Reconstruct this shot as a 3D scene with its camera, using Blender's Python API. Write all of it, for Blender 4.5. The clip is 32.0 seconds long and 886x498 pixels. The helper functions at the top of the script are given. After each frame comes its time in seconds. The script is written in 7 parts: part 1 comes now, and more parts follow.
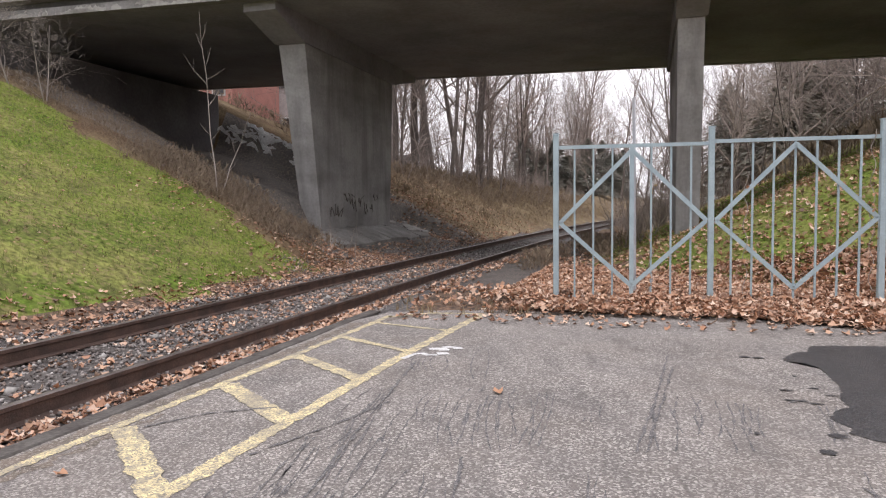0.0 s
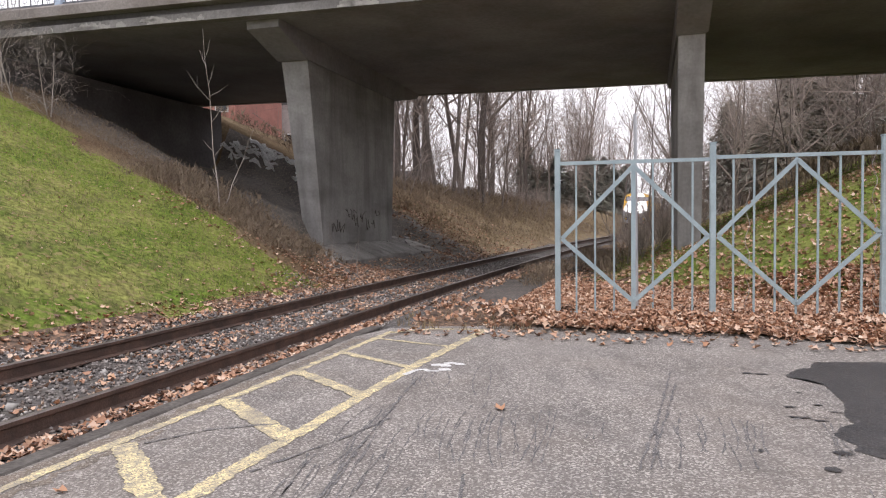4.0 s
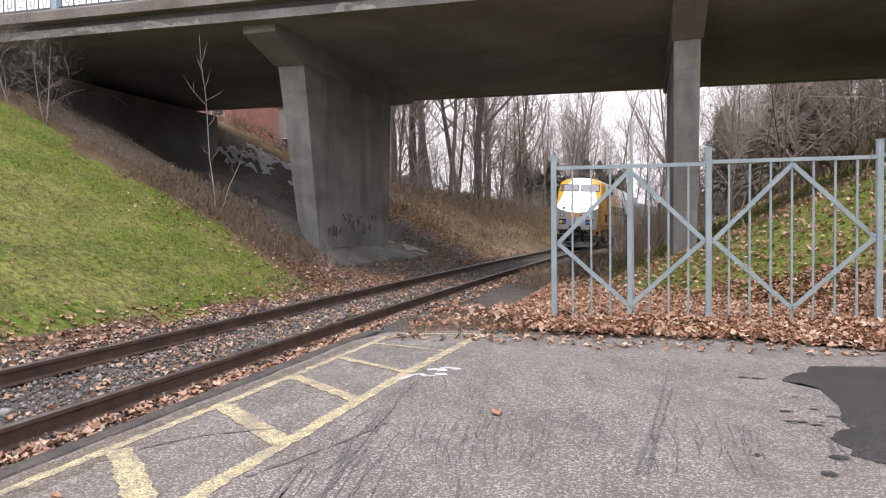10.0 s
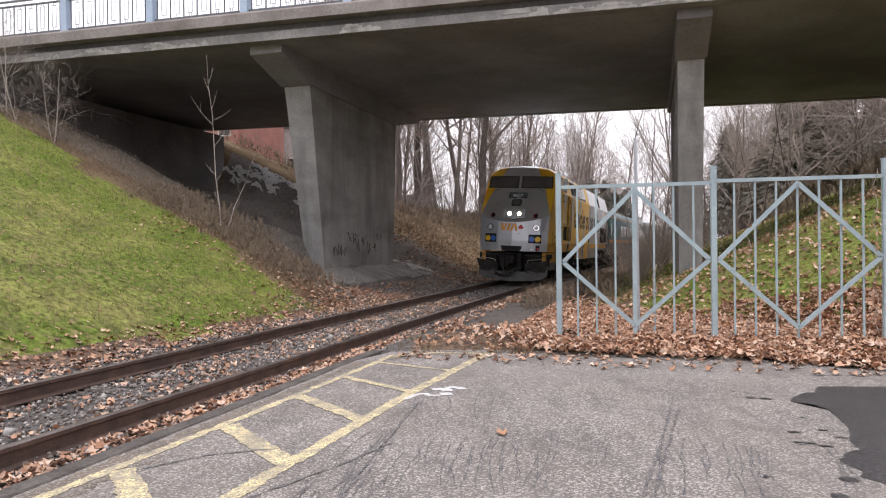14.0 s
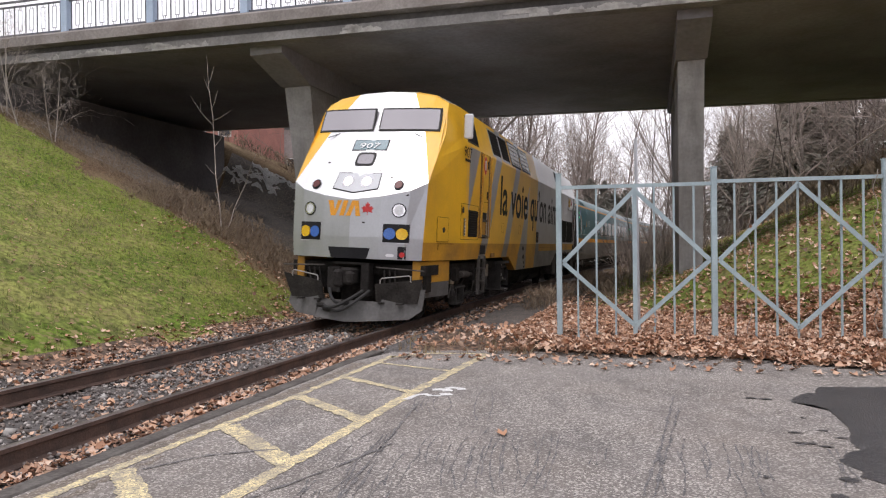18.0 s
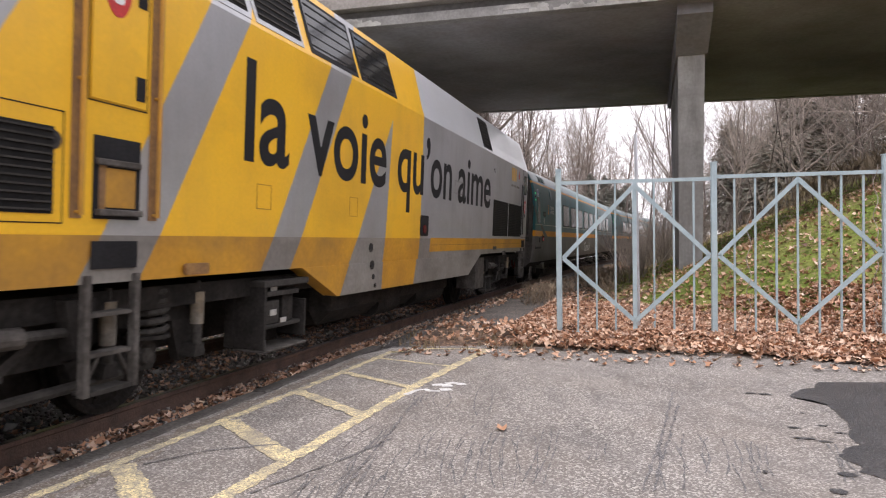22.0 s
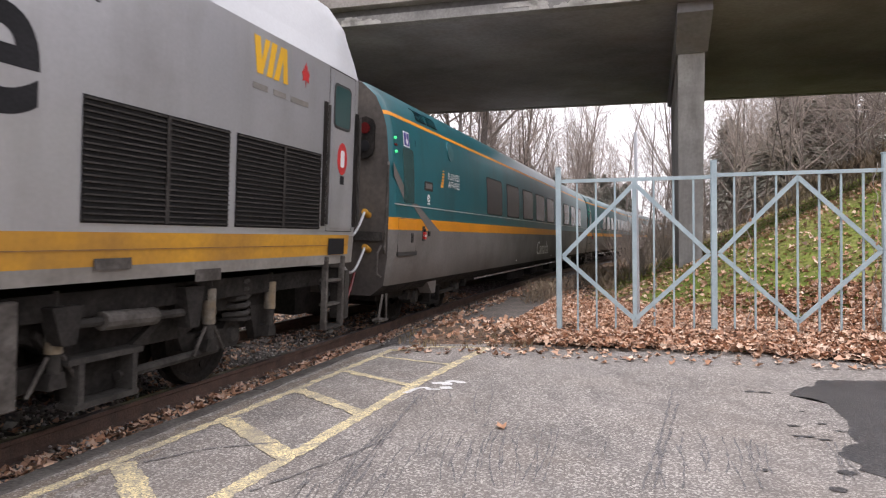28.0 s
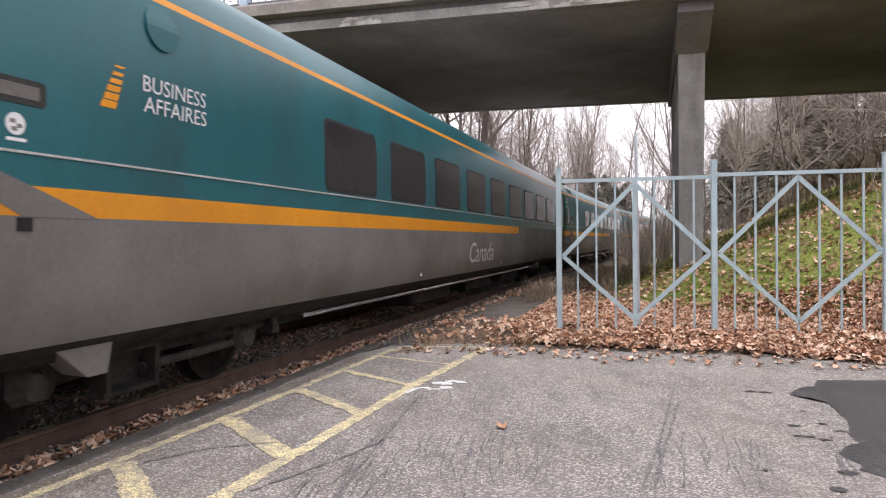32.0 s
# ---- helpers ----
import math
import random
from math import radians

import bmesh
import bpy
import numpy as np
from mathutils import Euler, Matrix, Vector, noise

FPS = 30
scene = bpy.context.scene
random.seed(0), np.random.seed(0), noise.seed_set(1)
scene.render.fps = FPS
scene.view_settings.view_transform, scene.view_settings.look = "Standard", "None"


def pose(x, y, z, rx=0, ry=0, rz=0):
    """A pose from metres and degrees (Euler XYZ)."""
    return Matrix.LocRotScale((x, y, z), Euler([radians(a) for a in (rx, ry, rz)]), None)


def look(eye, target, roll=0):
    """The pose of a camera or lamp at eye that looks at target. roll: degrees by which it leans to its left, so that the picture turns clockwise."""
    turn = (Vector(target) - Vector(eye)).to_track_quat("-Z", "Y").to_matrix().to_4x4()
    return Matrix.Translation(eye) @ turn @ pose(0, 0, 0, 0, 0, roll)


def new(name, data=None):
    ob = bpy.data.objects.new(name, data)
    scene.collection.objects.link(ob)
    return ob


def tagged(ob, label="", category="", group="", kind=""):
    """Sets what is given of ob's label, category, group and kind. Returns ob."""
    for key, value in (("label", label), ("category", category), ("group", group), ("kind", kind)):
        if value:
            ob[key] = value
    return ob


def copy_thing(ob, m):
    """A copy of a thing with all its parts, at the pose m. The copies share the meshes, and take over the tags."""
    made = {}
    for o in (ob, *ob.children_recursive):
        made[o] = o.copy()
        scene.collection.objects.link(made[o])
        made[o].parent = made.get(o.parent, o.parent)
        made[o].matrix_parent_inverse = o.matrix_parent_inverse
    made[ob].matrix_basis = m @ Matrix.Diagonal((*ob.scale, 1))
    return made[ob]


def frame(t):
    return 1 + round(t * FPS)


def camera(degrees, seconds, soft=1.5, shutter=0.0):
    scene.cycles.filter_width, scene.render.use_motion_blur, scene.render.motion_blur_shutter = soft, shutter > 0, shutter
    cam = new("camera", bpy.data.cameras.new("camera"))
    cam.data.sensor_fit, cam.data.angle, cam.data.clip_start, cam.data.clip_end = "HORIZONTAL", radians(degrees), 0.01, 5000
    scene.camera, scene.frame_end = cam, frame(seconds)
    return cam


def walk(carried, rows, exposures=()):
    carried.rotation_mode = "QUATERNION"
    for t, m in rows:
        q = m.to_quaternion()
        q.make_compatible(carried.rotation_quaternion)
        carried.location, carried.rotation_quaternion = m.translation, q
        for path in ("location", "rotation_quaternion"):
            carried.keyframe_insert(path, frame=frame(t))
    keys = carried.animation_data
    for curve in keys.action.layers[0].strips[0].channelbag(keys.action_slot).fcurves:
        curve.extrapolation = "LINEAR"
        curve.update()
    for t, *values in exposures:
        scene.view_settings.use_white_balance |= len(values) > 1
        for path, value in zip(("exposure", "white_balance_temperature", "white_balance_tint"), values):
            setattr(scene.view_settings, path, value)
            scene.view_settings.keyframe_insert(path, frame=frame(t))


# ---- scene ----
from mathutils import geometry

# a hand-held camera on the spot: seconds, degrees of tilt down, degrees of turn to the left
EYE = (0.0, 0.0, 1.475)
SWAY = [
    (0.0, 3.385, -0.125),
    (0.5, 3.686, 0.019),
    (1.0, 3.436, -0.214),
    (1.5, 3.102, -0.158),
    (2.0, 2.796, -0.079),
    (2.5, 2.532, -0.070),
    (3.0, 2.388, -0.125),
    (3.5, 2.124, -0.019),
    (5.5, 2.064, 0.028),
    (6.0, 1.734, -0.107),
    (6.5, 1.483, -0.098),
    (7.0, 1.367, -0.125),
    (7.5, 1.279, -0.172),
    (8.0, 1.288, -0.107),
    (8.5, 1.358, -0.098),
    (9.0, 1.650, -0.079),
    (9.5, 2.170, -0.260),
    (10.0, 1.734, -0.293),
    (10.5, 0.977, -0.302),
    (11.0, 0.726, -0.293),
    (11.5, 0.657, -0.135),
    (12.0, 0.499, -0.079),
    (12.5, 0.383, -0.037),
    (13.0, 0.276, 0.000),
    (13.5, 0.201, 0.037),
    (14.0, 0.169, 0.088),
    (14.5, 0.122, 0.098),
    (16.5, 0.081, 0.139),
    (17.0, 0.081, 0.125),
    (18.0, 0.132, 0.107),
    (19.0, 0.183, 0.088),
    (20.0, 0.266, 0.079),
    (21.0, 0.327, 0.098),
    (21.5, 0.364, 0.088),
    (22.0, 0.508, 0.098),
    (22.5, 0.647, 0.088),
    (25.5, 0.647, 0.088),
    (28.0, 0.647, 0.088),
    (31.0, 0.647, 0.088),
    (31.5, 0.647, 0.037),
    (32.0, 0.661, 0.107),
]
cam = camera(64.88, 32.0, soft=1.15, shutter=0.4)


def aim(tilt, turn):
    return pose(*EYE, 90 - tilt, 0, turn) @ pose(0, 0, 0, 0, 0, -0.6)


walk(cam, [(t, aim(a, b)) for t, a, b in SWAY], exposures=[(t, e, 6600, 17.5) for t, e in ((0.0, 0.27), (9.0, 0.34), (13.0, 0.4), (16.0, 0.25), (19.0, 0.1), (20.0, 0.2), (21.0, 0.52), (22.0, 0.6), (32.0, 0.63))])

# ---- light: an overcast day, pale sky, very soft sun ----
world = bpy.data.worlds.new("overcast")
scene.world = world
world.use_nodes = True
wn, wl = world.node_tree.nodes, world.node_tree.links
sky = wn.new("ShaderNodeTexSky")
sky.sky_type, sky.sun_disc = "NISHITA", False
sky.sun_elevation, sky.sun_rotation = radians(70), radians(200)
sky.air_density, sky.dust_density, sky.ozone_density = 1.0, 1.0, 1.0
pale = wn.new("ShaderNodeHueSaturation")
pale.inputs["Saturation"].default_value = 0.12
wl.new(sky.outputs[0], pale.inputs["Color"])
veil = wn.new("ShaderNodeMix")
veil.data_type = "RGBA"
veil.inputs[0].default_value = 0.6
veil.inputs[7].default_value = (9.0, 9.2, 9.6, 1)   # cloud cover over the sky
wl.new(pale.outputs[0], veil.inputs[6])
wl.new(veil.outputs[2], wn["Background"].inputs["Color"])
wn["Background"].inputs["Strength"].default_value = 0.15
sun = new("sun", bpy.data.lights.new("sun", "SUN"))
sun.data.energy, sun.data.angle, sun.data.color = 0.9, radians(25), (1.0, 0.97, 0.93)
sun.matrix_world = look((0, 0, 0), (0.12, 0.3, -0.95))


# ---- materials ----
def mat(name, col, col2=None, rough=0.7, metal=0.0, scale=2.0, fine=45.0, vary=0.25, bump=0.15, coat=0.0, specks=None, spec=0.5, each=0.0, runs=None):
    """A two-scale surface: broad patches from col to col2, a fine grain, and relief."""
    m = bpy.data.materials.new(name)
    m.use_nodes = True
    n, l = m.node_tree.nodes, m.node_tree.links
    b = n["Principled BSDF"]
    co = n.new("ShaderNodeTexCoord")
    big, small = n.new("ShaderNodeTexNoise"), n.new("ShaderNodeTexNoise")
    big.inputs["Scale"].default_value, big.inputs["Detail"].default_value = scale, 6
    small.inputs["Scale"].default_value, small.inputs["Detail"].default_value = fine, 4
    l.new(co.outputs["Object"], big.inputs["Vector"])
    l.new(co.outputs["Object"], small.inputs["Vector"])
    ramp = n.new("ShaderNodeMapRange")
    ramp.inputs[1].default_value, ramp.inputs[2].default_value = 0.36, 0.64
    l.new(big.outputs[0], ramp.inputs[0])
    mix = n.new("ShaderNodeMix")
    mix.data_type = "RGBA"
    mix.inputs[6].default_value, mix.inputs[7].default_value = (*col, 1), (*(col2 or [c * 0.7 for c in col]), 1)
    l.new(ramp.outputs[0], mix.inputs[0])
    grain = n.new("ShaderNodeMapRange")
    grain.inputs[1].default_value, grain.inputs[2].default_value = 0.25, 0.75
    grain.inputs[3].default_value, grain.inputs[4].default_value = 1 - vary, 1 + vary
    l.new(small.outputs[0], grain.inputs[0])
    mul = n.new("ShaderNodeVectorMath")
    mul.operation = "SCALE"
    l.new(mix.outputs[2], mul.inputs[0])
    l.new(grain.outputs[0], mul.inputs["Scale"])
    out = mul.outputs[0]
    if specks:
        vor = n.new("ShaderNodeTexVoronoi")
        vor.inputs["Scale"].default_value = specks[0]
        l.new(co.outputs["Object"], vor.inputs["Vector"])
        pick = n.new("ShaderNodeSeparateColor")
        l.new(vor.outputs["Color"], pick.inputs[0])
        cut = n.new("ShaderNodeMapRange")
        cut.inputs[1].default_value, cut.inputs[2].default_value = specks[2], 1.0
        l.new(pick.outputs[0], cut.inputs[0])
        sm = n.new("ShaderNodeMix")
        sm.data_type = "RGBA"
        sm.inputs[7].default_value = (*specks[1], 1)
        l.new(cut.outputs[0], sm.inputs[0])
        l.new(out, sm.inputs[6])
        out = sm.outputs[2]
    for run in runs if isinstance(runs, list) else [runs] if runs else []:   # long uneven runs and smears: colour, amount, size across, stretch, turn
        rc, amount, across, stretch = run[:4]
        mp = n.new("ShaderNodeMapping")
        mp.inputs["Scale"].default_value = (across * stretch[0], across * stretch[1], across * stretch[2])
        mp.inputs["Rotation"].default_value = (0, 0, run[4] if len(run) > 4 else 0)
        l.new(co.outputs["Object"], mp.inputs["Vector"])
        rn = n.new("ShaderNodeTexNoise")
        rn.inputs["Scale"].default_value, rn.inputs["Detail"].default_value, rn.inputs["Roughness"].default_value = 1.0, 7, 0.62
        l.new(mp.outputs[0], rn.inputs["Vector"])
        rr = n.new("ShaderNodeMapRange")
        rr.inputs[1].default_value, rr.inputs[2].default_value, rr.inputs[4].default_value = 0.46, 0.72, amount
        l.new(rn.outputs[0], rr.inputs[0])
        rm = n.new("ShaderNodeMix")
        rm.data_type = "RGBA"
        rm.inputs[7].default_value = (*rc, 1)
        l.new(rr.outputs[0], rm.inputs[0])
        l.new(out, rm.inputs[6])
        out = rm.outputs[2]
    if each:                                    # every thing a little lighter or darker
        oi = n.new("ShaderNodeObjectInfo")
        er = n.new("ShaderNodeMapRange")
        er.inputs[3].default_value, er.inputs[4].default_value = 1 - each, 1 + each
        l.new(oi.outputs["Random"], er.inputs[0])
        es = n.new("ShaderNodeVectorMath")
        es.operation = "SCALE"
        l.new(out, es.inputs[0])
        l.new(er.outputs[0], es.inputs["Scale"])
        out = es.outputs[0]
    l.new(out, b.inputs["Base Color"])
    b.inputs["Roughness"].default_value, b.inputs["Metallic"].default_value = rough, metal
    b.inputs["Coat Weight"].default_value = coat
    b.inputs["Specular IOR Level"].default_value = spec
    if bump:
        bp = n.new("ShaderNodeBump")
        bp.inputs["Strength"].default_value, bp.inputs["Distance"].default_value = bump, 0.02
        l.new(small.outputs[0], bp.inputs["Height"])
        l.new(bp.outputs[0], b.inputs["Normal"])
    return m


def pieces(name, cols, rough=0.8, island=True, trans=0.0):
    """Colour picked piece by piece from a few."""
    m = bpy.data.materials.new(name)
    m.use_nodes = True
    n, l = m.node_tree.nodes, m.node_tree.links
    geo = n.new("ShaderNodeNewGeometry" if island else "ShaderNodeObjectInfo")
    ramp = n.new("ShaderNodeValToRGB")
    ramp.color_ramp.interpolation = "LINEAR"
    while len(ramp.color_ramp.elements) < len(cols):
        ramp.color_ramp.elements.new(0.5)
    for i, c in enumerate(cols):
        e = ramp.color_ramp.elements[i]
        e.position, e.color = i / (len(cols) - 1), (*c, 1)
    l.new(geo.outputs["Random Per Island" if island else "Random"], ramp.inputs[0])
    l.new(ramp.outputs[0], n["Principled BSDF"].inputs["Base Color"])
    n["Principled BSDF"].inputs["Roughness"].default_value = rough
    n["Principled BSDF"].inputs["Specular IOR Level"].default_value = 0.3
    return m


def glow(name, col, power):
    m = mat(name, col, rough=0.3, bump=0)
    b = m.node_tree.nodes["Principled BSDF"]
    b.inputs["Emission Color"].default_value, b.inputs["Emission Strength"].default_value = (*col, 1), power
    return m


ASPHALT = mat("asphalt", (0.195, 0.18, 0.168), (0.265, 0.243, 0.226), 0.94, scale=0.7, fine=60, vary=0.5, bump=1.0, specks=(78, (0.62, 0.58, 0.545), 0.58), spec=0.35, runs=[((0.15, 0.14, 0.134), 0.45, 1.1, (1, 1, 1)), ((0.1, 0.096, 0.098), 0.42, 4.0, (1, 0.3, 1), -0.2), ((0.23, 0.19, 0.155), 0.35, 0.6, (1, 1, 1))])
WET = mat("wet_asphalt", (0.03, 0.03, 0.034), (0.055, 0.053, 0.056), 0.38, scale=3, fine=60, vary=0.45, bump=0.7, specks=(110, (0.13, 0.125, 0.125), 0.72), spec=0.4)
TAR = mat("tyre_mark", (0.085, 0.082, 0.086), (0.15, 0.143, 0.143), 0.85, scale=14, fine=70, vary=0.3, bump=0.3, specks=(120, (0.34, 0.325, 0.315), 0.6))
YELLOW_LINE = mat("worn_yellow_paint", (0.88, 0.75, 0.42), (0.76, 0.64, 0.37), 0.85, scale=5, fine=60, vary=0.25, bump=0.5, specks=(95, (0.22, 0.205, 0.19), 0.32), runs=[((0.25, 0.23, 0.215), 0.95, 9.0, (1, 1, 1)), ((0.25, 0.23, 0.21), 0.8, 2.5, (1, 1, 1))])
SAND = mat("gritty_dirt", (0.2, 0.165, 0.135), (0.14, 0.12, 0.1), 0.95, scale=4, fine=55, vary=0.4, bump=0.6, specks=(90, (0.4, 0.36, 0.32), 0.7))
GALVANISED = mat("weathered_galvanised", (0.48, 0.49, 0.52), (0.4, 0.41, 0.44), 0.6, scale=4, fine=40, vary=0.1, bump=0.05)
WHITE_LINE = mat("white_spray_paint", (0.75, 0.75, 0.75), (0.55, 0.55, 0.55), 0.7, scale=12, fine=60, bump=0.2)
GRASS = mat("mown_grass", (0.11, 0.165, 0.028), (0.23, 0.235, 0.075), 0.95, scale=0.8, fine=11, vary=0.75, bump=1.0, spec=0.1, specks=(16, (0.27, 0.22, 0.11), 0.75), runs=((0.09, 0.075, 0.045), 0.6, 2.2, (1, 1, 1)))
BRUSH = mat("dry_undergrowth", (0.13, 0.085, 0.055), (0.2, 0.15, 0.09), 0.95, scale=0.9, fine=14, vary=0.45, bump=0.9, spec=0.1)
STRAW = mat("straw_bank", (0.28, 0.22, 0.135), (0.18, 0.13, 0.085), 0.95, scale=0.35, fine=9, vary=0.4, bump=0.9, spec=0.1)
LITTER = mat("leaf_litter", (0.15, 0.105, 0.08), (0.095, 0.072, 0.058), 0.9, scale=5, fine=16, vary=0.6, bump=0.9, spec=0.2, specks=(22, (0.34, 0.21, 0.14), 0.7))
BALLAST = mat("ballast_bed", (0.07, 0.063, 0.06), (0.11, 0.1, 0.095), 0.9, scale=2, fine=22, vary=0.5, bump=1.0, specks=(28, (0.25, 0.235, 0.23), 0.75))
PATH = mat("old_path", (0.13, 0.118, 0.11), (0.085, 0.077, 0.072), 0.95, scale=1.2, fine=30, vary=0.4, bump=0.5, spec=0.2, specks=(40, (0.24, 0.2, 0.17), 0.75))
UNDER = mat("bare_soil", (0.17, 0.155, 0.14), (0.11, 0.1, 0.092), 0.95, scale=1, fine=14, vary=0.4, bump=0.8, specks=(26, (0.3, 0.25, 0.2), 0.72))
CONCRETE = mat("pier_concrete", (0.37, 0.364, 0.356), (0.27, 0.264, 0.256), 0.85, scale=0.8, fine=14, vary=0.14, bump=0.15, runs=[((0.14, 0.135, 0.13), 0.75, 1.8, (1, 1, 0.14)), ((0.44, 0.43, 0.42), 0.4, 3.2, (1, 1, 0.1)), ((0.11, 0.105, 0.1), 0.6, 0.55, (0.5, 0.5, 1.6))])
SOFFIT = mat("soffit_concrete", (0.27, 0.265, 0.28), (0.18, 0.176, 0.187), 0.9, scale=0.35, fine=9, vary=0.15, bump=0.1, runs=[((0.4, 0.39, 0.4), 0.35, 0.5, (1, 1, 1)), ((0.17, 0.125, 0.11), 0.4, 0.8, (1, 1, 1))])
FASCIA = mat("fascia_concrete", (0.27, 0.262, 0.255), (0.18, 0.172, 0.167), 0.9, scale=0.9, fine=16, vary=0.2, bump=0.2, runs=((0.1, 0.094, 0.09), 0.6, 1.8, (1, 1, 0.3)))
COPING = mat("coping_concrete", (0.3, 0.275, 0.262), (0.21, 0.19, 0.18), 0.9, scale=0.9, fine=16, vary=0.2, bump=0.2, runs=((0.13, 0.1, 0.09), 0.6, 1.2, (1, 1, 1)))
PALE = mat("spalled_patch", (0.40, 0.385, 0.365), (0.3, 0.288, 0.272), 0.9, scale=5, fine=20, vary=0.2, bump=0.3)
PAVING = mat("slope_paving", (0.31, 0.3, 0.288), (0.2, 0.192, 0.182), 0.9, scale=1.2, fine=18, vary=0.3, bump=0.4, runs=[((0.085, 0.078, 0.072), 0.7, 1.6, (1, 1, 1)), ((0.36, 0.35, 0.335), 0.4, 2.6, (0.4, 1.4, 1))])
RUST = mat("rusty_rail", (0.13, 0.08, 0.062), (0.075, 0.05, 0.042), 0.8, 0.1, scale=5, fine=60, bump=0.3)
RAILTOP = mat("rail_head", (0.24, 0.21, 0.2), (0.16, 0.13, 0.12), 0.4, 0.8, scale=5, fine=60, bump=0.1)
TIE = mat("sleeper_timber", (0.07, 0.06, 0.055), (0.12, 0.11, 0.1), 0.9, scale=3, fine=30, vary=0.4, bump=0.5)
GATE_BLUE = mat("pale_blue_paint", (0.38, 0.48, 0.515), (0.31, 0.395, 0.435), 0.5, scale=4, fine=50, vary=0.1, bump=0.08)
RAILING_BLUE = mat("railing_blue_paint", (0.42, 0.52, 0.66), (0.36, 0.46, 0.6), 0.5, scale=3, fine=40, vary=0.08, bump=0.05)
RAILING_DARK = mat("railing_dark_paint", (0.12, 0.13, 0.15), (0.08, 0.085, 0.1), 0.5, bump=0.05)
BARK = mat("bark", (0.19, 0.163, 0.147), (0.12, 0.102, 0.092), 0.95, scale=1.2, fine=20, vary=0.35, bump=0.5, spec=0.15, each=0.35)
PALE_BARK = mat("pale_bark", (0.4, 0.36, 0.33), (0.27, 0.23, 0.2), 0.9, scale=4, fine=30, vary=0.25, bump=0.2)
TWIG = mat("brown_twigs", (0.27, 0.228, 0.203), (0.35, 0.297, 0.265), 0.95, scale=1, fine=20, vary=0.3, bump=0, spec=0.1, each=0.4)
# needle greens lightened and greyed: distance haze is in the colour
HAZED_NEEDLES = pieces("hazed_fir_needles", [(0.165, 0.172, 0.135), (0.25, 0.245, 0.205), (0.2, 0.203, 0.167), (0.29, 0.265, 0.23)], 0.95)
LEAVES = pieces("fallen_leaves", [(0.2, 0.115, 0.08), (0.46, 0.27, 0.175), (0.6, 0.39, 0.27), (0.37, 0.195, 0.125), (0.78, 0.62, 0.49), (0.54, 0.3, 0.18), (0.28, 0.17, 0.12), (0.68, 0.5, 0.39), (0.44, 0.23, 0.135), (0.16, 0.105, 0.083)], 0.6)
BLADES = pieces("grass_blades", [(0.19, 0.29, 0.038), (0.27, 0.37, 0.06), (0.36, 0.37, 0.12), (0.22, 0.32, 0.05)], 0.8)
DULL_BLADES = pieces("yellowed_blades", [(0.2, 0.24, 0.055), (0.31, 0.295, 0.11), (0.4, 0.35, 0.18), (0.22, 0.25, 0.065), (0.15, 0.12, 0.065)], 0.85)
DARK_BLADES = pieces("dark_tufts", [(0.085, 0.13, 0.025), (0.14, 0.12, 0.055), (0.12, 0.17, 0.03), (0.19, 0.15, 0.085)], 0.9)
# concrete darkened to carry shade: under the coping and below the deck
SHADE_CONCRETE = mat("shade_concrete", (0.16, 0.152, 0.155), (0.1, 0.094, 0.096), 0.95, scale=0.5, fine=10, vary=0.2, bump=0.2)
STEMS = pieces("dry_stems", [(0.15, 0.107, 0.078), (0.22, 0.17, 0.125), (0.3, 0.24, 0.17), (0.115, 0.085, 0.066)], 0.9)
STRAWS = pieces("straw_stems", [(0.36, 0.29, 0.18), (0.27, 0.205, 0.125), (0.2, 0.145, 0.095), (0.4, 0.33, 0.22), (0.22, 0.17, 0.12)], 0.9)
STONES = pieces("ballast_stones", [(0.09, 0.078, 0.073), (0.19, 0.168, 0.16), (0.32, 0.295, 0.28), (0.14, 0.115, 0.1), (0.5, 0.475, 0.455), (0.22, 0.17, 0.145)], 0.85)
LIT_STREAK = mat("lit_streak_white", (0.78, 0.78, 0.77), (0.62, 0.62, 0.61), 0.9, scale=3, fine=20, bump=0.3)
BRICK = mat("red_brick", (0.42, 0.19, 0.155), (0.33, 0.15, 0.125), 0.9, scale=1, fine=20, bump=0.1)
HOUSE_WALL = mat("pale_siding", (0.62, 0.62, 0.6), (0.52, 0.52, 0.5), 0.8, bump=0.05)
ROOF_DARK = mat("dark_roof", (0.05, 0.05, 0.055), (0.08, 0.075, 0.075), 0.9, bump=0.2)


# ---- building helpers ----
def link(name, bm, material, parent=None, label="", smooth=False):
    me = bpy.data.meshes.new(name)
    bm.to_mesh(me)
    bm.free()
    for m in material if isinstance(material, (list, tuple)) else [material]:
        me.materials.append(m)
    if smooth:
        me.shade_smooth()
    ob = new(name, me)
    ob.parent = parent
    return tagged(ob, label)


def part(name, bm, material, parent, label="", smooth=False):
    return link(name, bm, material, parent, label, smooth)


def mesh_of(name, verts, faces, materials, slots=None):
    me = bpy.data.meshes.new(name)
    me.from_pydata(verts, [], faces)
    for m in materials if isinstance(materials, (list, tuple)) else [materials]:
        me.materials.append(m)
    if slots is not None:
        me.polygons.foreach_set("material_index", slots)
    me.update()
    return me


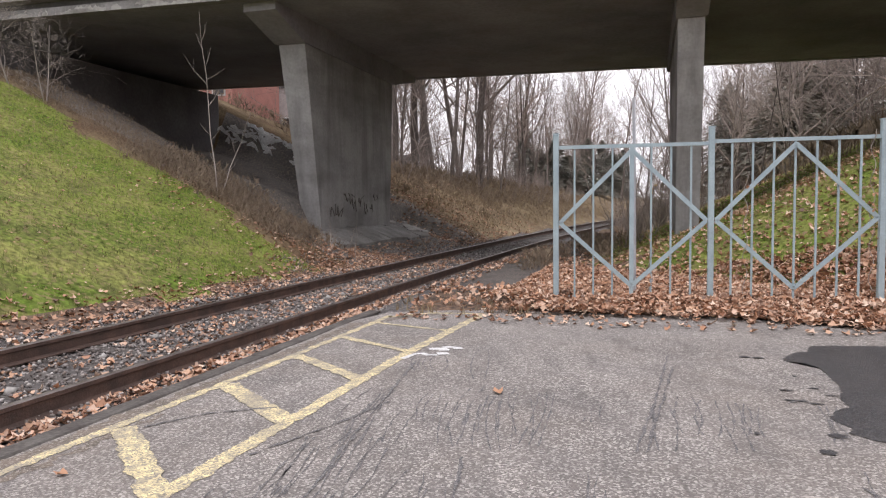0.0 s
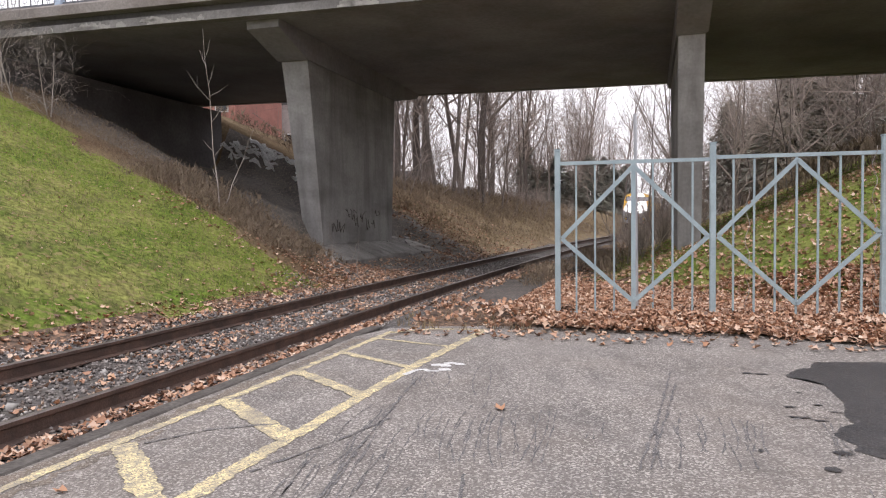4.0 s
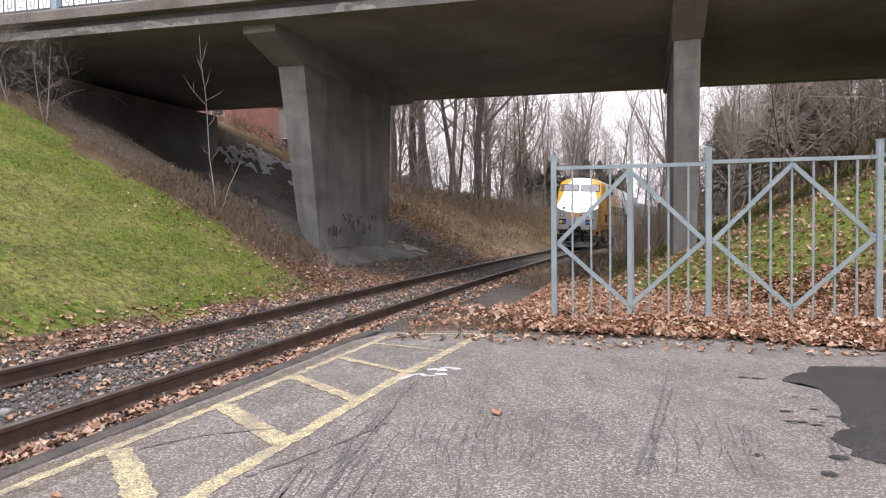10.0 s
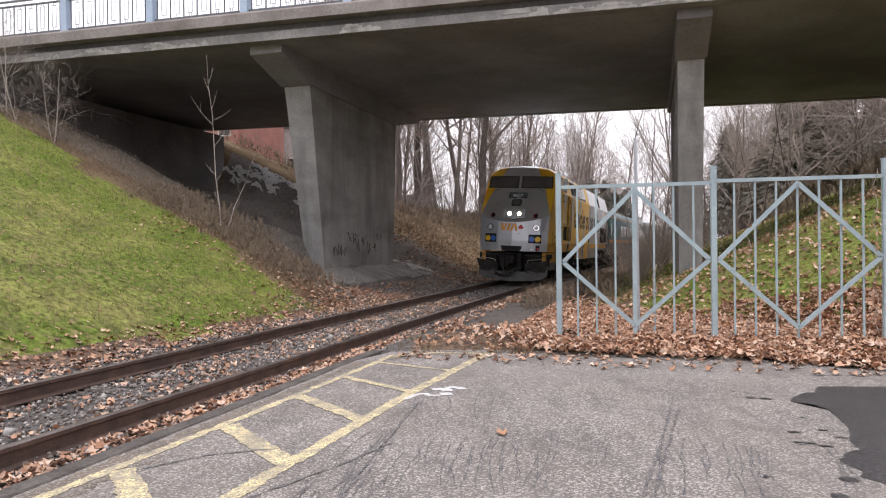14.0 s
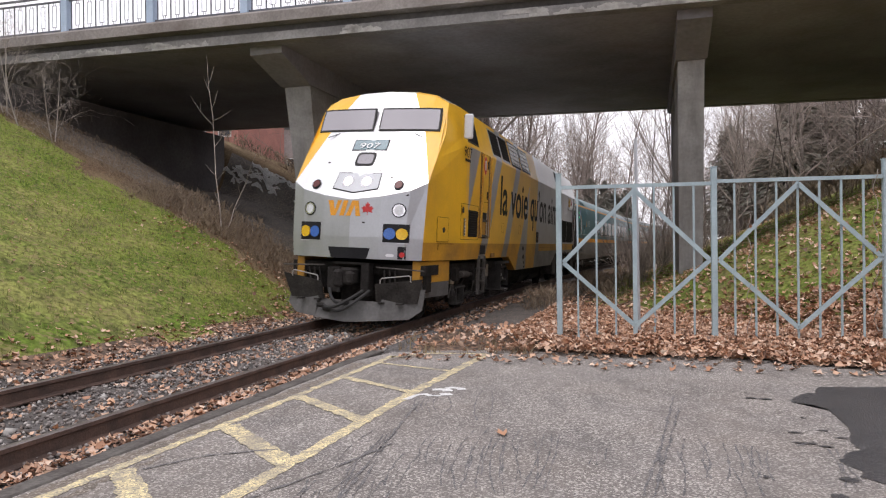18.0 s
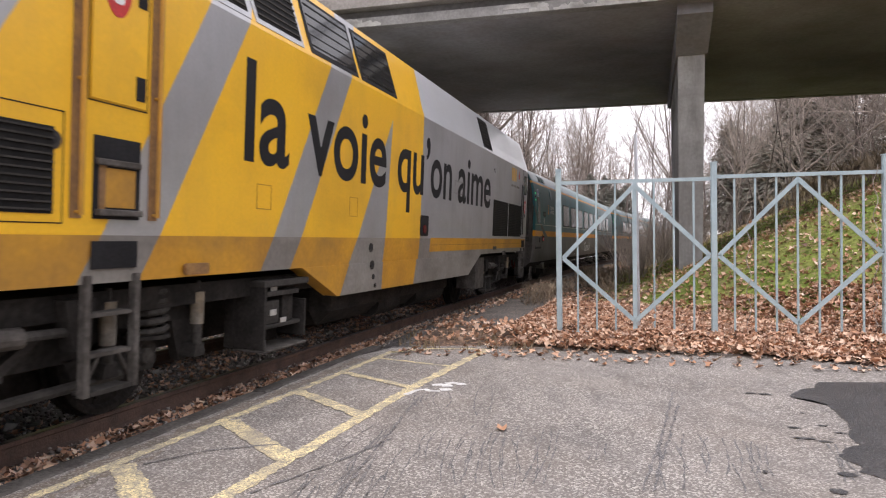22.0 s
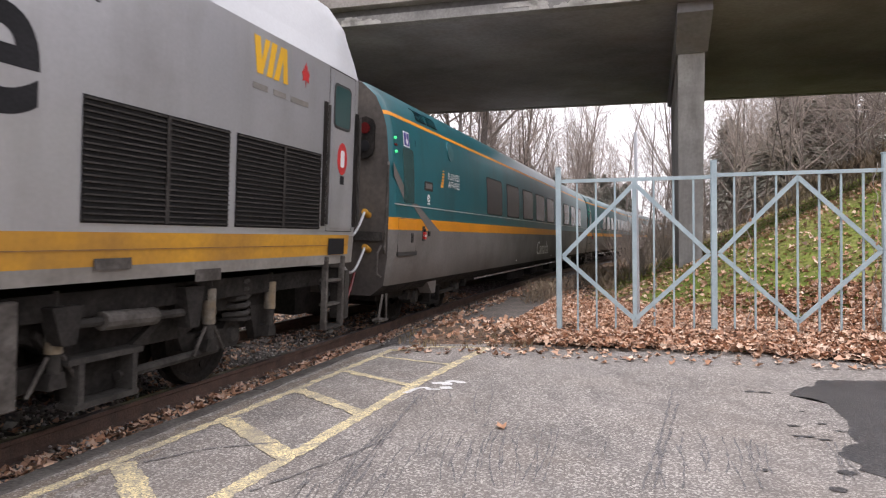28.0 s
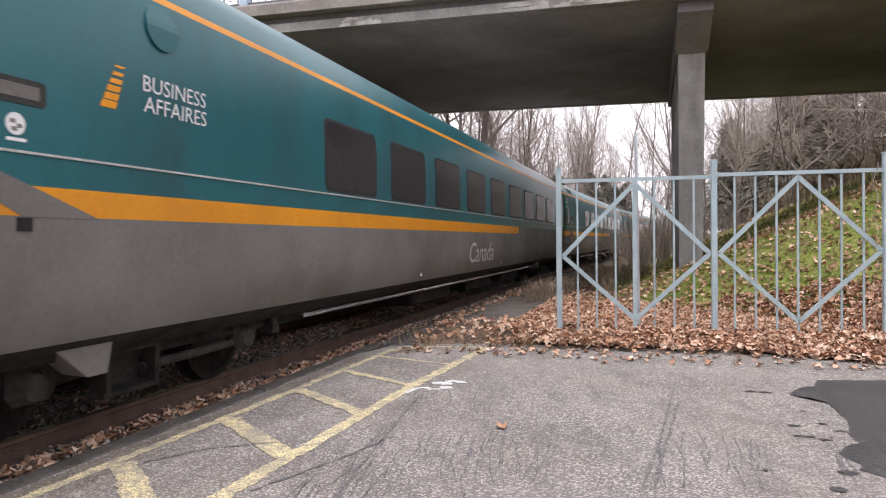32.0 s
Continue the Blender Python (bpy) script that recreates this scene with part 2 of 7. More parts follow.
def box(bm, x0, x1, y0, y1, z0, z1, m=None, bevel=0.0):
    v = [Vector((x, y, z)) for x in (x0, x1) for y in (y0, y1) for z in (z0, z1)]
    if m is not None:
        v = [m @ p for p in v]
    v = [bm.verts.new(p) for p in v]
    fs = [bm.faces.new([v[i] for i in f]) for f in ((0, 1, 3, 2), (4, 6, 7, 5), (0, 4, 5, 1), (2, 3, 7, 6), (0, 2, 6, 4), (1, 5, 7, 3))]
    if bevel:
        bmesh.ops.bevel(bm, geom=list({e for f in fs for e in f.edges}), offset=bevel, segments=1, affect="EDGES")
    return bm


def rod(bm, a, b, r0, r1=None, n=6, caps=True):
    a, b = Vector(a), Vector(b)
    r1 = r0 if r1 is None else r1
    d = (b - a)
    if d.length < 1e-6:
        return bm
    q = d.to_track_quat("Z", "Y")
    rings = []
    for p, r in ((a, r0), (b, r1)):
        rings.append([bm.verts.new(p + q @ Vector((r * math.cos(t), r * math.sin(t), 0))) for t in (2 * math.pi * i / n for i in range(n))])
    for i in range(n):
        bm.faces.new((rings[0][i], rings[0][(i + 1) % n], rings[1][(i + 1) % n], rings[1][i]))
    if caps:
        bm.faces.new(list(reversed(rings[0])))
        bm.faces.new(rings[1])
    return bm


def tube(bm, pts, r, n=7, closed=False):
    """One bent tube through the points."""
    pts = [Vector(p) for p in pts]
    rings = []
    up = None
    for i, p in enumerate(pts):
        t = (pts[min(i + 1, len(pts) - 1)] - pts[max(i - 1, 0)]).normalized()
        up = t.orthogonal().normalized() if up is None else (up - t * up.dot(t)).normalized()
        w = t.cross(up)
        rings.append([bm.verts.new(p + up * (r * math.cos(6.28318 * k / n)) + w * (r * math.sin(6.28318 * k / n))) for k in range(n)])
    for a, b in zip(rings, rings[1:]):
        for k in range(n):
            bm.faces.new((a[k], a[(k + 1) % n], b[(k + 1) % n], b[k]))
    bm.faces.new(rings[0][::-1])
    bm.faces.new(rings[-1])
    return bm


def prism(bm, poly, lo, hi, put):
    """A polygon of (p, q) drawn out from lo to hi; put(p, q, h) gives the place."""
    a = [bm.verts.new(put(p, q, lo)) for p, q in poly]
    b = [bm.verts.new(put(p, q, hi)) for p, q in poly]
    k = len(poly)
    for i in range(k):
        bm.faces.new((a[i], a[(i + 1) % k], b[(i + 1) % k], b[i]))
    bm.faces.new(list(reversed(a)))
    bm.faces.new(b)
    bmesh.ops.recalc_face_normals(bm, faces=bm.faces)
    return bm


# ---- plan: a runs along the near track, v is the distance to the right of it ----
HEAD = 0.2905
CA, SA = math.cos(HEAD), math.sin(HEAD)
OFFSET = 5.15
CANT, GAUGE, RAIL_Z = 0.075, 1.503, 0.10
BEND, SPIRAL = 7.0e-5, 22.0


def W(a, v, z=0.0):
    t = v - OFFSET
    return Vector((a * SA + t * CA, a * CA - t * SA, z))


STEP = 0.5


def turn_of(s):
    """Heading gained on the curve: it tightens over the spiral, then keeps its radius."""
    s = max(s, 0)
    return 0.5 * BEND * min(s, SPIRAL) ** 2 + BEND * SPIRAL * max(min(s, 130) - SPIRAL, 0)


LINE = []
px, py = W(0, 0).x, W(0, 0).y
for i in range(0, 401):
    s = i * STEP
    LINE.append((px, py, HEAD + turn_of(s)))
    h1 = HEAD + turn_of(s + STEP / 2)
    px, py = px + STEP * math.sin(h1), py + STEP * math.cos(h1)


def track(s):
    """Centre of the track at s metres: x, y, heading."""
    if s <= 0:
        p = W(s, 0)
        return p.x, p.y, HEAD
    k = min(int(s / STEP), 399)
    w = s / STEP - k
    a, b = LINE[k], LINE[k + 1]
    return tuple(p + (q - p) * w for p, q in zip(a, b))


def curve_off(a):
    a = max(a, 0)
    b = max(min(a, 130) - SPIRAL, 0)
    return BEND / 6 * min(a, SPIRAL) ** 3 + 0.5 * BEND * SPIRAL ** 2 * b + 0.5 * BEND * SPIRAL * b * b + turn_of(130) * max(a - 130, 0)


def on_track(s, v, z):
    x, y, h = track(s)
    return Vector((x + v * math.cos(h), y - v * math.sin(h), z))


def smooth01(x):
    x = min(max(x, 0), 1)
    return x * x * (3 - 2 * x)


def bump_at(a, v, amount):
    return amount * noise.noise(Vector((a * 0.45, v * 0.45, 1.7))) + 0.4 * amount * noise.noise(Vector((a * 1.9, v * 1.9, 4.1)))


def ground_z(a, vs):
    """Height of the land; vs is measured from the straight near track."""
    v = vs - curve_off(a)
    bed = -0.09 - CANT * 0.5 * v * (abs(v) < 1.2)
    if abs(v) < 1.2:
        return bed + CANT / 2
    if v < 0:
        toe = -1.8
        if v > toe:
            return -0.07 + 0.1 * (v + 1.2) / (toe + 1.2) + 0.05
        top = 6.1 + 1.7 * smooth01((a - 27.3) / 1.5) * (1 - smooth01((a - 30) / 3)) - 2.3 * smooth01((a - 30.5) / 5) - 0.5 * smooth01((a - 50) / 40)
        z = 0.05 + 0.51 * (toe - v)
        if 16.2 < a < 27.8 and v > -4.9:
            low = 0.03 + 0.2 * (toe - v) if v > -3.3 else 0.33 + 0.42 * (-3.3 - v)
            return z + (low - z) * smooth01((a - 16.2) / 1.2) * smooth01((27.8 - a) / 1.2)
        if z > top - 1:
            z = top - math.exp(-(z - top + 1))
        z -= 1.8 * smooth01((a - 17) / 7) * smooth01((-v - 5) / 3) * (1 - smooth01((a - 27.2) / 1.5))
        return z + bump_at(a, v, 0.16) * min(1, (toe - v) / 2) * (1 + 1.2 * smooth01((a - 27) / 8))
    v0 = 8.4 + (4.2 - 8.4) * smooth01((a - 10) / 7.5)
    flat = -0.03 if v > 1.55 else -0.09
    if 9.0 < a < 16:
        flat += 0.1 * smooth01((a - 9.2) / 1.5)
    elif a >= 16:
        flat += 0.1
    z = flat + 0.43 * max(0, v - v0)
    if z > 7:
        z = 8 - math.exp(-(z - 7))
    return z + bump_at(a, v, 0.12) * min(1, max(0, (v - v0) / 2))


def zone(a, vs):
    v = vs - curve_off(a)
    j = 0.5 * noise.noise(Vector((a * 0.9, v * 0.9, 9))) + 0.3 * noise.noise(Vector((a * 3, v * 3, 2)))
    if abs(v) < 1.75 + 0.2 * j:
        return 0                                # ballast
    if v < 0:
        if a < 14.0 + 0.05 * -v + j:
            return 1 if v < -1.95 + 0.3 * j else 3   # grass, litter at its foot
        if 15.5 < a < 28.5 and v > -14:
            return 5
        if a >= 28.5:
            return 4 if v > (-6 if a < 40 else -9) + 3 * j else 2
        return 2                                # undergrowth
    if a < 9.6:
        return 5 if v < 9 else 3
    if 11.4 + 0.6 * j < a < 25 and v < 2.9 + 0.5 * j:
        return 6
    if a < 17:
        edge = 4.6 + 2.0 * j
    else:
        edge = 3.6 + j
    if v > edge + 0.28 * max(0, 17 - a) and v < 14 + 3 * j and a < 40:
        return 1
    return 3 if a < 40 else 2


def lines(parts):
    out = []
    for lo, hi, st in parts:
        out += [lo + i * st for i in range(int(round((hi - lo) / st)))]
    return out + [parts[-1][1]]


def make_ground():
    A = lines([(-1500, -300, 300), (-300, -40, 40), (-40, -4, 4), (-4, 34, 0.4), (34, 70, 1.5), (70, 130, 5), (130, 330, 40), (330, 2730, 400)])
    V = lines([(-2400, -400, 400), (-400, -60, 40), (-60, -24, 4), (-24, -14, 1), (-14, 14, 0.35), (14, 26, 1.5), (26, 82, 7), (82, 402, 40), (402, 2402, 400)])
    verts, faces, slots = [], [], []
    for a in A:
        for v in V:
            verts.append(W(a, v, ground_z(a, v)))
    k = len(V)
    for i in range(len(A) - 1):
        for j in range(k - 1):
            faces.append((i * k + j, i * k + j + 1, (i + 1) * k + j + 1, (i + 1) * k + j))
            slots.append(zone((A[i] + A[i + 1]) / 2, (V[j] + V[j + 1]) / 2))
    me = mesh_of("ground", verts, faces, [BALLAST, GRASS, BRUSH, LITTER, STRAW, UNDER, PATH], slots)
    me.shade_smooth()
    me.flip_normals()
    tagged(new("ground", me), "grassy railway cutting with brown banks and leaf litter", "ground", kind="structure")


make_ground()


def make_lot():
    """The asphalt lot, its edge along the track, and what is painted on it."""
    bm = bmesh.new()
    edge = [(-30, 1.52), (-4, 1.5), (4, 1.46), (6, 1.46), (8.4, 1.42), (9.2, 1.6), (9.5, 2.2), (9.75, 2.95), (9.8, 4), (9.85, 6.2), (9.3, 7.2), (8.8, 8.2), (8.2, 10), (7, 22), (-30, 22)]
    fine = []
    for (a, b), (c, d) in zip(edge, edge[1:] + edge[:1]):
        n = max(1, int(math.hypot(c - a, d - b) / 0.25)) if -5 < a < 10 and d < 12 else 1
        for i in range(n):
            w = i / n
            p, q = a + (c - a) * w, b + (d - b) * w
            e = 0.05 * noise.noise(Vector((p * 3, q * 3, 0))) if n > 1 else 0
            fine.append((p + e, q + e * 0.6))
    prism(bm, fine, -0.12, 0.0, lambda p, q, h: W(p, q, h))
    road = link("road", bm, ASPHALT)
    tagged(road, "worn grey asphalt lot with tyre marks and faded paint", "asphalt", kind="structure")
    # timber kerb beside the near rail
    for i in range(4):
        bm = bmesh.new()
        a0 = -3.4 + i * 3.2
        box(bm, 0, 3.18, -0.085, 0.085, -0.2, -0.006, bevel=0.015)
        ob = link("kerb_timber", bm, TIE)
        p = W(a0, 1.32)
        ob.matrix_world = pose(p.x, p.y, 0.0, 0, 0, 90 - math.degrees(HEAD) + (0.3 if i % 2 else -0.2))
        tagged(ob, "dark weathered timber laid along the rail", "timber", "edge timbers", "structure")

    def strip(name, pts, width, material, h=0.004, rag=0.012, label=""):
        """A painted band along pts, with ragged edges."""
        left, right = [], []
        path = []
        for (a, b), (c, d) in zip(pts, pts[1:]):
            n = max(1, int(math.hypot(c - a, d - b) / 0.035))
            path += [(a + (c - a) * i / n, b + (d - b) * i / n) for i in range(n)]
        path.append(pts[-1])
        for i, (a, b) in enumerate(path):
            q = path[min(i + 1, len(path) - 1)]
            p = path[max(i - 1, 0)]
            t = Vector((q[0] - p[0], q[1] - p[1])).normalized()
            for side, store in ((1, left), (-1, right)):
                w = max(width / 2 + rag * (noise.noise(Vector((a * 9, b * 9, side * 5))) + 0.6 * noise.noise(Vector((a * 31, b * 31, side * 5)))), 0.0005)
                store.append(W(a - t.y * w * side, b + t.x * w * side, h))
        verts = left + right
        n = len(left)
        me = mesh_of(name, verts, [(i, i + 1, n + i + 1, n + i) for i in range(n - 1)], material)
        return tagged(new(name, me), label, parent_kind(name))

    def parent_kind(name):
        return "road marking"

    marks = []
    marks.append(strip("yellow_line", [(-4, 1.62), (3.25, 1.64), (6.2, 1.72), (8.9, 1.74)], 0.09, YELLOW_LINE, rag=0.028))
    marks.append(strip("yellow_line", [(-4, 2.7), (3.75, 2.74), (6.6, 2.79), (9.35, 2.95)], 0.12, YELLOW_LINE, rag=0.03))
    marks.append(strip("yellow_line", [(8.8, 1.76), (9.25, 2.2), (9.35, 2.95)], 0.09, YELLOW_LINE, rag=0.03))
    for (a, b), (c, d), w in (((2.5, 1.7), (1.6, 2.7), 0.16), ((3.85, 1.72), (2.95, 2.72), 0.17), ((5.05, 1.74), (4.25, 2.74), 0.17), ((6.25, 1.74), (5.5, 2.76), 0.14), ((7.3, 1.76), (6.7, 2.78), 0.1), ((8.3, 1.8), (7.95, 2.85), 0.07)):
        marks.append(strip("yellow_bar", [(a, b), (c, d)], w, YELLOW_LINE, 0.006, 0.03))
    for m in marks:
        tagged(m, "worn yellow hatched line painted on asphalt", "road marking", "yellow hatching", "structure")
    # white sprayed loop and figure
    arc = lambda ca, cb, ra, rb, t0, t1: [(ca + ra * math.cos(t0 + (t1 - t0) * i / 14), cb + rb * math.sin(t0 + (t1 - t0) * i / 14)) for i in range(15)]
    for pts, w in (([(6.87, 2.95), (6.9, 3.02), (6.9, 3.1), (6.82, 3.13)], 0.1), ([(6.98, 3.06), (7.02, 3.13), (7.0, 3.22), (6.93, 3.24)], 0.09), ([(6.36, 2.84), (6.6, 2.88), (6.66, 2.95), (6.58, 3.02), (6.6, 3.12)], 0.06), ([(6.66, 3.1), (6.72, 3.2)], 0.11)):
        m = strip("white_mark", pts, w, WHITE_LINE, 0.005, 0.02)
        tagged(m, "white sprayed scribble on the asphalt", "paint mark", "white scribble", "structure")
    # grit blown against the edge timbers
    for pts, w in (([(-3, 1.5), (1, 1.52), (4, 1.56), (6.5, 1.58), (8.3, 1.56)], 0.13), ([(1.2, 1.72), (2.6, 1.73), (4.2, 1.78)], 0.06), ([(8.3, 1.7), (8.9, 2.0), (9.35, 2.5)], 0.12), ([(9.5, 3.2), (9.55, 4.5), (9.6, 6.0)], 0.1)):
        tagged(strip("grit", pts, w, SAND, 0.0022, 0.09), "sandy grit along the asphalt edge", "grit", "grit", "structure")
    # tyre tracks and repaired cracks
    rnd = random.Random(4)
    prints = [(5.93, 3.17, 0.6, -0.3), (5.97, 3.32, 0.6, -0.28), (5.74, 3.75, 1.2, -0.2), (4.51, 3.66, 0.68, -0.2), (4.08, 3.94, 0.9, -0.22), (4.11, 4.06, 0.9, -0.18), (4.35, 4.14, 0.9, -0.15), (4.86, 4.17, 0.66, -0.16), (4.04, 3.58, 0.68, -0.14), (4.21, 4.44, 1.25, -0.05), (4.68, 5.41, 0.9, 0.01), (4.67, 5.54, 0.88, 0.04), (4.77, 5.74, 0.75, 0.04), (4.74, 5.81, 0.7, 0.1), (4.31, 5.26, 1.0, -0.02), (4.64, 3.22, 0.6, -0.16), (3.83, 3.3, 0.55, -0.1)]
    prints += [(rnd.uniform(1.6, 4.6), rnd.uniform(3.0, 4.6), rnd.uniform(0.5, 1.3), rnd.uniform(-0.24, -0.06)) for i in range(16)]
    prints += [(rnd.uniform(2.4, 5.0), rnd.uniform(4.6, 6.4), rnd.uniform(0.4, 1.0), rnd.uniform(-0.1, 0.1)) for i in range(8)]
    for k, (a0, v0, ln, lean) in enumerate(prints):
        for off in ((-0.05, 0.05) if k % 3 else (-0.06, 0.0, 0.06)):
            bow = rnd.uniform(-0.05, 0.05)
            pts = [(a0 + ln * i / 5 + rnd.uniform(-0.02, 0.02), v0 + off + lean * ln * i / 5 + bow * math.sin(i * 0.63) + rnd.uniform(-0.006, 0.006)) for i in range(6)]
            m = strip("tyre_mark", pts, 0.007 if k > 16 else 0.01, TAR, 0.0016 + 0.0001 * k, 0.013)
            tagged(m, "faint dark tread print on the asphalt", "tyre mark", "tyre marks", "structure")
    for pts in ([(4.24, 5.08), (5.29, 5.19), (7.1, 5.33)], [(4.24, 5.14), (5.29, 5.24), (6.6, 5.36)], [(2.6, 3.55), (4.2, 3.3), (6.3, 3.0)], [(3.9, 1.85), (4.3, 2.1), (4.55, 2.5)], [(2.4, 4.2), (3.1, 4.25), (3.9, 4.1)], [(5.6, 6.15), (5.75, 6.3), (5.65, 6.6)], [(3.6, 2.85), (4.3, 3.1), (4.9, 3.25)]):
        m = strip("crack", pts, 0.016, TAR, 0.0065, 0.024)
        tagged(m, "dark crack in worn asphalt", "crack", "cracks", "structure")
    bm = bmesh.new()
    poly = [(7.96, 6.78), (7.62, 6.66), (7.42, 6.42), (7.16, 6.38), (7.06, 6.55), (6.96, 6.6), (6.68, 6.66), (6.21, 6.62), (5.62, 6.5), (5.2, 6.36), (4.95, 6.38), (4.6, 6.8), (3, 8), (3.6, 10), (8.2, 9), (8.12, 7.43)]
    fine = []
    for (a, b), (c, d) in zip(poly, poly[1:] + poly[:1]):
        cut = max(1, int(math.hypot(c - a, d - b) / 0.06))
        for i in range(cut):
            w = i / cut
            p, q = a + (c - a) * w, b + (d - b) * w
            fine.append((p + 0.06 * noise.noise(Vector((p * 4, q * 4, 3))) + 0.05 * noise.noise(Vector((p * 12, q * 12, 3))) + 0.03 * noise.noise(Vector((p * 40, q * 40, 3))), q + 0.07 * noise.noise(Vector((p * 4, q * 4, 8))) + 0.03 * noise.noise(Vector((p * 12, q * 12, 8)))))
    f = bm.faces.new([bm.verts.new(W(p, q, 0.0055)) for p, q in fine])
    bmesh.ops.triangulate(bm, faces=[f])
    tagged(link("wet_patch", bm, WET), "dark damp patch on the asphalt", "damp patch", kind="structure")
    for a, v, w, h in ((7.22, 6.04, 0.035, 0.05), (7.2, 6.16, 0.03, 0.08), (5.68, 6.21, 0.025, 0.09), (5.62, 6.34, 0.02, 0.06), (4.87, 6.31, 0.045, 0.05), (5.98, 6.19, 0.02, 0.05), (4.79, 5.82, 0.03, 0.02), (4.53, 6.18, 0.05, 0.05), (5.5, 6.5, 0.02, 0.04), (6.1, 6.42, 0.02, 0.04), (5.9, 6.5, 0.015, 0.05), (7.5, 5.9, 0.015, 0.02), (7.45, 6.02, 0.012, 0.02), (6.5, 6.35, 0.015, 0.03)):
        bm = bmesh.new()
        bm.faces.new([bm.verts.new(W(a + w * math.cos(t) * rnd.uniform(0.6, 1.3), v + h * math.sin(t) * rnd.uniform(0.6, 1.3), 0.007)) for t in (6.283 * i / 13 for i in range(13))])
        tagged(link("wet_patch", bm, WET), "small dark damp spot on the asphalt", "damp patch", "damp spots", "structure")


make_lot()


def make_track():
    prof = [(-0.07, 0), (0.07, 0), (0.07, 0.012), (0.014, 0.03), (0.014, 0.12), (0.037, 0.132), (0.037, 0.165), (0.025, 0.172), (-0.025, 0.172), (-0.037, 0.165), (-0.037, 0.132), (-0.014, 0.12), (-0.014, 0.03), (-0.07, 0.012)]
    for side, z in ((0.7515, RAIL_Z), (-0.7515, RAIL_Z + CANT)):
        verts, faces, slots = [], [], []
        S = lines([(-60, 0, 10), (0, 180, 1.5)])
        k = len(prof)
        for s in S:
            for y, h in prof:
                verts.append(on_track(s, side + y, z - 0.172 + h))
        for i in range(len(S) - 1):
            for j in range(k):
                faces.append((i * k + j, i * k + (j + 1) % k, (i + 1) * k + (j + 1) % k, (i + 1) * k + j))
                slots.append(1 if j in (6, 7, 8) else 0)
        me = mesh_of("rail", verts, faces, [RUST, RAILTOP], slots)
        tagged(new("rail", me), "rust-brown steel running rail on ballast", "rail", "rails", "structure")
    rnd = random.Random(2)
    bm = bmesh.new()
    box(bm, -1.28, 1.28, -0.11, 0.11, -0.16, 0.0, bevel=0.012)
    tie = link("sleeper", bm, TIE)
    tagged(tie, "dark weathered timber sleeper under the rails", "sleeper", "sleepers", "structure")
    b = math.degrees(math.asin(CANT / GAUGE))
    first = True
    for i in range(150):
        s = -9 + i * 0.54
        x, y, h = track(s)
        m = pose(x, y, RAIL_Z + CANT / 2 - 0.178 + rnd.uniform(-0.008, 0.004), 0, 0, -math.degrees(h) + rnd.uniform(-1.5, 1.5)) @ pose(0, 0, 0, 0, b, 0)
        if first:
            tie.matrix_world = m
            first = False
        else:
            copy_thing(tie, m)


make_track()


# ---- the road bridge ----
A0, A1 = 15.9, 28.2


def soffit(v):
    return 6.8 - 0.016 * (v - 0.45)


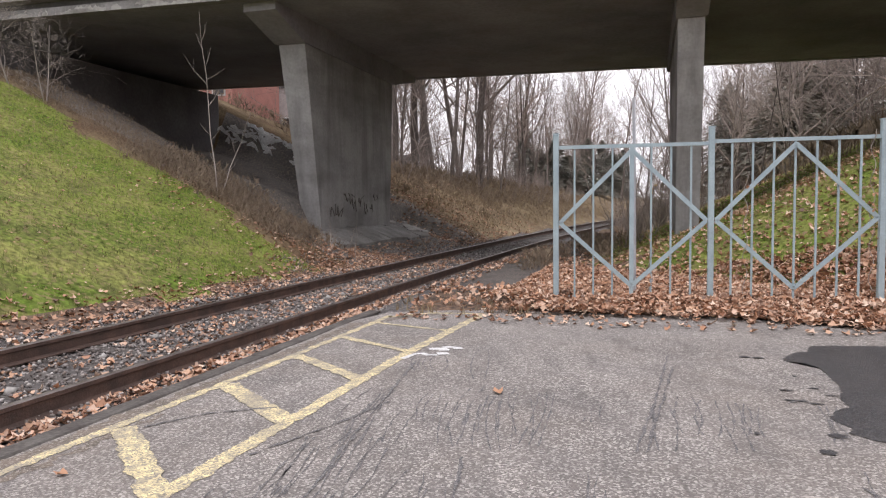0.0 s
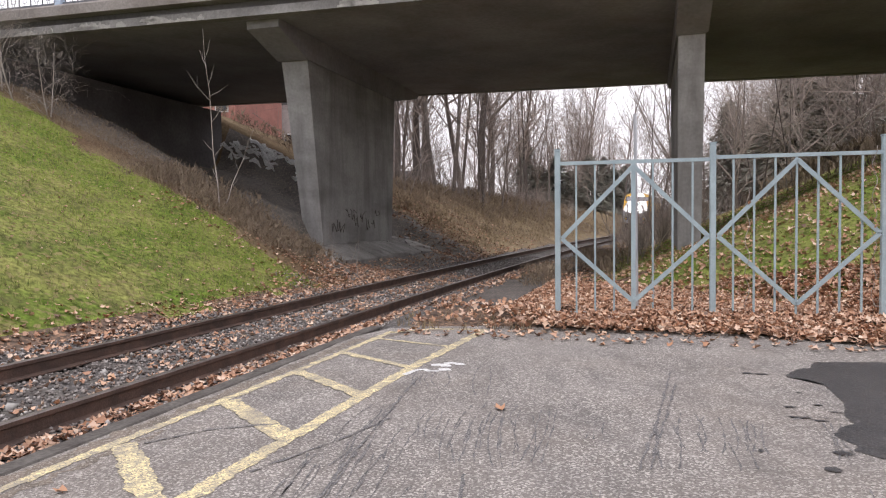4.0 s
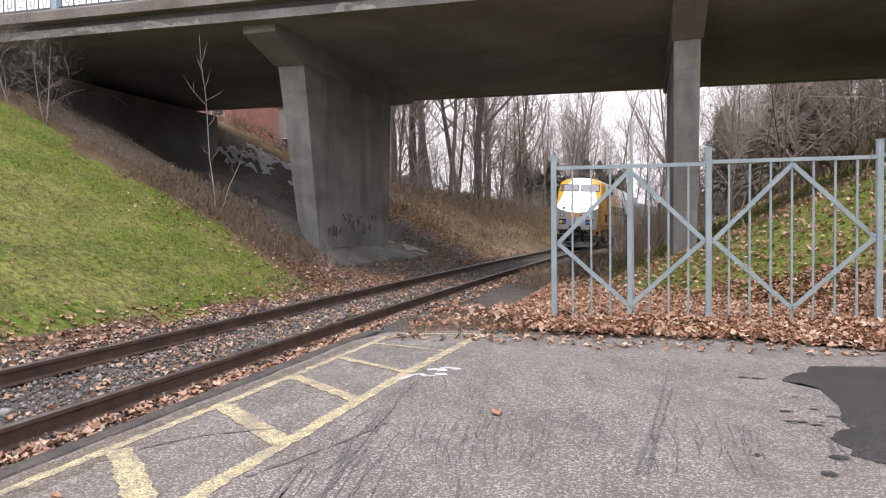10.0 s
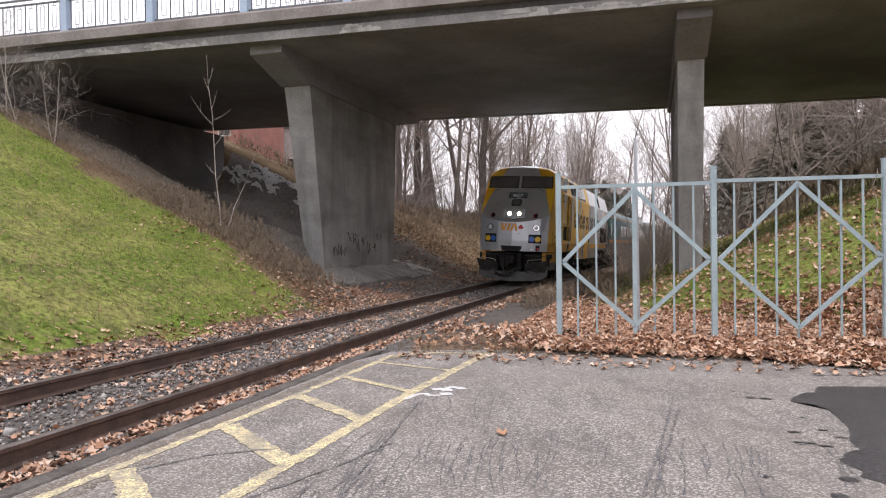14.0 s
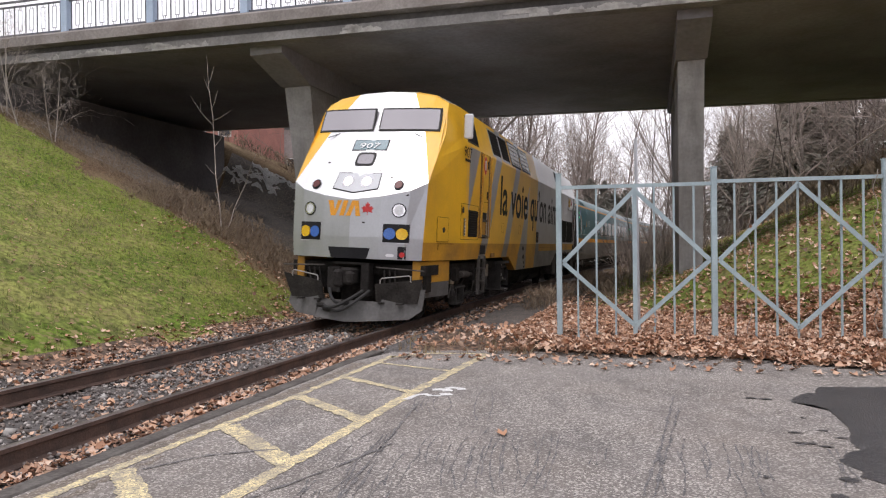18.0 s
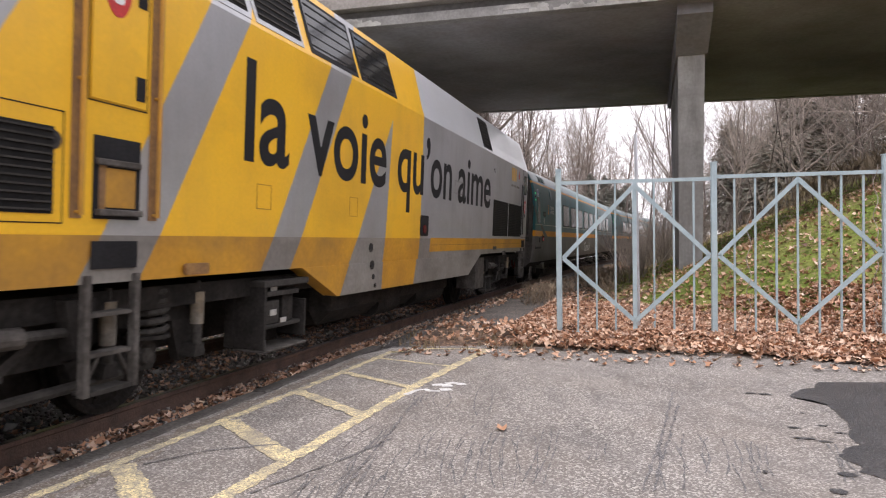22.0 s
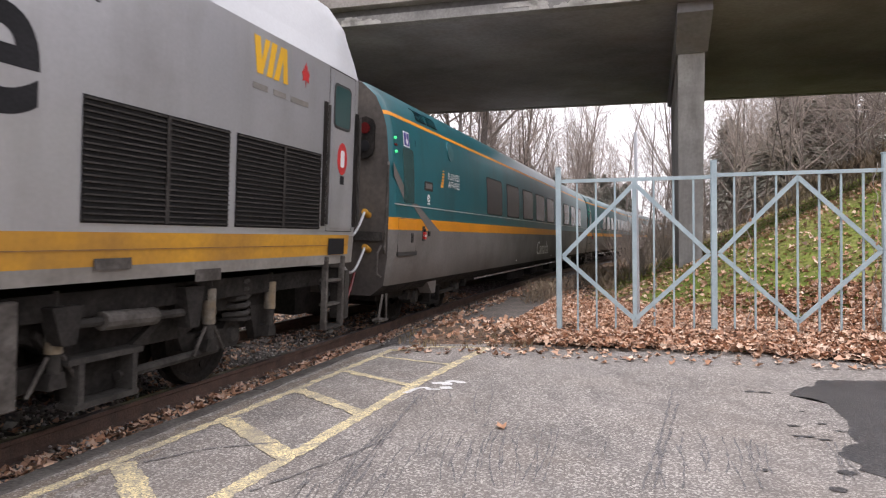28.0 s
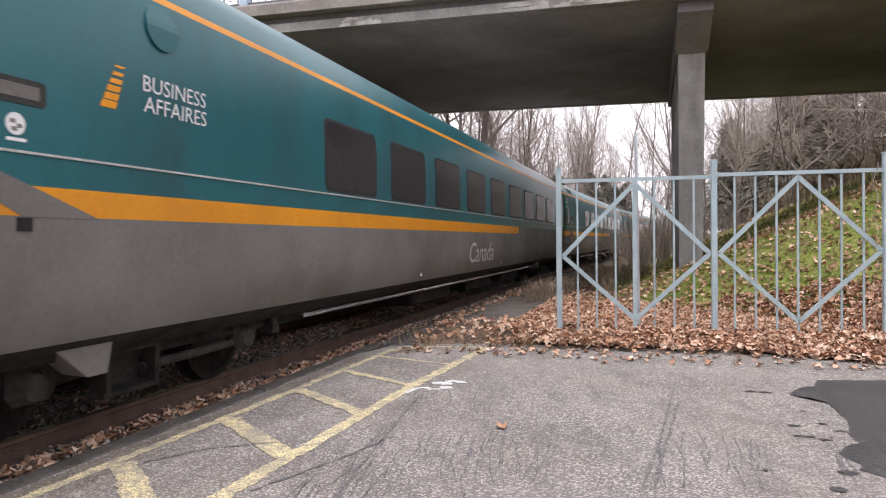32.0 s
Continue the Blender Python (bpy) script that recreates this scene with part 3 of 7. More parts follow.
def make_bridge():
    bridge = new("road_bridge")
    tagged(bridge, "dark concrete road bridge over the railway, stained fascia", "bridge", kind="structure")
    V0, V1 = -34.0, 40.0
    deck = bmesh.new()
    prof = [(A0 + 0.35, 0.0), (A1 - 0.35, 0.0), (A1 - 0.35, 0.62), (A0 + 0.35, 0.62)]
    prism(deck, prof, V0, V1, lambda a, z, v: W(a, v, soffit(v) + z))
    part("deck", deck, SOFFIT, bridge)
    for a, d in ((A0, 1), (A1, -1)):
        bm = bmesh.new()
        prof = [(a + 0.06 * d, 0.0), (a + 0.36 * d, 0.0), (a + 0.36 * d, 0.24), (a + 0.08 * d, 0.23)]
        prism(bm, prof, V0, V1, lambda p, z, v: W(p, v, soffit(v) + z - 0.02))
        part("fascia", bm, FASCIA, bridge)
        # set-back band, coloured dark as the shadow line of the coping
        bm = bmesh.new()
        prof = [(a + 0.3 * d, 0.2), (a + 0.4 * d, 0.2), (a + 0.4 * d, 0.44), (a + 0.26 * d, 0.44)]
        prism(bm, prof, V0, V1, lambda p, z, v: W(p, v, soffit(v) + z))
        part("recess", bm, SHADE_CONCRETE, bridge, "recess under the coping, its shadow line painted dark")
        bm = bmesh.new()
        prof = [(a - 0.08 * d, 0.42), (a + 0.56 * d, 0.42), (a + 0.56 * d, 0.74), (a - 0.02 * d, 0.74), (a - 0.08 * d, 0.68)]
        prism(bm, prof, V0, V1, lambda p, z, v: W(p, v, soffit(v) + z))
        part("coping", bm, COPING, bridge, "paler brownish projecting coping")
    # spalled patches on the near fascia
    rnd = random.Random(8)
    for k in range(30):
        v = rnd.uniform(-13, 9)
        w, h = rnd.choice((0.2, 0.3, 0.5, 0.9, 1.2)) * rnd.uniform(0.7, 1.2), rnd.uniform(0.08, 0.22)
        z0 = -0.055 if k % 4 else rnd.uniform(0.0, 0.12)
        n = max(5, int(w / 0.06))
        ring = [(v + w * i / n, z0 + rnd.uniform(0, 0.015)) for i in range(n + 1)]
        ring += [(v + w * i / n + rnd.uniform(-0.02, 0.02), z0 + h * (0.45 + 0.55 * math.sin(3.14 * (i + 0.5) / (n + 1))) * rnd.uniform(0.6, 1.1)) for i in range(n, -1, -1)]
        bm = bmesh.new()
        prism(bm, ring, A0 + 0.052, A0 + 0.1, lambda p, q, a: W(a, p, soffit(p) + 0.035 + min(max(q, -0.055), 0.17)))
        part("spalled_patch", bm, PALE, bridge)
    # cap beams with raking ends, and the tapered wall piers
    for v0, v1, w0, w1, zb in ((-5.05, -4.23, -4.82, -4.23, 0.6), (5.78, 6.4, 5.8, 6.36, 0.6)):
        vm = (v0 + v1) / 2
        zt = soffit(vm) - 0.72
        bm = bmesh.new()
        poly = [(A0 + 0.5, 6.72), (A0 + 0.5, 6.5), (18.0, zt), (25.2, zt), (A1 - 0.5, 6.5), (A1 - 0.5, 6.72)]
        poly = [(a, soffit(vm) + z - 6.72 - 0.002 if z > 6.3 else z) for a, z in poly]
        prism(bm, poly, v0 - 0.06, v1 + 0.06, lambda a, z, v: W(a, v, z))
        part("cap_beam", bm, SOFFIT, bridge)
        bm = bmesh.new()
        lo = [(18.95, w0), (18.95, w1), (24.6, w1), (24.6, w0)]
        hi = [(18.1, v0), (18.1, v1), (25.1, v1), (25.1, v0)]
        n = 8
        rings = []
        for i in range(n + 1):
            t = i / n
            rings.append([bm.verts.new(W(p[0] + (q[0] - p[0]) * t, p[1] + (q[1] - p[1]) * t, zb + (zt - zb) * t)) for p, q in zip(lo, hi)])
        for r, s in zip(rings, rings[1:]):
            for i in range(4):
                bm.faces.new((r[i], r[(i + 1) % 4], s[(i + 1) % 4], s[i]))
        bm.faces.new(rings[-1])
        bmesh.ops.recalc_face_normals(bm, faces=bm.faces)
        part("pier", bm, CONCRETE, bridge, "tapered grey concrete wall pier")
    # dark strokes on the pier, standing for its faint stain patches
    rs = random.Random(31)
    for k in range(9):
        a0, z0 = 19.6 + 0.42 * k + rs.uniform(-0.1, 0.1), 1.5 + rs.uniform(-0.15, 0.35)
        bm = bmesh.new()
        prev = None
        for i in range(7):
            q = (a0 + 0.09 * i * rs.uniform(0.4, 1.2), z0 + rs.uniform(-0.22, 0.22))
            if prev:
                v0, v1 = (W(p[0], -4.23 + 0.004, p[1]) for p in (prev, q))
                rod(bm, v0, v1, 0.012, n=4)
            prev = q
        part("scribble", bm, TIE, bridge, "dark strokes standing for faint stains")
    # abutments, the gloom beneath the deck put into their concrete colour
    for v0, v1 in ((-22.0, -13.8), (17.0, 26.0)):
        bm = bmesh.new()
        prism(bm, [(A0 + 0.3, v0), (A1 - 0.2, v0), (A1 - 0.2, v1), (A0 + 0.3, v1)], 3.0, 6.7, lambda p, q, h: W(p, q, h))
        part("abutment", bm, SHADE_CONCRETE, bridge)
    # parapet railing along both edges: thick uprights, each pair holding a thin inner frame
    for a in (A0 + 0.25, A1 - 0.25):
        for i in range(24):
            v = -28.68 + i * 2.95
            z = soffit(v) + 0.74
            bm = bmesh.new()
            box(bm, -0.11, 0.11, -0.11, 0.11, 0, 1.25, Matrix.Translation(W(a, v, z)) @ pose(0, 0, 0, 0, 0, -math.degrees(HEAD)), 0.012)
            part("post", bm, RAILING_BLUE, bridge, "pale blue railing post")
        bm = bmesh.new()
        for z, r in ((0.12, 0.026), (0.97, 0.022), (1.12, 0.026)):
            prism(bm, [(a - 0.025, z - r), (a + 0.025, z - r), (a + 0.025, z + r), (a - 0.025, z + r)], V0, V1, lambda p, h, v: W(p, v, soffit(v) + 0.74 + h))
        part("railing_bars", bm, RAILING_DARK, bridge)
        bm = bmesh.new()
        for i in range(23):
            for k in range(7):
                v = -28.68 + i * 2.95 + 0.19 + k * 0.425
                z = soffit(v) + 0.74
                rod(bm, W(a, v, z + 0.12), W(a, v, z + 0.97), 0.02, n=4, caps=False)
                if k < 6:
                    for w in (0.14, 0.285):
                        rod(bm, W(a, v + w, z + 0.24), W(a, v + w, z + 0.86), 0.008, n=4, caps=False)
                        for z0, z1 in ((0.12, 0.24), (0.86, 0.97)):
                            rod(bm, W(a, v + 0.2125 + (w - 0.2125) * 0.4, z + z0), W(a, v + 0.2125 + (w - 0.2125) * 0.4, z + z1), 0.007, n=4, caps=False)
                    for zz in (0.24, 0.86):
                        rod(bm, W(a, v + 0.14, z + zz), W(a, v + 0.285, z + zz), 0.008, n=4, caps=False)
        part("balusters", bm, RAILING_DARK, bridge)
    # paved slope round the foot of the left pier: worn slabs, sunken and cracked
    rp = random.Random(77)
    zz = lambda v: 0.93 - 0.46 * max(0, v + 4.2)
    edges = [17.4, 18.9, 20.6, 22.0, 23.6, 24.9, 26.3]
    for i, (a0, a1) in enumerate(zip(edges, edges[1:])):
        for j, (v0, v1) in enumerate(((-4.95, -4.1), (-4.1, -3.15))):
            v1 += rp.uniform(-0.14, 0.1) if j else 0
            tilt = [rp.uniform(-0.03, 0.015) for k in range(4)]
            bm = bmesh.new()
            pts = [(a0 + 0.015, v0 + 0.012), (a1 - 0.015, v0 + 0.012), (a1 - 0.015 + rp.uniform(-0.08, 0.04), v1), (a0 + 0.015 + rp.uniform(-0.04, 0.08), v1 + rp.uniform(-0.08, 0.08))]
            lo = [bm.verts.new(W(p, q, zz(q) - 0.6)) for p, q in pts]
            hi = [bm.verts.new(W(p, q, zz(q) + h)) for (p, q), h in zip(pts, tilt)]
            bm.faces.new(hi)
            for k in range(4):
                bm.faces.new((lo[k], lo[(k + 1) % 4], hi[(k + 1) % 4], hi[k]))
            bmesh.ops.recalc_face_normals(bm, faces=bm.faces)
            bmesh.ops.bevel(bm, geom=list(bm.edges), offset=0.012, segments=1, affect="EDGES")
            part("paving_slab", bm, PAVING, bridge)
    # flakes of pale concrete broken from the paving's far end
    for k in range(16):
        a, v, r = rp.uniform(24.9, 26.9), rp.uniform(-4.6, -3.1), rp.uniform(0.12, 0.34)
        bm = bmesh.new()
        ring = [(a + 1.5 * r * math.cos(q) * rp.uniform(0.7, 1.2), v + r * 0.45 * math.sin(q) * rp.uniform(0.6, 1.2)) for q in (0.0, 0.9, 1.8, 2.8, 3.7, 4.6, 5.5)]
        g = zz(v) if a < 26.3 else ground_z(a, v)
        prism(bm, ring, g - 0.1, g + rp.uniform(0.02, 0.05), lambda p, q, h: W(p, q, h - 0.46 * (q - v)))
        part("broken_flake", bm, PALE, bridge)


make_bridge()


# ---- the blue gate ----
def make_gate():
    gate = new("steel_gate")
    tagged(gate, "pale blue steel fence gate with diagonal braces", "gate")
    P, Q = Vector((1.68, 10.2, 0)), Vector((5.86, 9.22, 0))
    d = (Q - P)
    ln = d.length
    m = Matrix.Translation(P) @ pose(0, 0, 0, 0, 0, math.degrees(math.atan2(d.y, d.x)))
    rise = lambda x: 0.0125 * x

    def piece(name, fn, label=""):
        bm = bmesh.new()
        fn(bm)
        bm.transform(m)
        return part(name, bm, GATE_BLUE, gate, label)

    xs = [0, 2.135, 4.275, 6.4]
    for x in xs:
        piece("post", lambda bm: (box(bm, x - 0.04, x + 0.04, -0.04, 0.04, -0.05, 2.52 + rise(x), None, 0.008), box(bm, x - 0.046, x + 0.046, -0.046, 0.046, 2.52 + rise(x), 2.535 + rise(x))), "square steel post")
    for (xa, xb) in zip(xs, xs[1:]):
        w = xb - xa
        piece("top_rail", lambda bm: box(bm, xa + 0.04, xb - 0.04, -0.025, 0.025, 2.29 + rise(xa + 1), 2.34 + rise(xa + 1)))
        piece("bottom_rail", lambda bm: box(bm, xa + 0.04, xb - 0.04, -0.02, 0.02, 0.13, 0.17))
        n = 8
        for i in range(1, n):
            x = xa + w * i / n
            r = 0.03 if (i == 4 and xa == 0) else 0.013
            piece("bar", lambda bm: box(bm, x - r, x + r, -r, r, 0.14, 2.288 + rise(x)))
        mid = xa + w / 2
        for p, q in (((mid, 2.25 + rise(mid)), (xa + 0.06, 1.235 + rise(xa))), ((mid, 2.25 + rise(mid)), (xb - 0.06, 1.235 + rise(xb))), ((xa + 0.06, 1.235 + rise(xa)), (mid, 0.33)), ((xb - 0.06, 1.235 + rise(xb)), (mid, 0.33))):
            def brace(bm):
                a, b = Vector((p[0], -0.03, p[1])), Vector((q[0], -0.03, q[1]))
                t = (b - a).normalized()
                nrm = Vector((-t.z, 0, t.x)) * 0.03
                v = [bm.verts.new(c + o + Vector((0, y, 0))) for y in (-0.008, 0.008) for c, o in ((a, nrm), (a, -nrm), (b, -nrm), (b, nrm))]
                bm.faces.new(v[0:4]), bm.faces.new(v[7:3:-1])
                for k in range(4):
                    bm.faces.new((v[k], v[(k + 1) % 4], v[4 + (k + 1) % 4], v[4 + k]))
                bmesh.ops.recalc_face_normals(bm, faces=bm.faces)
            piece("brace", brace, "flat steel diagonal brace")
    # tall pole behind the first panel
    bm = bmesh.new()
    p = P + d * 0.26 + Vector((0.1, 0.35, 0))
    rod(bm, (p.x, p.y, 0.0), (p.x - 0.03, p.y, 3.05), 0.024, n=10)
    pole = link("marker_pole", bm, GALVANISED)
    tagged(pole, "tall thin pale steel pole beside the gate", "pole")


make_gate()


# ---- the train ----
LIVERY_YELLOW = mat("yellow_livery", (0.86, 0.49, 0.024), (0.82, 0.455, 0.022), 0.38, scale=0.6, fine=30, vary=0.05, bump=0.02, coat=0.2, runs=[((0.5, 0.29, 0.06), 0.3, 1.9, (1, 1, 0.22)), ((0.3, 0.16, 0.04), 0.35, 0.9, (0.6, 1, 1))])
LIVERY_GREY = mat("grey_livery", (0.46, 0.467, 0.49), (0.42, 0.427, 0.45), 0.36, 0.45, scale=0.6, fine=30, vary=0.05, bump=0.02, coat=0.3, runs=[((0.22, 0.21, 0.2), 0.3, 1.9, (1, 1, 0.22)), ((0.2, 0.185, 0.17), 0.4, 0.9, (0.6, 1, 1))])
NOSE_SILVER = mat("silver_nose_paint", (0.47, 0.485, 0.52), (0.43, 0.445, 0.475), 0.35, 0.5, scale=1.2, fine=30, vary=0.05, bump=0.02, coat=0.3, runs=((0.28, 0.28, 0.29), 0.4, 2.5, (1, 1, 0.3)))
NOSE_WHITE = mat("pearl_white_nose", (0.86, 0.87, 0.89), (0.8, 0.81, 0.83), 0.3, 0.8, scale=0.8, fine=30, vary=0.04, bump=0.02, coat=0.25)
LIVERY_WHITE = mat("white_livery", (0.80, 0.81, 0.83), (0.74, 0.75, 0.77), 0.35, scale=0.8, fine=30, vary=0.04, bump=0.02, coat=0.25)
DIRTY_YELLOW = mat("grimy_yellow", (0.58, 0.292, 0.023), (0.45, 0.22, 0.024), 0.55, scale=1.3, fine=20, vary=0.12, bump=0.05, runs=((0.17, 0.1, 0.045), 0.7, 1.6, (0.5, 1, 0.6)))
DIRTY_GREY = mat("grimy_grey", (0.25, 0.238, 0.22), (0.18, 0.168, 0.155), 0.6, scale=1.3, fine=20, vary=0.15, bump=0.05, runs=((0.085, 0.07, 0.058), 0.6, 2.0, (0.4, 1, 1)))
BLACK = mat("matt_black", (0.016, 0.016, 0.018), (0.024, 0.024, 0.027), 0.6, bump=0.02, spec=0.12)
GRIME = mat("underframe_grime", (0.014, 0.013, 0.0125), (0.03, 0.027, 0.025), 0.9, 0.0, scale=3, fine=25, vary=0.4, bump=0.4, spec=0.15)
STEEL = mat("dusty_steel", (0.055, 0.051, 0.048), (0.03, 0.028, 0.026), 0.8, 0.0, scale=4, fine=30, vary=0.35, bump=0.25, spec=0.2)
DARK_STEEL = mat("sooty_steel", (0.038, 0.035, 0.033), (0.022, 0.02, 0.019), 0.85, 0.0, scale=4, fine=30, vary=0.35, bump=0.3, spec=0.15)
DAMPER_GREY = mat("damper_grey", (0.105, 0.097, 0.09), (0.05, 0.044, 0.04), 0.75, 0.0, scale=5, fine=30, vary=0.35, bump=0.2, spec=0.25)
DAMPER_PALE = mat("dusty_damper", (0.21, 0.192, 0.165), (0.12, 0.105, 0.085), 0.7, 0.0, scale=6, fine=30, vary=0.3, bump=0.15, runs=((0.3, 0.19, 0.07), 0.5, 4.0, (1, 1, 1)))
PLOUGH = mat("plough_grey", (0.13, 0.127, 0.125), (0.085, 0.083, 0.081), 0.7, scale=2, fine=20, vary=0.2, bump=0.15, runs=((0.05, 0.046, 0.043), 0.75, 2.2, (1, 1, 0.5)))
DARKGLASS = mat("dark_glass", (0.015, 0.016, 0.018), (0.02, 0.02, 0.022), 0.08, scale=1, vary=0.05, bump=0)
CABGLASS = mat("windshield_glass", (0.4, 0.385, 0.4), (0.37, 0.355, 0.37), 0.05, 0.85, scale=1, vary=0.04, bump=0)
GRILLE = mat("dark_grille", (0.012, 0.012, 0.013), (0.022, 0.022, 0.022), 0.8, scale=4, bump=0.1, spec=0.15)
TEAL = mat("teal_livery", (0.017, 0.122, 0.146), (0.014, 0.105, 0.126), 0.33, scale=0.5, fine=30, vary=0.06, bump=0.02, spec=0.42, runs=((0.03, 0.055, 0.058), 0.6, 1.4, (1, 1, 0.25)))
COACH_YELLOW = mat("coach_yellow", (0.74, 0.295, 0.013), (0.64, 0.25, 0.013), 0.45, scale=0.8, fine=30, vary=0.08, bump=0.02, runs=((0.4, 0.17, 0.03), 0.4, 1.6, (0.5, 1, 1)))
COACH_GREY = mat("coach_grey", (0.19, 0.183, 0.176), (0.155, 0.148, 0.14), 0.6, scale=0.8, fine=25, vary=0.1, bump=0.05, spec=0.12, runs=((0.08, 0.07, 0.06), 0.65, 1.4, (0.5, 1, 0.6)))
COACH_GLASS = mat("tinted_window", (0.04, 0.039, 0.043), (0.032, 0.031, 0.035), 0.18, scale=1, vary=0.05, bump=0, spec=0.35)
RUBBER = mat("black_rubber", (0.025, 0.025, 0.025), (0.035, 0.035, 0.035), 0.8, bump=0.1)
LENS = mat("pale_lens", (0.72, 0.74, 0.77), (0.6, 0.62, 0.65), 0.15, 0.0, scale=14, fine=60, vary=0.12, bump=0)
LAMP_ON = glow("headlight_glow", (1.0, 0.86, 0.66), 6.0)
LAMP_CHROME = mat("lamp_reflector", (0.75, 0.75, 0.76), (0.6, 0.6, 0.62), 0.12, 0.8, scale=8, bump=0)
ORANGE = mat("orange_mark", (0.78, 0.34, 0.025), (0.74, 0.31, 0.025), 0.45, bump=0.02)
RED = mat("red_mark", (0.55, 0.03, 0.03), (0.5, 0.03, 0.03), 0.45, bump=0.02)
BLUE_LENS = mat("blue_lens", (0.06, 0.16, 0.5), (0.05, 0.14, 0.45), 0.2, bump=0)
AMBER_LENS = mat("amber_lens", (0.8, 0.5, 0.03), (0.75, 0.46, 0.03), 0.2, bump=0)
SIGN_BLUE = mat("sign_blue", (0.08, 0.07, 0.3), (0.07, 0.06, 0.26), 0.5, bump=0)
GREEN_LIGHT = glow("green_marker_glow", (0.05, 0.7, 0.25), 0.7)
DARK_RED = mat("dark_red_lens", (0.12, 0.015, 0.015), (0.09, 0.012, 0.012), 0.2, bump=0)
LIGHT_SILVER = mat("light_silver", (0.55, 0.57, 0.6), (0.5, 0.52, 0.55), 0.3, 0.0, scale=0.8, fine=30, vary=0.05, bump=0.02, coat=0.4)
RUST_YELLOW = mat("rusty_yellow", (0.30, 0.16, 0.05), (0.18, 0.1, 0.05), 0.75, scale=4, fine=30, vary=0.25, bump=0.1)
END_BROWN = mat("sooty_brown", (0.11, 0.095, 0.082), (0.055, 0.048, 0.045), 0.8, scale=1.1, fine=14, vary=0.25, bump=0.1)
TEAL_GLASS = mat("teal_glass", (0.035, 0.085, 0.085), (0.03, 0.075, 0.075), 0.15, scale=1, vary=0.05, bump=0)
SILVER_LINE = mat("silver_bead", (0.6, 0.62, 0.62), (0.5, 0.52, 0.52), 0.35, 0.3, bump=0)
BOARD = mat("number_board", (0.3, 0.37, 0.39), (0.26, 0.33, 0.35), 0.25, 0.8, bump=0)

# metres along the track of the nose, second by second
RUN = [(0.0, 103.0), (3.0, 83.4), (5.0, 71.8), (6.0, 66.2), (7.0, 60.3), (8.0, 54.6), (9.0, 49.2), (10.0, 44.0), (11.0, 38.9), (12.0, 34.1), (13.0, 29.55), (14.0, 25.5), (17.0, 14.75), (18.0, 11.6), (19.0, 8.65), (20.0, 5.92), (21.0, 3.255), (22.0, 0.83), (23.0, -1.34), (24.0, -3.5), (25.0, -5.55), (28.0, -11.15), (29.0, -13.09), (30.0, -14.99), (31.0, -16.95), (32.0, -18.9)]


def run_at(t):
    k = max(i for i in range(len(RUN) - 1) if RUN[i][0] <= t + 1e-9)
    sl = []
    for j in (k, k + 1):
        lo, hi = max(j - 1, 0), min(j + 1, len(RUN) - 1)
        sl.append((RUN[hi][1] - RUN[lo][1]) / (RUN[hi][0] - RUN[lo][0]))
    (t0, y0), (t1, y1) = RUN[k], RUN[k + 1]
    h = t1 - t0
    u = (t - t0) / h
    return (2 * u ** 3 - 3 * u ** 2 + 1) * y0 + (u ** 3 - 2 * u ** 2 + u) * h * sl[0] + (-2 * u ** 3 + 3 * u ** 2) * y1 + (u ** 3 - u ** 2) * h * sl[1]


def on_rails(s_front, s_rear, x_front):
    """Pose of a car whose bogie centres stand at two places of the track; x_front: the front centre in the car's own length."""
    A, B = track(s_front), track(s_rear)
    e = Vector((A[0] - B[0], A[1] - B[1], 0)).normalized()
    side = Vector((-e.y, e.x, 0))
    up = Vector((0, 0, 1))
    b = math.asin(CANT / GAUGE)
    ey, ez = side * math.cos(b) - up * math.sin(b), up * math.cos(b) + side * math.sin(b)
    m = Matrix((e, ey, ez)).transposed().to_4x4()
    m.translation = Vector((A[0], A[1], RAIL_Z + CANT / 2)) - e * x_front
    return m


def loco_pose(t):
    s = run_at(t)
    return on_rails(s + 2.5, s + 15.7, 16.8)


def coach_pose(t, n):
    s = run_at(t) + 20.5 + 26.4 * n
    return on_rails(s + 3.3, s + 22.5, -3.3)


TIMES = [i * 0.5 for i in range(65)]


def skin(name, rows, materials, pick, cuts, parent, label=""):
    """Rows of half-sections (from below upwards, y >= 0) joined along x and mirrored; cut along planes and painted piece by piece."""
    bm = bmesh.new()
    for sgn in (1, -1):
        grid = [[bm.verts.new((x, y * sgn, z)) for x, y, z in r] for r in rows]
        for r, q in zip(grid, grid[1:]):
            for i in range(len(r) - 1):
                f = [r[i], r[i + 1], q[i + 1], q[i]]
                bm.faces.new(f if sgn > 0 else f[::-1])
    bmesh.ops.remove_doubles(bm, verts=bm.verts, dist=0.0005)
    bmesh.ops.dissolve_degenerate(bm, edges=bm.edges, dist=0.0005)
    for co, no in cuts:
        bmesh.ops.bisect_plane(bm, geom=bm.verts[:] + bm.edges[:] + bm.faces[:], plane_co=co, plane_no=no)
    bmesh.ops.recalc_face_normals(bm, faces=bm.faces)
    for f in bm.faces:
        f.material_index = pick(f.calc_center_median(), f.normal)
    return part(name, bm, materials, parent, label)


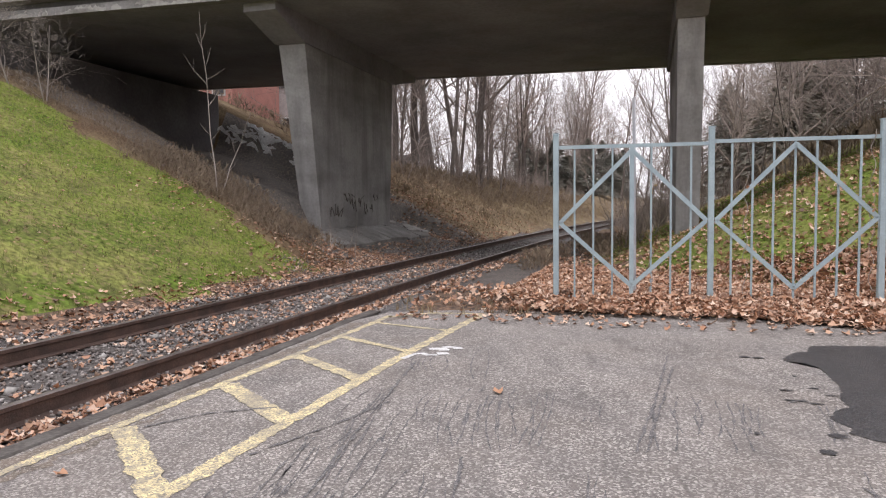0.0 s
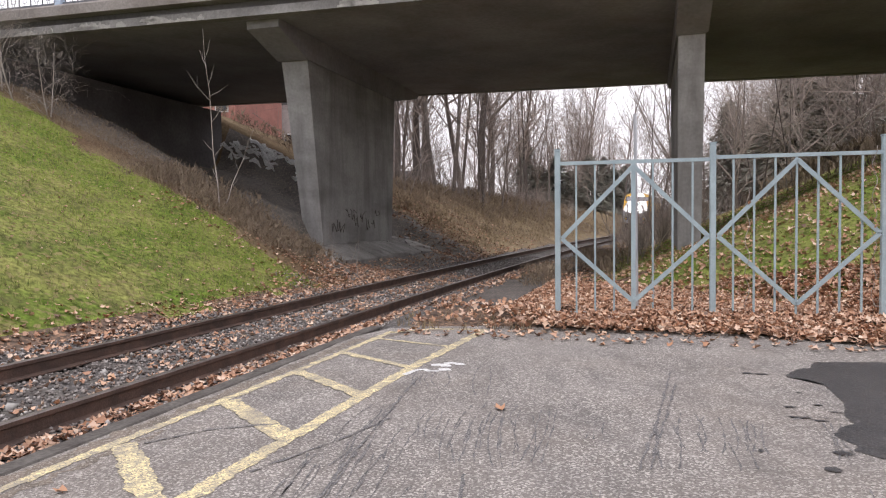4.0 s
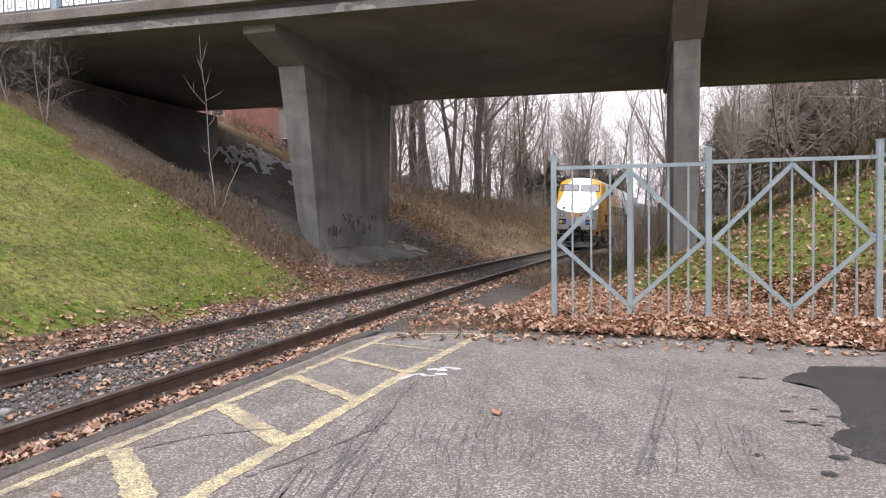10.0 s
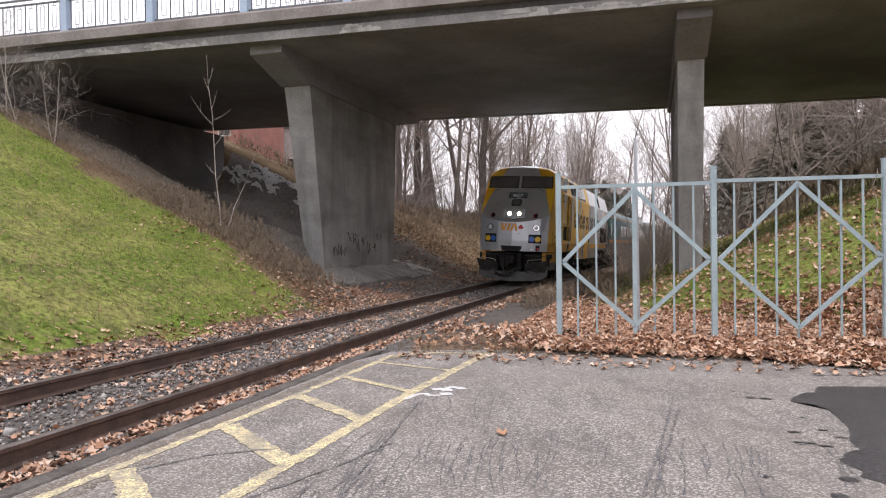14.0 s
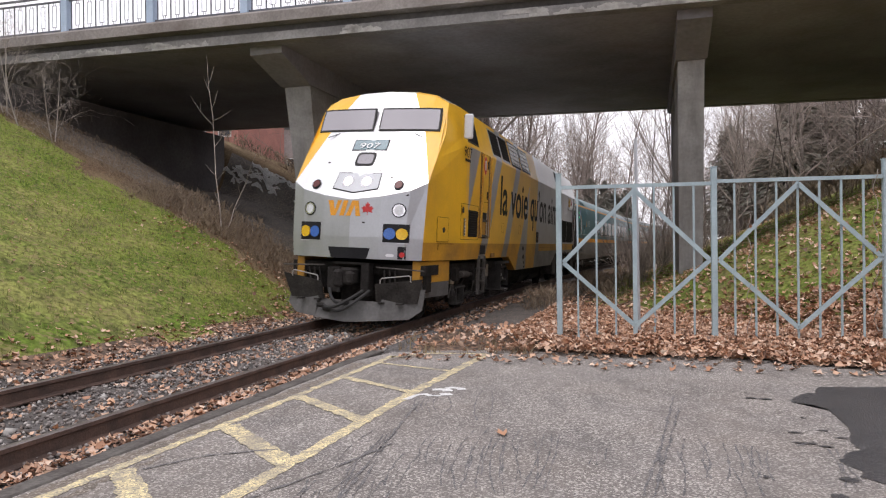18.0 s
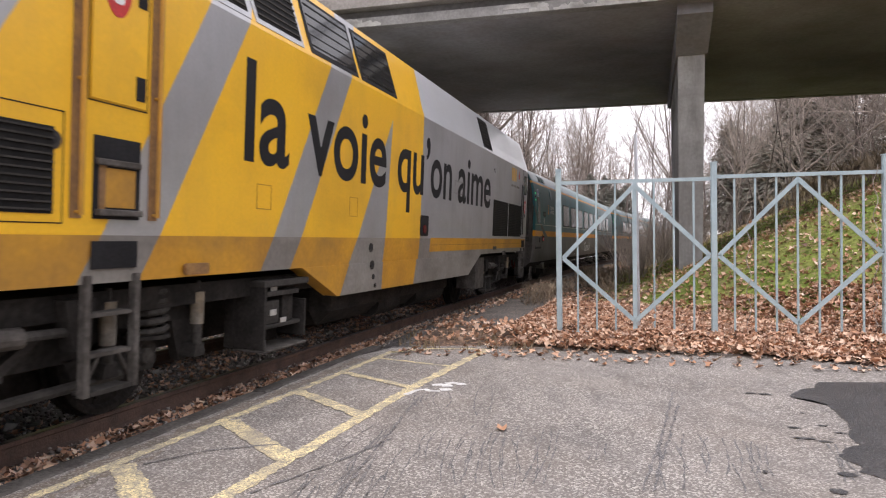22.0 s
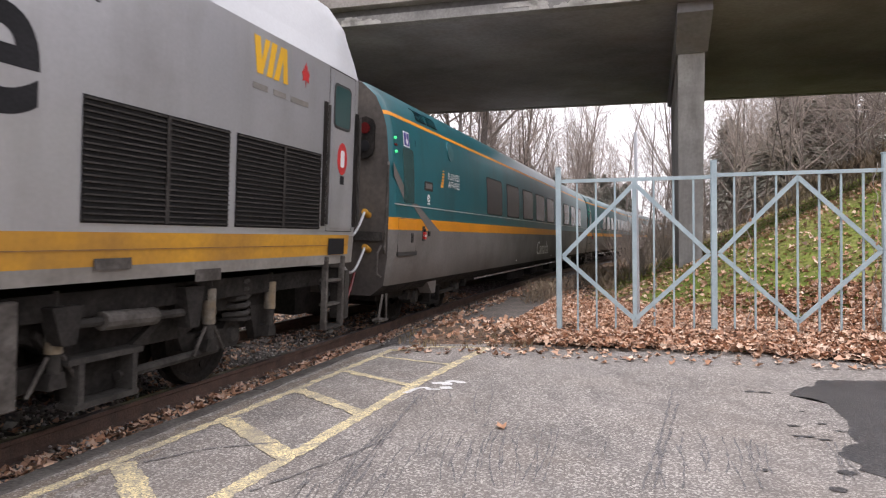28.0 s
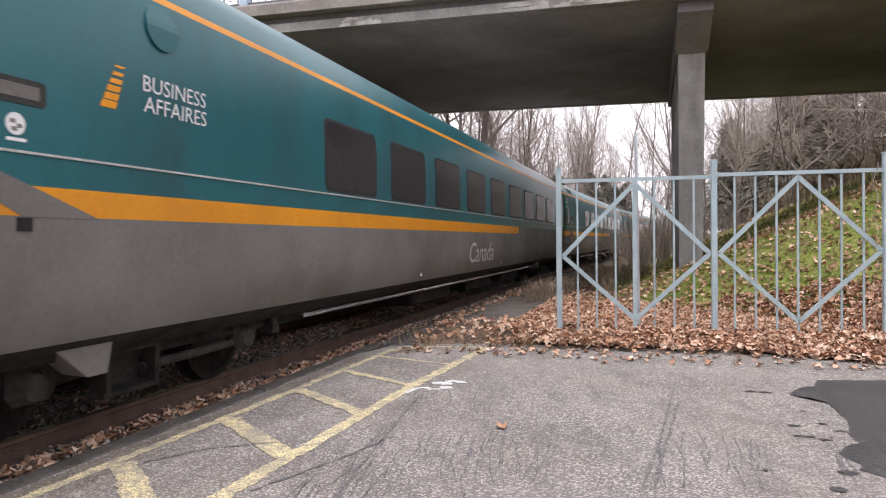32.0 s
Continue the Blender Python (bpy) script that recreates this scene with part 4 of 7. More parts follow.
def letters(text, size, material, parent, at, width=None, height=None, front=False, shear=0.0, name="lettering", bold=0.0, label=""):
    """Words as thin mesh. On the side they read towards the rear; on the front they read across."""
    cu = bpy.data.curves.new(name, "FONT")
    cu.body, cu.size, cu.shear, cu.resolution_u, cu.offset = text, size, shear, 8 if size > 0.9 else 3, bold
    tmp = bpy.data.objects.new(name, cu)
    me = bpy.data.meshes.new_from_object(tmp)
    bpy.data.objects.remove(tmp)
    bpy.data.curves.remove(cu)
    xs = [v.co.x for v in me.vertices]
    ys = [v.co.y for v in me.vertices]
    kx = width / (max(xs) - min(xs)) if width else 1
    ky = (height if height < 0.5 else height * max(ys) / (0.725 * size)) / max(ys) if height else 1
    for v in me.vertices:
        v.co.x, v.co.y = (v.co.x - min(xs)) * kx, v.co.y * ky
    me.materials.clear()
    me.materials.append(material)
    ob = new(name, me)
    ob.parent = parent
    if front:
        ob.matrix_basis = front
    else:
        ob.matrix_basis = Matrix.Translation(at) @ Matrix(((-1, 0, 0, 0), (0, 0, 1, 0), (0, 1, 0, 0), (0, 0, 0, 1)))
    return tagged(ob, label)


def plate(name, poly, material, parent, y=1.5, t=0.006, label=""):
    """A flat piece on the near side: polygon of (x, z)."""
    bm = bmesh.new()
    prism(bm, poly, y, y + t, lambda p, q, h: Vector((p, h, q)))
    return part(name, bm, material, parent, label)


def rect(x0, x1, z0, z1):
    return [(x0, z0), (x1, z0), (x1, z1), (x0, z1)]


def wheelset(parent, x, r=0.51):
    """Two wheels on an axle, which turns."""
    bm = bmesh.new()
    for sgn in (1, -1):
        prof = [(0.0, 0.16), (0.04, 0.16), (0.05, r * 0.55), (0.03, r * 0.85), (0.07, r * 0.9), (0.07, r), (-0.06, r - 0.01), (-0.07, r + 0.025), (-0.09, r + 0.02), (-0.09, 0.1)]
        n = 28
        rings = [[bm.verts.new((q * math.cos(a), p * sgn + 0.74 * sgn, q * math.sin(a))) for p, q in prof] for a in (2 * math.pi * i / n for i in range(n))]
        for a, b in zip(rings, rings[1:] + rings[:1]):
            for i in range(len(prof) - 1):
                bm.faces.new((a[i], a[i + 1], b[i + 1], b[i]))
        for k in range(3):
            t = 2.094 * k
            rod(bm, (r * 0.68 * math.cos(t), 0.78 * sgn, r * 0.68 * math.sin(t)), (r * 0.68 * math.cos(t), 0.795 * sgn, r * 0.68 * math.sin(t)), 0.04, n=8)
    rod(bm, (0, -0.8, 0), (0, 0.8, 0), 0.09, n=12)
    bmesh.ops.recalc_face_normals(bm, faces=bm.faces)
    ob = part("wheelset", bm, GRIME, parent)
    ob.matrix_basis = pose(x, 0, r)
    ob["radius"] = r
    return ob


NOSE = [
    [(19.695, 0, 1.17), (19.70, 0, 1.55), (19.68, 0, 2.2), (18.70, 0, 3.5), (18.42, 0, 4.02), (18.18, 0, 4.38), (17.9, 0, 4.45)],
    [(19.635, 0.53, 1.17), (19.64, 0.53, 1.55), (19.6, 0.55, 2.27), (18.68, 0.6, 3.5), (18.4, 0.6, 4.02), (18.16, 0.55, 4.35), (17.92, 0.55, 4.42)],
    [(19.525, 0.97, 1.17), (19.53, 0.98, 1.55), (19.48, 1.03, 2.38), (18.64, 1.03, 3.5), (18.36, 1.0, 4.02), (18.14, 0.98, 4.28), (17.95, 0.95, 4.34)],
    [(19.395, 1.25, 1.17), (19.40, 1.27, 1.55), (19.32, 1.30, 2.53), (18.55, 1.34, 3.5), (18.28, 1.28, 4.0), (18.12, 1.24, 4.16), (17.95, 0.95, 4.34)],
]
BAND = [(3.42, 1.5), (3.62, 1.44), (4.05, 1.33), (4.18, 1.29)]


def nose_x(y, z):
    """How far forward the nose's skin lies at y across and z up."""
    y = abs(y)
    out = []
    for col in NOSE:
        for a, b in zip(col, col[1:]):
            if a[2] <= z <= b[2] or (b is col[-1] and z >= b[2]) or (a is col[0] and z <= a[2]):
                t = min(max((z - a[2]) / (b[2] - a[2]), 0), 1)
                out.append((a[1] + (b[1] - a[1]) * t, a[0] + (b[0] - a[0]) * t))
                break
    for (y0, x0), (y1, x1) in zip(out, out[1:]):
        if y0 <= y <= y1 or y1 == out[-1][0]:
            t = min(max((y - y0) / (y1 - y0), 0), 1)
            return x0 + (x1 - x0) * t
    return out[-1][1]


def band_y(z):
    for (z0, y0), (z1, y1) in zip(BAND, BAND[1:]):
        if z <= z1:
            return y0 + (y1 - y0) * min(max((z - z0) / (z1 - z0), 0), 1)
    return BAND[-1][1]


def on_nose(name, poly, material, parent, lo=-0.02, hi=0.006, label=""):
    """A flat piece let into the nose: polygon of (y, z)."""
    bm = bmesh.new()
    zc = sum(q for p, q in poly) / len(poly)
    nx, nz = (1.0, 0.0) if zc < 2.25 else (0.79, 0.61)
    prism(bm, poly, lo, hi, lambda y, z, h: Vector((nose_x(y, z) + h * nx, y, z + h * nz)))
    return part(name, bm, material, parent, label)


def on_band(name, poly, material, parent, lo=-0.02, hi=0.006, label=""):
    """A flat piece on the leaning band above the side: polygon of (x, z)."""
    bm = bmesh.new()
    prism(bm, poly, lo, hi, lambda x, z, h: Vector((x, band_y(z) + h * 0.92, z + h * 0.38)))
    return part(name, bm, material, parent, label)


def patch(name, rows, put, material, parent, lo, hi, n=8, label=""):
    """A thin plate that follows a bent skin. rows: (q, p from, p to); put(p, q, h) gives the place."""
    bm = bmesh.new()
    top = [[bm.verts.new(put(a + (b - a) * i / n, q, hi)) for i in range(n + 1)] for q, a, b in rows]
    low = [[bm.verts.new(put(a + (b - a) * i / n, q, lo)) for i in range(n + 1)] for q, a, b in rows]
    for r, s in zip(top, top[1:]):
        for i in range(n):
            bm.faces.new((r[i], r[i + 1], s[i + 1], s[i]))
    for r, s in ((top[0], low[0]), (low[-1], top[-1])):
        for i in range(n):
            bm.faces.new((r[i], s[i], s[i + 1], r[i + 1]))
    for c in (0, n):
        for j in range(len(rows) - 1):
            bm.faces.new((top[j][c], low[j][c], low[j + 1][c], top[j + 1][c]))
    bmesh.ops.recalc_face_normals(bm, faces=bm.faces)
    return part(name, bm, material, parent, label)


def soft_rows(p0, p1, q0, q1, r=0.06, n=6):
    """Rows of a rectangle with rounded corners."""
    qs = [q0, q0 + 0.3 * r, q0 + r] + [q0 + r + (q1 - q0 - 2 * r) * i / n for i in range(1, n)] + [q1 - r, q1 - 0.3 * r, q1]
    out = []
    for q in qs:
        e = max(0, r - (q - q0), r - (q1 - q))
        d = r - math.sqrt(max(0, r * r - e * e))
        out.append((q, p0 + d, p1 - d))
    return out


def nose_put(y, z, h):
    nx, nz = (1.0, 0.0) if z < 2.25 else (0.79, 0.61)
    return Vector((nose_x(y, z) + h * nx, y, z + h * nz))


def screen_put(y, z, h):
    return nose_put(y, z, h) + Vector((0.07 * (z - 3.54) / 0.46, 0, 0))


def disc(cx, cy, rx, ry=None, n=20, t0=0.0):
    ry = rx if ry is None else ry
    return [(cx + rx * math.cos(t0 + 6.28318 * i / n), cy + ry * math.sin(t0 + 6.28318 * i / n)) for i in range(n)]


def rounded(x0, x1, z0, z1, r=0.05):
    out = []
    for cx, cz, a in ((x1 - r, z1 - r, 0), (x0 + r, z1 - r, 90), (x0 + r, z0 + r, 180), (x1 - r, z0 + r, 270)):
        out += [(cx + r * math.cos(radians(a + d)), cz + r * math.sin(radians(a + d))) for d in (0, 45, 90)]
    return out


def rim_lines(parent, x0, x1, z0, z1, y, material, w=0.008):
    """The four seams round a hatch."""
    for r in (rect(x0, x1, z0, z0 + w), rect(x0, x1, z1 - w, z1), rect(x0, x0 + w, z0 + w, z1 - w), rect(x1 - w, x1, z0 + w, z1 - w)):
        plate("seam", r, material, parent, y, 0.0025)


def louvre(parent, x0, x1, z0, z1, y, n, name="grille", slat=STEEL):
    g = plate(name, rect(x0, x1, z0, z1), GRILLE, parent, y, 0.004, "dark louvred grille")
    for i in range(n):
        z = z0 + (z1 - z0) * (i + 0.5) / n
        bm = bmesh.new()
        box(bm, x0 + 0.01, x1 - 0.01, y + 0.004, y + 0.02, z - 0.006, z + 0.006)
        part("slat", bm, slat, g)


def ladder(parent, x0, x1, z0, z1, y, n):
    for x in (x0, x1):
        bm = bmesh.new()
        box(bm, x - 0.024, x + 0.024, y - 0.07, y, z0, z1, None, 0.006)
        part("ladder_rail", bm, DAMPER_GREY, parent)
    bm = bmesh.new()
    box(bm, x0 + 0.036, x1 - 0.036, y - 0.16, y - 0.01, z0, z0 + 0.03)
    part("foot_plate", bm, STEEL, parent)
    for i in range(n):
        z = z0 + (z1 - z0) * (i + 1) / (n + 1)
        bm = bmesh.new()
        box(bm, x0 + 0.035, x1 - 0.035, y - 0.12, y - 0.02, z - 0.014, z + 0.014)
        part("rung", bm, DAMPER_GREY, parent)


def mark(parent, x, z, h, y, material, lean=0.16):
    """The railway's mark as plain slanted shapes."""
    w = h * 0.62
    for k, pts in enumerate((((0, 1), (0.55, 1), (0.75, 0.35), (1.05, 1), (1.5, 1), (0.85, 0), (0.35, 0)), ((1.25, 0), (1.7, 1), (2.2, 1), (1.75, 0)), ((1.95, 0), (2.6, 1), (3.2, 1), (3.4, 0), (2.95, 0), (2.85, 0.72), (2.45, 0)))):
        yield [(x - p * w * 0.86, z + q * h) for p, q in pts]


LEAFMARK = [(0, -0.5), (0.04, -0.2), (0.42, -0.28), (0.34, -0.12), (0.5, 0.1), (0.36, 0.12), (0.32, 0.24), (0.14, 0.1), (0.2, 0.38), (0.1, 0.34), (0, 0.52), (-0.1, 0.34), (-0.2, 0.38), (-0.14, 0.1), (-0.32, 0.24), (-0.36, 0.12), (-0.5, 0.1), (-0.34, -0.12), (-0.42, -0.28), (-0.04, -0.2)]


def make_loco():
    loco = new("locomotive")
    tagged(loco, "yellow and grey diesel passenger locomotive on the track", "locomotive")
    side = [(1.48, 1.16), (1.5, 1.5), (1.5, 3.42), (1.44, 3.62), (1.33, 4.05), (1.29, 4.18), (1.0, 4.33), (0.5, 4.4), (0.0, 4.43)]
    rows = []
    for x, k, dz in ((0.0, 0.96, -0.25), (0.12, 0.99, -0.14), (0.6, 1.0, 0.0)):
        rows.append([(x, y * k, z + (dz if z > 3.9 else 0)) for y, z in side])
    rows.append([(17.6, y, z) for y, z in side])
    rows.append([(19.395, 1.25, 1.17), (19.40, 1.27, 1.55), (19.32, 1.30, 2.53), (18.95, 1.32, 3.0), (18.28, 1.28, 4.0), (18.12, 1.24, 4.16), (17.95, 0.95, 4.34), (17.92, 0.55, 4.42), (17.9, 0.0, 4.45)])

    def striped(x, z):
        for u0, w in ((12.36, 0.56), (14.57, 0.58)):
            if 0 <= x - u0 - (3.4 - z) * 0.585 <= w:
                return True
        t = (3.16 - z) / 2.36
        if t > 0 and 10.94 + 0.2 * t < x < 10.94 + 1.52 * t:
            return True
        return x < 17.4 and z < 3.42 and (x - 16.6) > (3.42 - z) * 0.6

    def pick(c, n):
        if abs(n.z) > 0.75:
            return 2 if c.z > 3.9 else 5
        low = c.z < 1.49
        if c.z > 4.18:
            return 2
        if c.x < 9.6:
            if 0.25 < c.x < 9.05 and 1.265 < c.z < 1.5:
                return 3
            # leaning band above the side painted lighter, for the sky it reflects
            return 4 if low else (6 if c.z > 3.44 else 1)
        if striped(c.x, c.z):
            return 4 if low else 1
        return 3 if low else 0

    cuts = [((0, 0, 1.49), (0, 0, 1)), ((9.6, 0, 0), (1, 0, 0)), ((0, 0, 1.265), (0, 0, 1)), ((9.05, 0, 0), (1, 0, 0)), ((0.25, 0, 0), (1, 0, 0)), ((17.4, 0, 0), (1, 0, 0))]
    for u0 in (12.36, 12.92, 14.57, 15.15):
        cuts.append(((u0, 0, 3.4), Vector((1, 0, 0.585)).normalized()))
    for k in (0.2, 1.52):
        cuts.append(((10.94, 0, 3.16), Vector((2.36, 0, k)).normalized()))
    cuts.append(((16.6, 0, 3.42), Vector((1, 0, 0.6)).normalized()))
    LIV = [LIVERY_YELLOW, LIVERY_GREY, NOSE_WHITE, DIRTY_YELLOW, DIRTY_GREY, GRIME, LIGHT_SILVER, NOSE_SILVER]
    skin("body_side", rows, LIV, pick, cuts, loco)

    def pick_nose(c, n):
        y = abs(c.y)
        if c.z < 2.2 + 0.15 * y:
            return 7
        if (y - 1.3) * 0.9 + (c.z - 2.53) * 0.3 < 0 and (y - 1.0) * 0.85 + (c.z - 3.5) * 0.42 < 0:
            return 2
        return 0
    cuts = []
    for sg in (1, -1):
        cuts.append(((0, 1.3 * sg, 2.53), Vector((0, 0.9 * sg, 0.3)).normalized()))
        cuts.append(((0, 1.0 * sg, 3.5), Vector((0, 0.85 * sg, 0.42)).normalized()))
    skin("nose", NOSE, LIV, pick_nose, cuts, loco, "white, grey and yellow slanted nose")
    bm = bmesh.new()
    bm.faces.new([bm.verts.new((0.0, y * 0.96, z + (-0.25 if z > 3.9 else 0))) for y, z in side] + [bm.verts.new((0.0, -y * 0.96, z + (-0.25 if z > 3.9 else 0))) for y, z in reversed(side[:-1])])
    part("rear_wall", bm, GRIME, loco)

    # windscreens, number board and lamps on the nose
    for sg in (1, -1):
        w = patch("windscreen_frame", [(3.54, 0.05 * sg, 1.23 * sg), (3.77, 0.05 * sg, 1.225 * sg), (4.0, 0.06 * sg, 1.21 * sg)], screen_put, RUBBER, loco, -0.03, 0.012, 12)
        patch("windscreen", [(3.57, 0.08 * sg, 1.195 * sg), (3.77, 0.08 * sg, 1.19 * sg), (3.965, 0.09 * sg, 1.175 * sg)], screen_put, CABGLASS, w, -0.03, 0.018, 12, "pale reflecting cab glass")
        bm = bmesh.new()
        y = 0.95 * sg
        rod(bm, (nose_x(y, 3.4) + 0.03, y, 3.42), (nose_x(y, 3.8) + 0.05, y - 0.45 * sg, 3.62), 0.008, n=5)
        part("wiper", bm, BLACK, loco)
        lamp = on_nose("ditch_lamp", disc(0.86 * sg, 2.03, 0.125), BLACK, loco, -0.01, 0.012)
        on_nose("reflector", disc(0.86 * sg, 2.03, 0.108), LAMP_CHROME, lamp, 0.0, 0.016)
        on_nose("lens", disc(0.86 * sg, 2.03, 0.07, 0.085), LENS, lamp, 0.0, 0.024)
        lamp = on_nose("marker_lamp", disc(0.8 * sg, 2.47, 0.085), BLACK, loco, -0.01, 0.02)
        on_nose("lens", disc(0.8 * sg, 2.47, 0.065), DARK_RED, lamp, 0.0, 0.028)
        # no hollow here: a black plate paints the shade of the recess
        boxx = patch("socket_recess", [(1.47, 0.6 * sg, 1.05 * sg), (1.56, 0.6 * sg, 1.05 * sg), (1.79, 0.6 * sg, 1.05 * sg)], nose_put, BLACK, loco, -0.03, 0.006, 10)
        on_nose("socket_cap", disc(0.72 * sg, 1.62, 0.1), BLUE_LENS, boxx, 0, 0.03, "blue round socket cap")
        on_nose("socket_cap", disc(0.93 * sg, 1.62, 0.1), AMBER_LENS, boxx, 0, 0.03, "yellow round socket cap")
        bm = bmesh.new()
        box(bm, 19.5, 19.56, min(0.62 * sg, 1.02 * sg), max(0.62 * sg, 1.02 * sg), 1.45, 1.46)
        part("socket_lip", bm, LIVERY_WHITE, loco)
    on_nose("red_socket", rect(0.86, 1.0, 1.18, 1.4), BLACK, loco, -0.01, 0.004)
    on_nose("hose_head", disc(0.94, 1.26, 0.045), RED, loco, 0, 0.02)
    on_nose("step_plate", rounded(0.66, 0.8, 1.22, 1.27, 0.02), LIVERY_WHITE, loco, 0, 0.01)
    b = on_nose("number_board", rect(-0.35, 0.35, 3.14, 3.36), RUBBER, loco, -0.01, 0.008)
    on_nose("board_face", rect(-0.33, 0.33, 3.155, 3.345), BOARD, b, 0, 0.012)
    up = Vector((-0.61, 0, 0.79))
    fr = Matrix.Translation((nose_x(0, 3.19) + 0.022, -0.2, 3.195)) @ Matrix(((0, up.x, 0.79, 0), (1, 0, 0, 0), (0, up.z, 0.61, 0), (0, 0, 0, 1)))
    letters("907", 0.18, LIVERY_WHITE, loco, None, 0.4, 0.13, fr, 0.1)
    w = on_nose("door_window_frame", rounded(-0.19, 0.19, 2.83, 3.1, 0.06), RUBBER, loco, -0.01, 0.008)
    on_nose("door_window", rounded(-0.15, 0.15, 2.87, 3.06, 0.05), CABGLASS, w, 0, 0.012)
    h = on_nose("headlight_frame", [(-0.44, 2.39), (0, 2.31), (0.44, 2.39), (0.42, 2.7), (-0.42, 2.7)], RUBBER, loco, -0.01, 0.008)
    on_nose("headlight_bezel", [(-0.425, 2.405), (0, 2.327), (0.425, 2.405), (0.405, 2.685), (-0.405, 2.685)], LIGHT_SILVER, h, 0, 0.012)
    for y in (-0.18, 0.18):
        on_nose("headlight", disc(y, 2.53, 0.12), LAMP_CHROME, h, 0, 0.016)
        on_nose("bulb", disc(y, 2.53, 0.075), LAMP_ON, h, 0, 0.024, "lit headlight")
    for pts in mark(loco, 0.0, 0.0, 0.25, 0, ORANGE):
        on_nose("mark", [(-0.46 - p * 1.42, 1.91 + q * 1.08) for p, q in pts], ORANGE, loco, 0, 0.006, "plain orange mark")
    on_nose("leaf_mark", [(0.31 + 0.22 * p, 2.04 + 0.24 * q) for p, q in LEAFMARK], RED, loco, 0, 0.006)
    for y, z, w in ((0.35, 2.75, 0.02), (0.62, 2.62, 0.03), (0.7, 3.12, 0.02), (-0.72, 2.9, 0.03), (0.25, 1.8, 0.03), (0.98, 2.3, 0.04)):
        on_nose("scuff", disc(y, z, w, w * 0.5, 7), STEEL, loco, 0, 0.003)
    # coupler pocket, drawgear, pilot
    # the pocket's dark inside is a flat black plate
    patch("coupler_pocket", [(1.17, -0.36, 0.32), (1.25, -0.39, 0.35), (1.36, -0.42, 0.38)], nose_put, BLACK, loco, -0.03, 0.006, 10)
    bm = bmesh.new()
    box(bm, 18.9, 19.2, -1.28, 1.28, 0.6, 1.07)
    part("buffer_beam", bm, GRIME, loco)
    bm = bmesh.new()
    ys = [-1.3, -1.1, -0.9, -0.62, -0.58, -0.3, 0.0, 0.3, 0.58, 0.62, 0.9, 1.1, 1.3]
    lo = [bm.verts.new((19.42 + 0.36 * (1 - (y / 1.3) ** 2), y, 0.06 + 0.08 * abs(y) + (0.14 if abs(y) > 1.2 else 0))) for y in ys]
    hi = [bm.verts.new((19.3 + 0.28 * (1 - (y / 1.3) ** 2), y, 0.66 if abs(y) > 0.6 else 0.42)) for y in ys]
    for i in range(12):
        bm.faces.new((lo[i], lo[i + 1], hi[i + 1], hi[i]))
    ex = bmesh.ops.extrude_face_region(bm, geom=bm.faces[:])
    bmesh.ops.translate(bm, verts=[v for v in ex["geom"] if isinstance(v, bmesh.types.BMVert)], vec=(-0.04, 0, 0))
    bmesh.ops.recalc_face_normals(bm, faces=bm.faces)
    part("pilot_plough", bm, PLOUGH, loco, "scuffed grey steel plough")
    for sg in (1, -1):
        bm = bmesh.new()
        pts = [(0.5, 0.42), (1.22, 0.42), (1.34, 0.86), (0.52, 0.74)]
        a = [bm.verts.new((19.6 - 0.15 * (p - 0.38) + 0.12 * (q > 0.5), p * sg, q)) for p, q in pts]
        c = [bm.verts.new((19.56 - 0.15 * (p - 0.38) + 0.12 * (q > 0.5), p * sg, q)) for p, q in pts]
        bm.faces.new(a), bm.faces.new(c[::-1])
        for i in range(4):
            bm.faces.new((a[i], c[i], c[(i + 1) % 4], a[(i + 1) % 4]))
        bmesh.ops.recalc_face_normals(bm, faces=bm.faces)
        part("step_wing", bm, STEEL, loco)
        bm = bmesh.new()
        tube(bm, [(p, q * sg, r) for p, q, r in ((19.66, 0.6, 0.74), (19.66, 0.6, 0.82), (19.66, 0.63, 0.845), (19.6, 1.1, 0.91), (19.6, 1.14, 0.89), (19.6, 1.14, 0.8))], 0.01, 6)
        part("grab_rail", bm, PALE, loco)
        bm = bmesh.new()
        rod(bm, (19.62, 0.5 * sg, 1.03), (19.56, 1.36 * sg, 1.0), 0.014, n=6)
        part("uncoupling_lever", bm, DAMPER_GREY, loco)
        for y in (0.62, 0.95):
            bm = bmesh.new()
            box(bm, 19.54, 19.66, y * sg - 0.05, y * sg + 0.05, 0.4, 0.43)
            part("step_bracket", bm, STEEL, loco)
        for i in range(3):
            bm = bmesh.new()
            rod(bm, (19.5, (0.62 + 0.1 * i) * sg, 0.72), (19.56, (0.63 + 0.1 * i) * sg, 0.98), 0.018, 0.012, 6)
            part("valve_handle", bm, STEEL, loco)
        # flank of the pilot
        for z0, z1, m in ((0.77, 1.15, DIRTY_YELLOW), (0.5, 0.767, PLOUGH)):
            bm = bmesh.new()
            prism(bm, [(18.1, z0 + (0.06 if z0 < 0.5 else 0)), (19.0, z0 - (0.02 if z0 < 0.5 else 0)), (19.32, z0 + (0.02 if z0 < 0.5 else 0)), (19.32, z1), (18.1, z1)], 1.06 * sg, 1.2 * sg, lambda p, q, h: Vector((p, h + (0.16 if h > 0 else -0.16) * (19.34 - p) / 1.24, q)))
            part("pilot_flank", bm, m, loco)
    bm = bmesh.new()
    box(bm, 19.2, 19.85, -0.14, 0.14, 0.72, 1.0, None, 0.03)
    box(bm, 19.7, 19.92, -0.2, -0.02, 0.66, 0.98, None, 0.05)
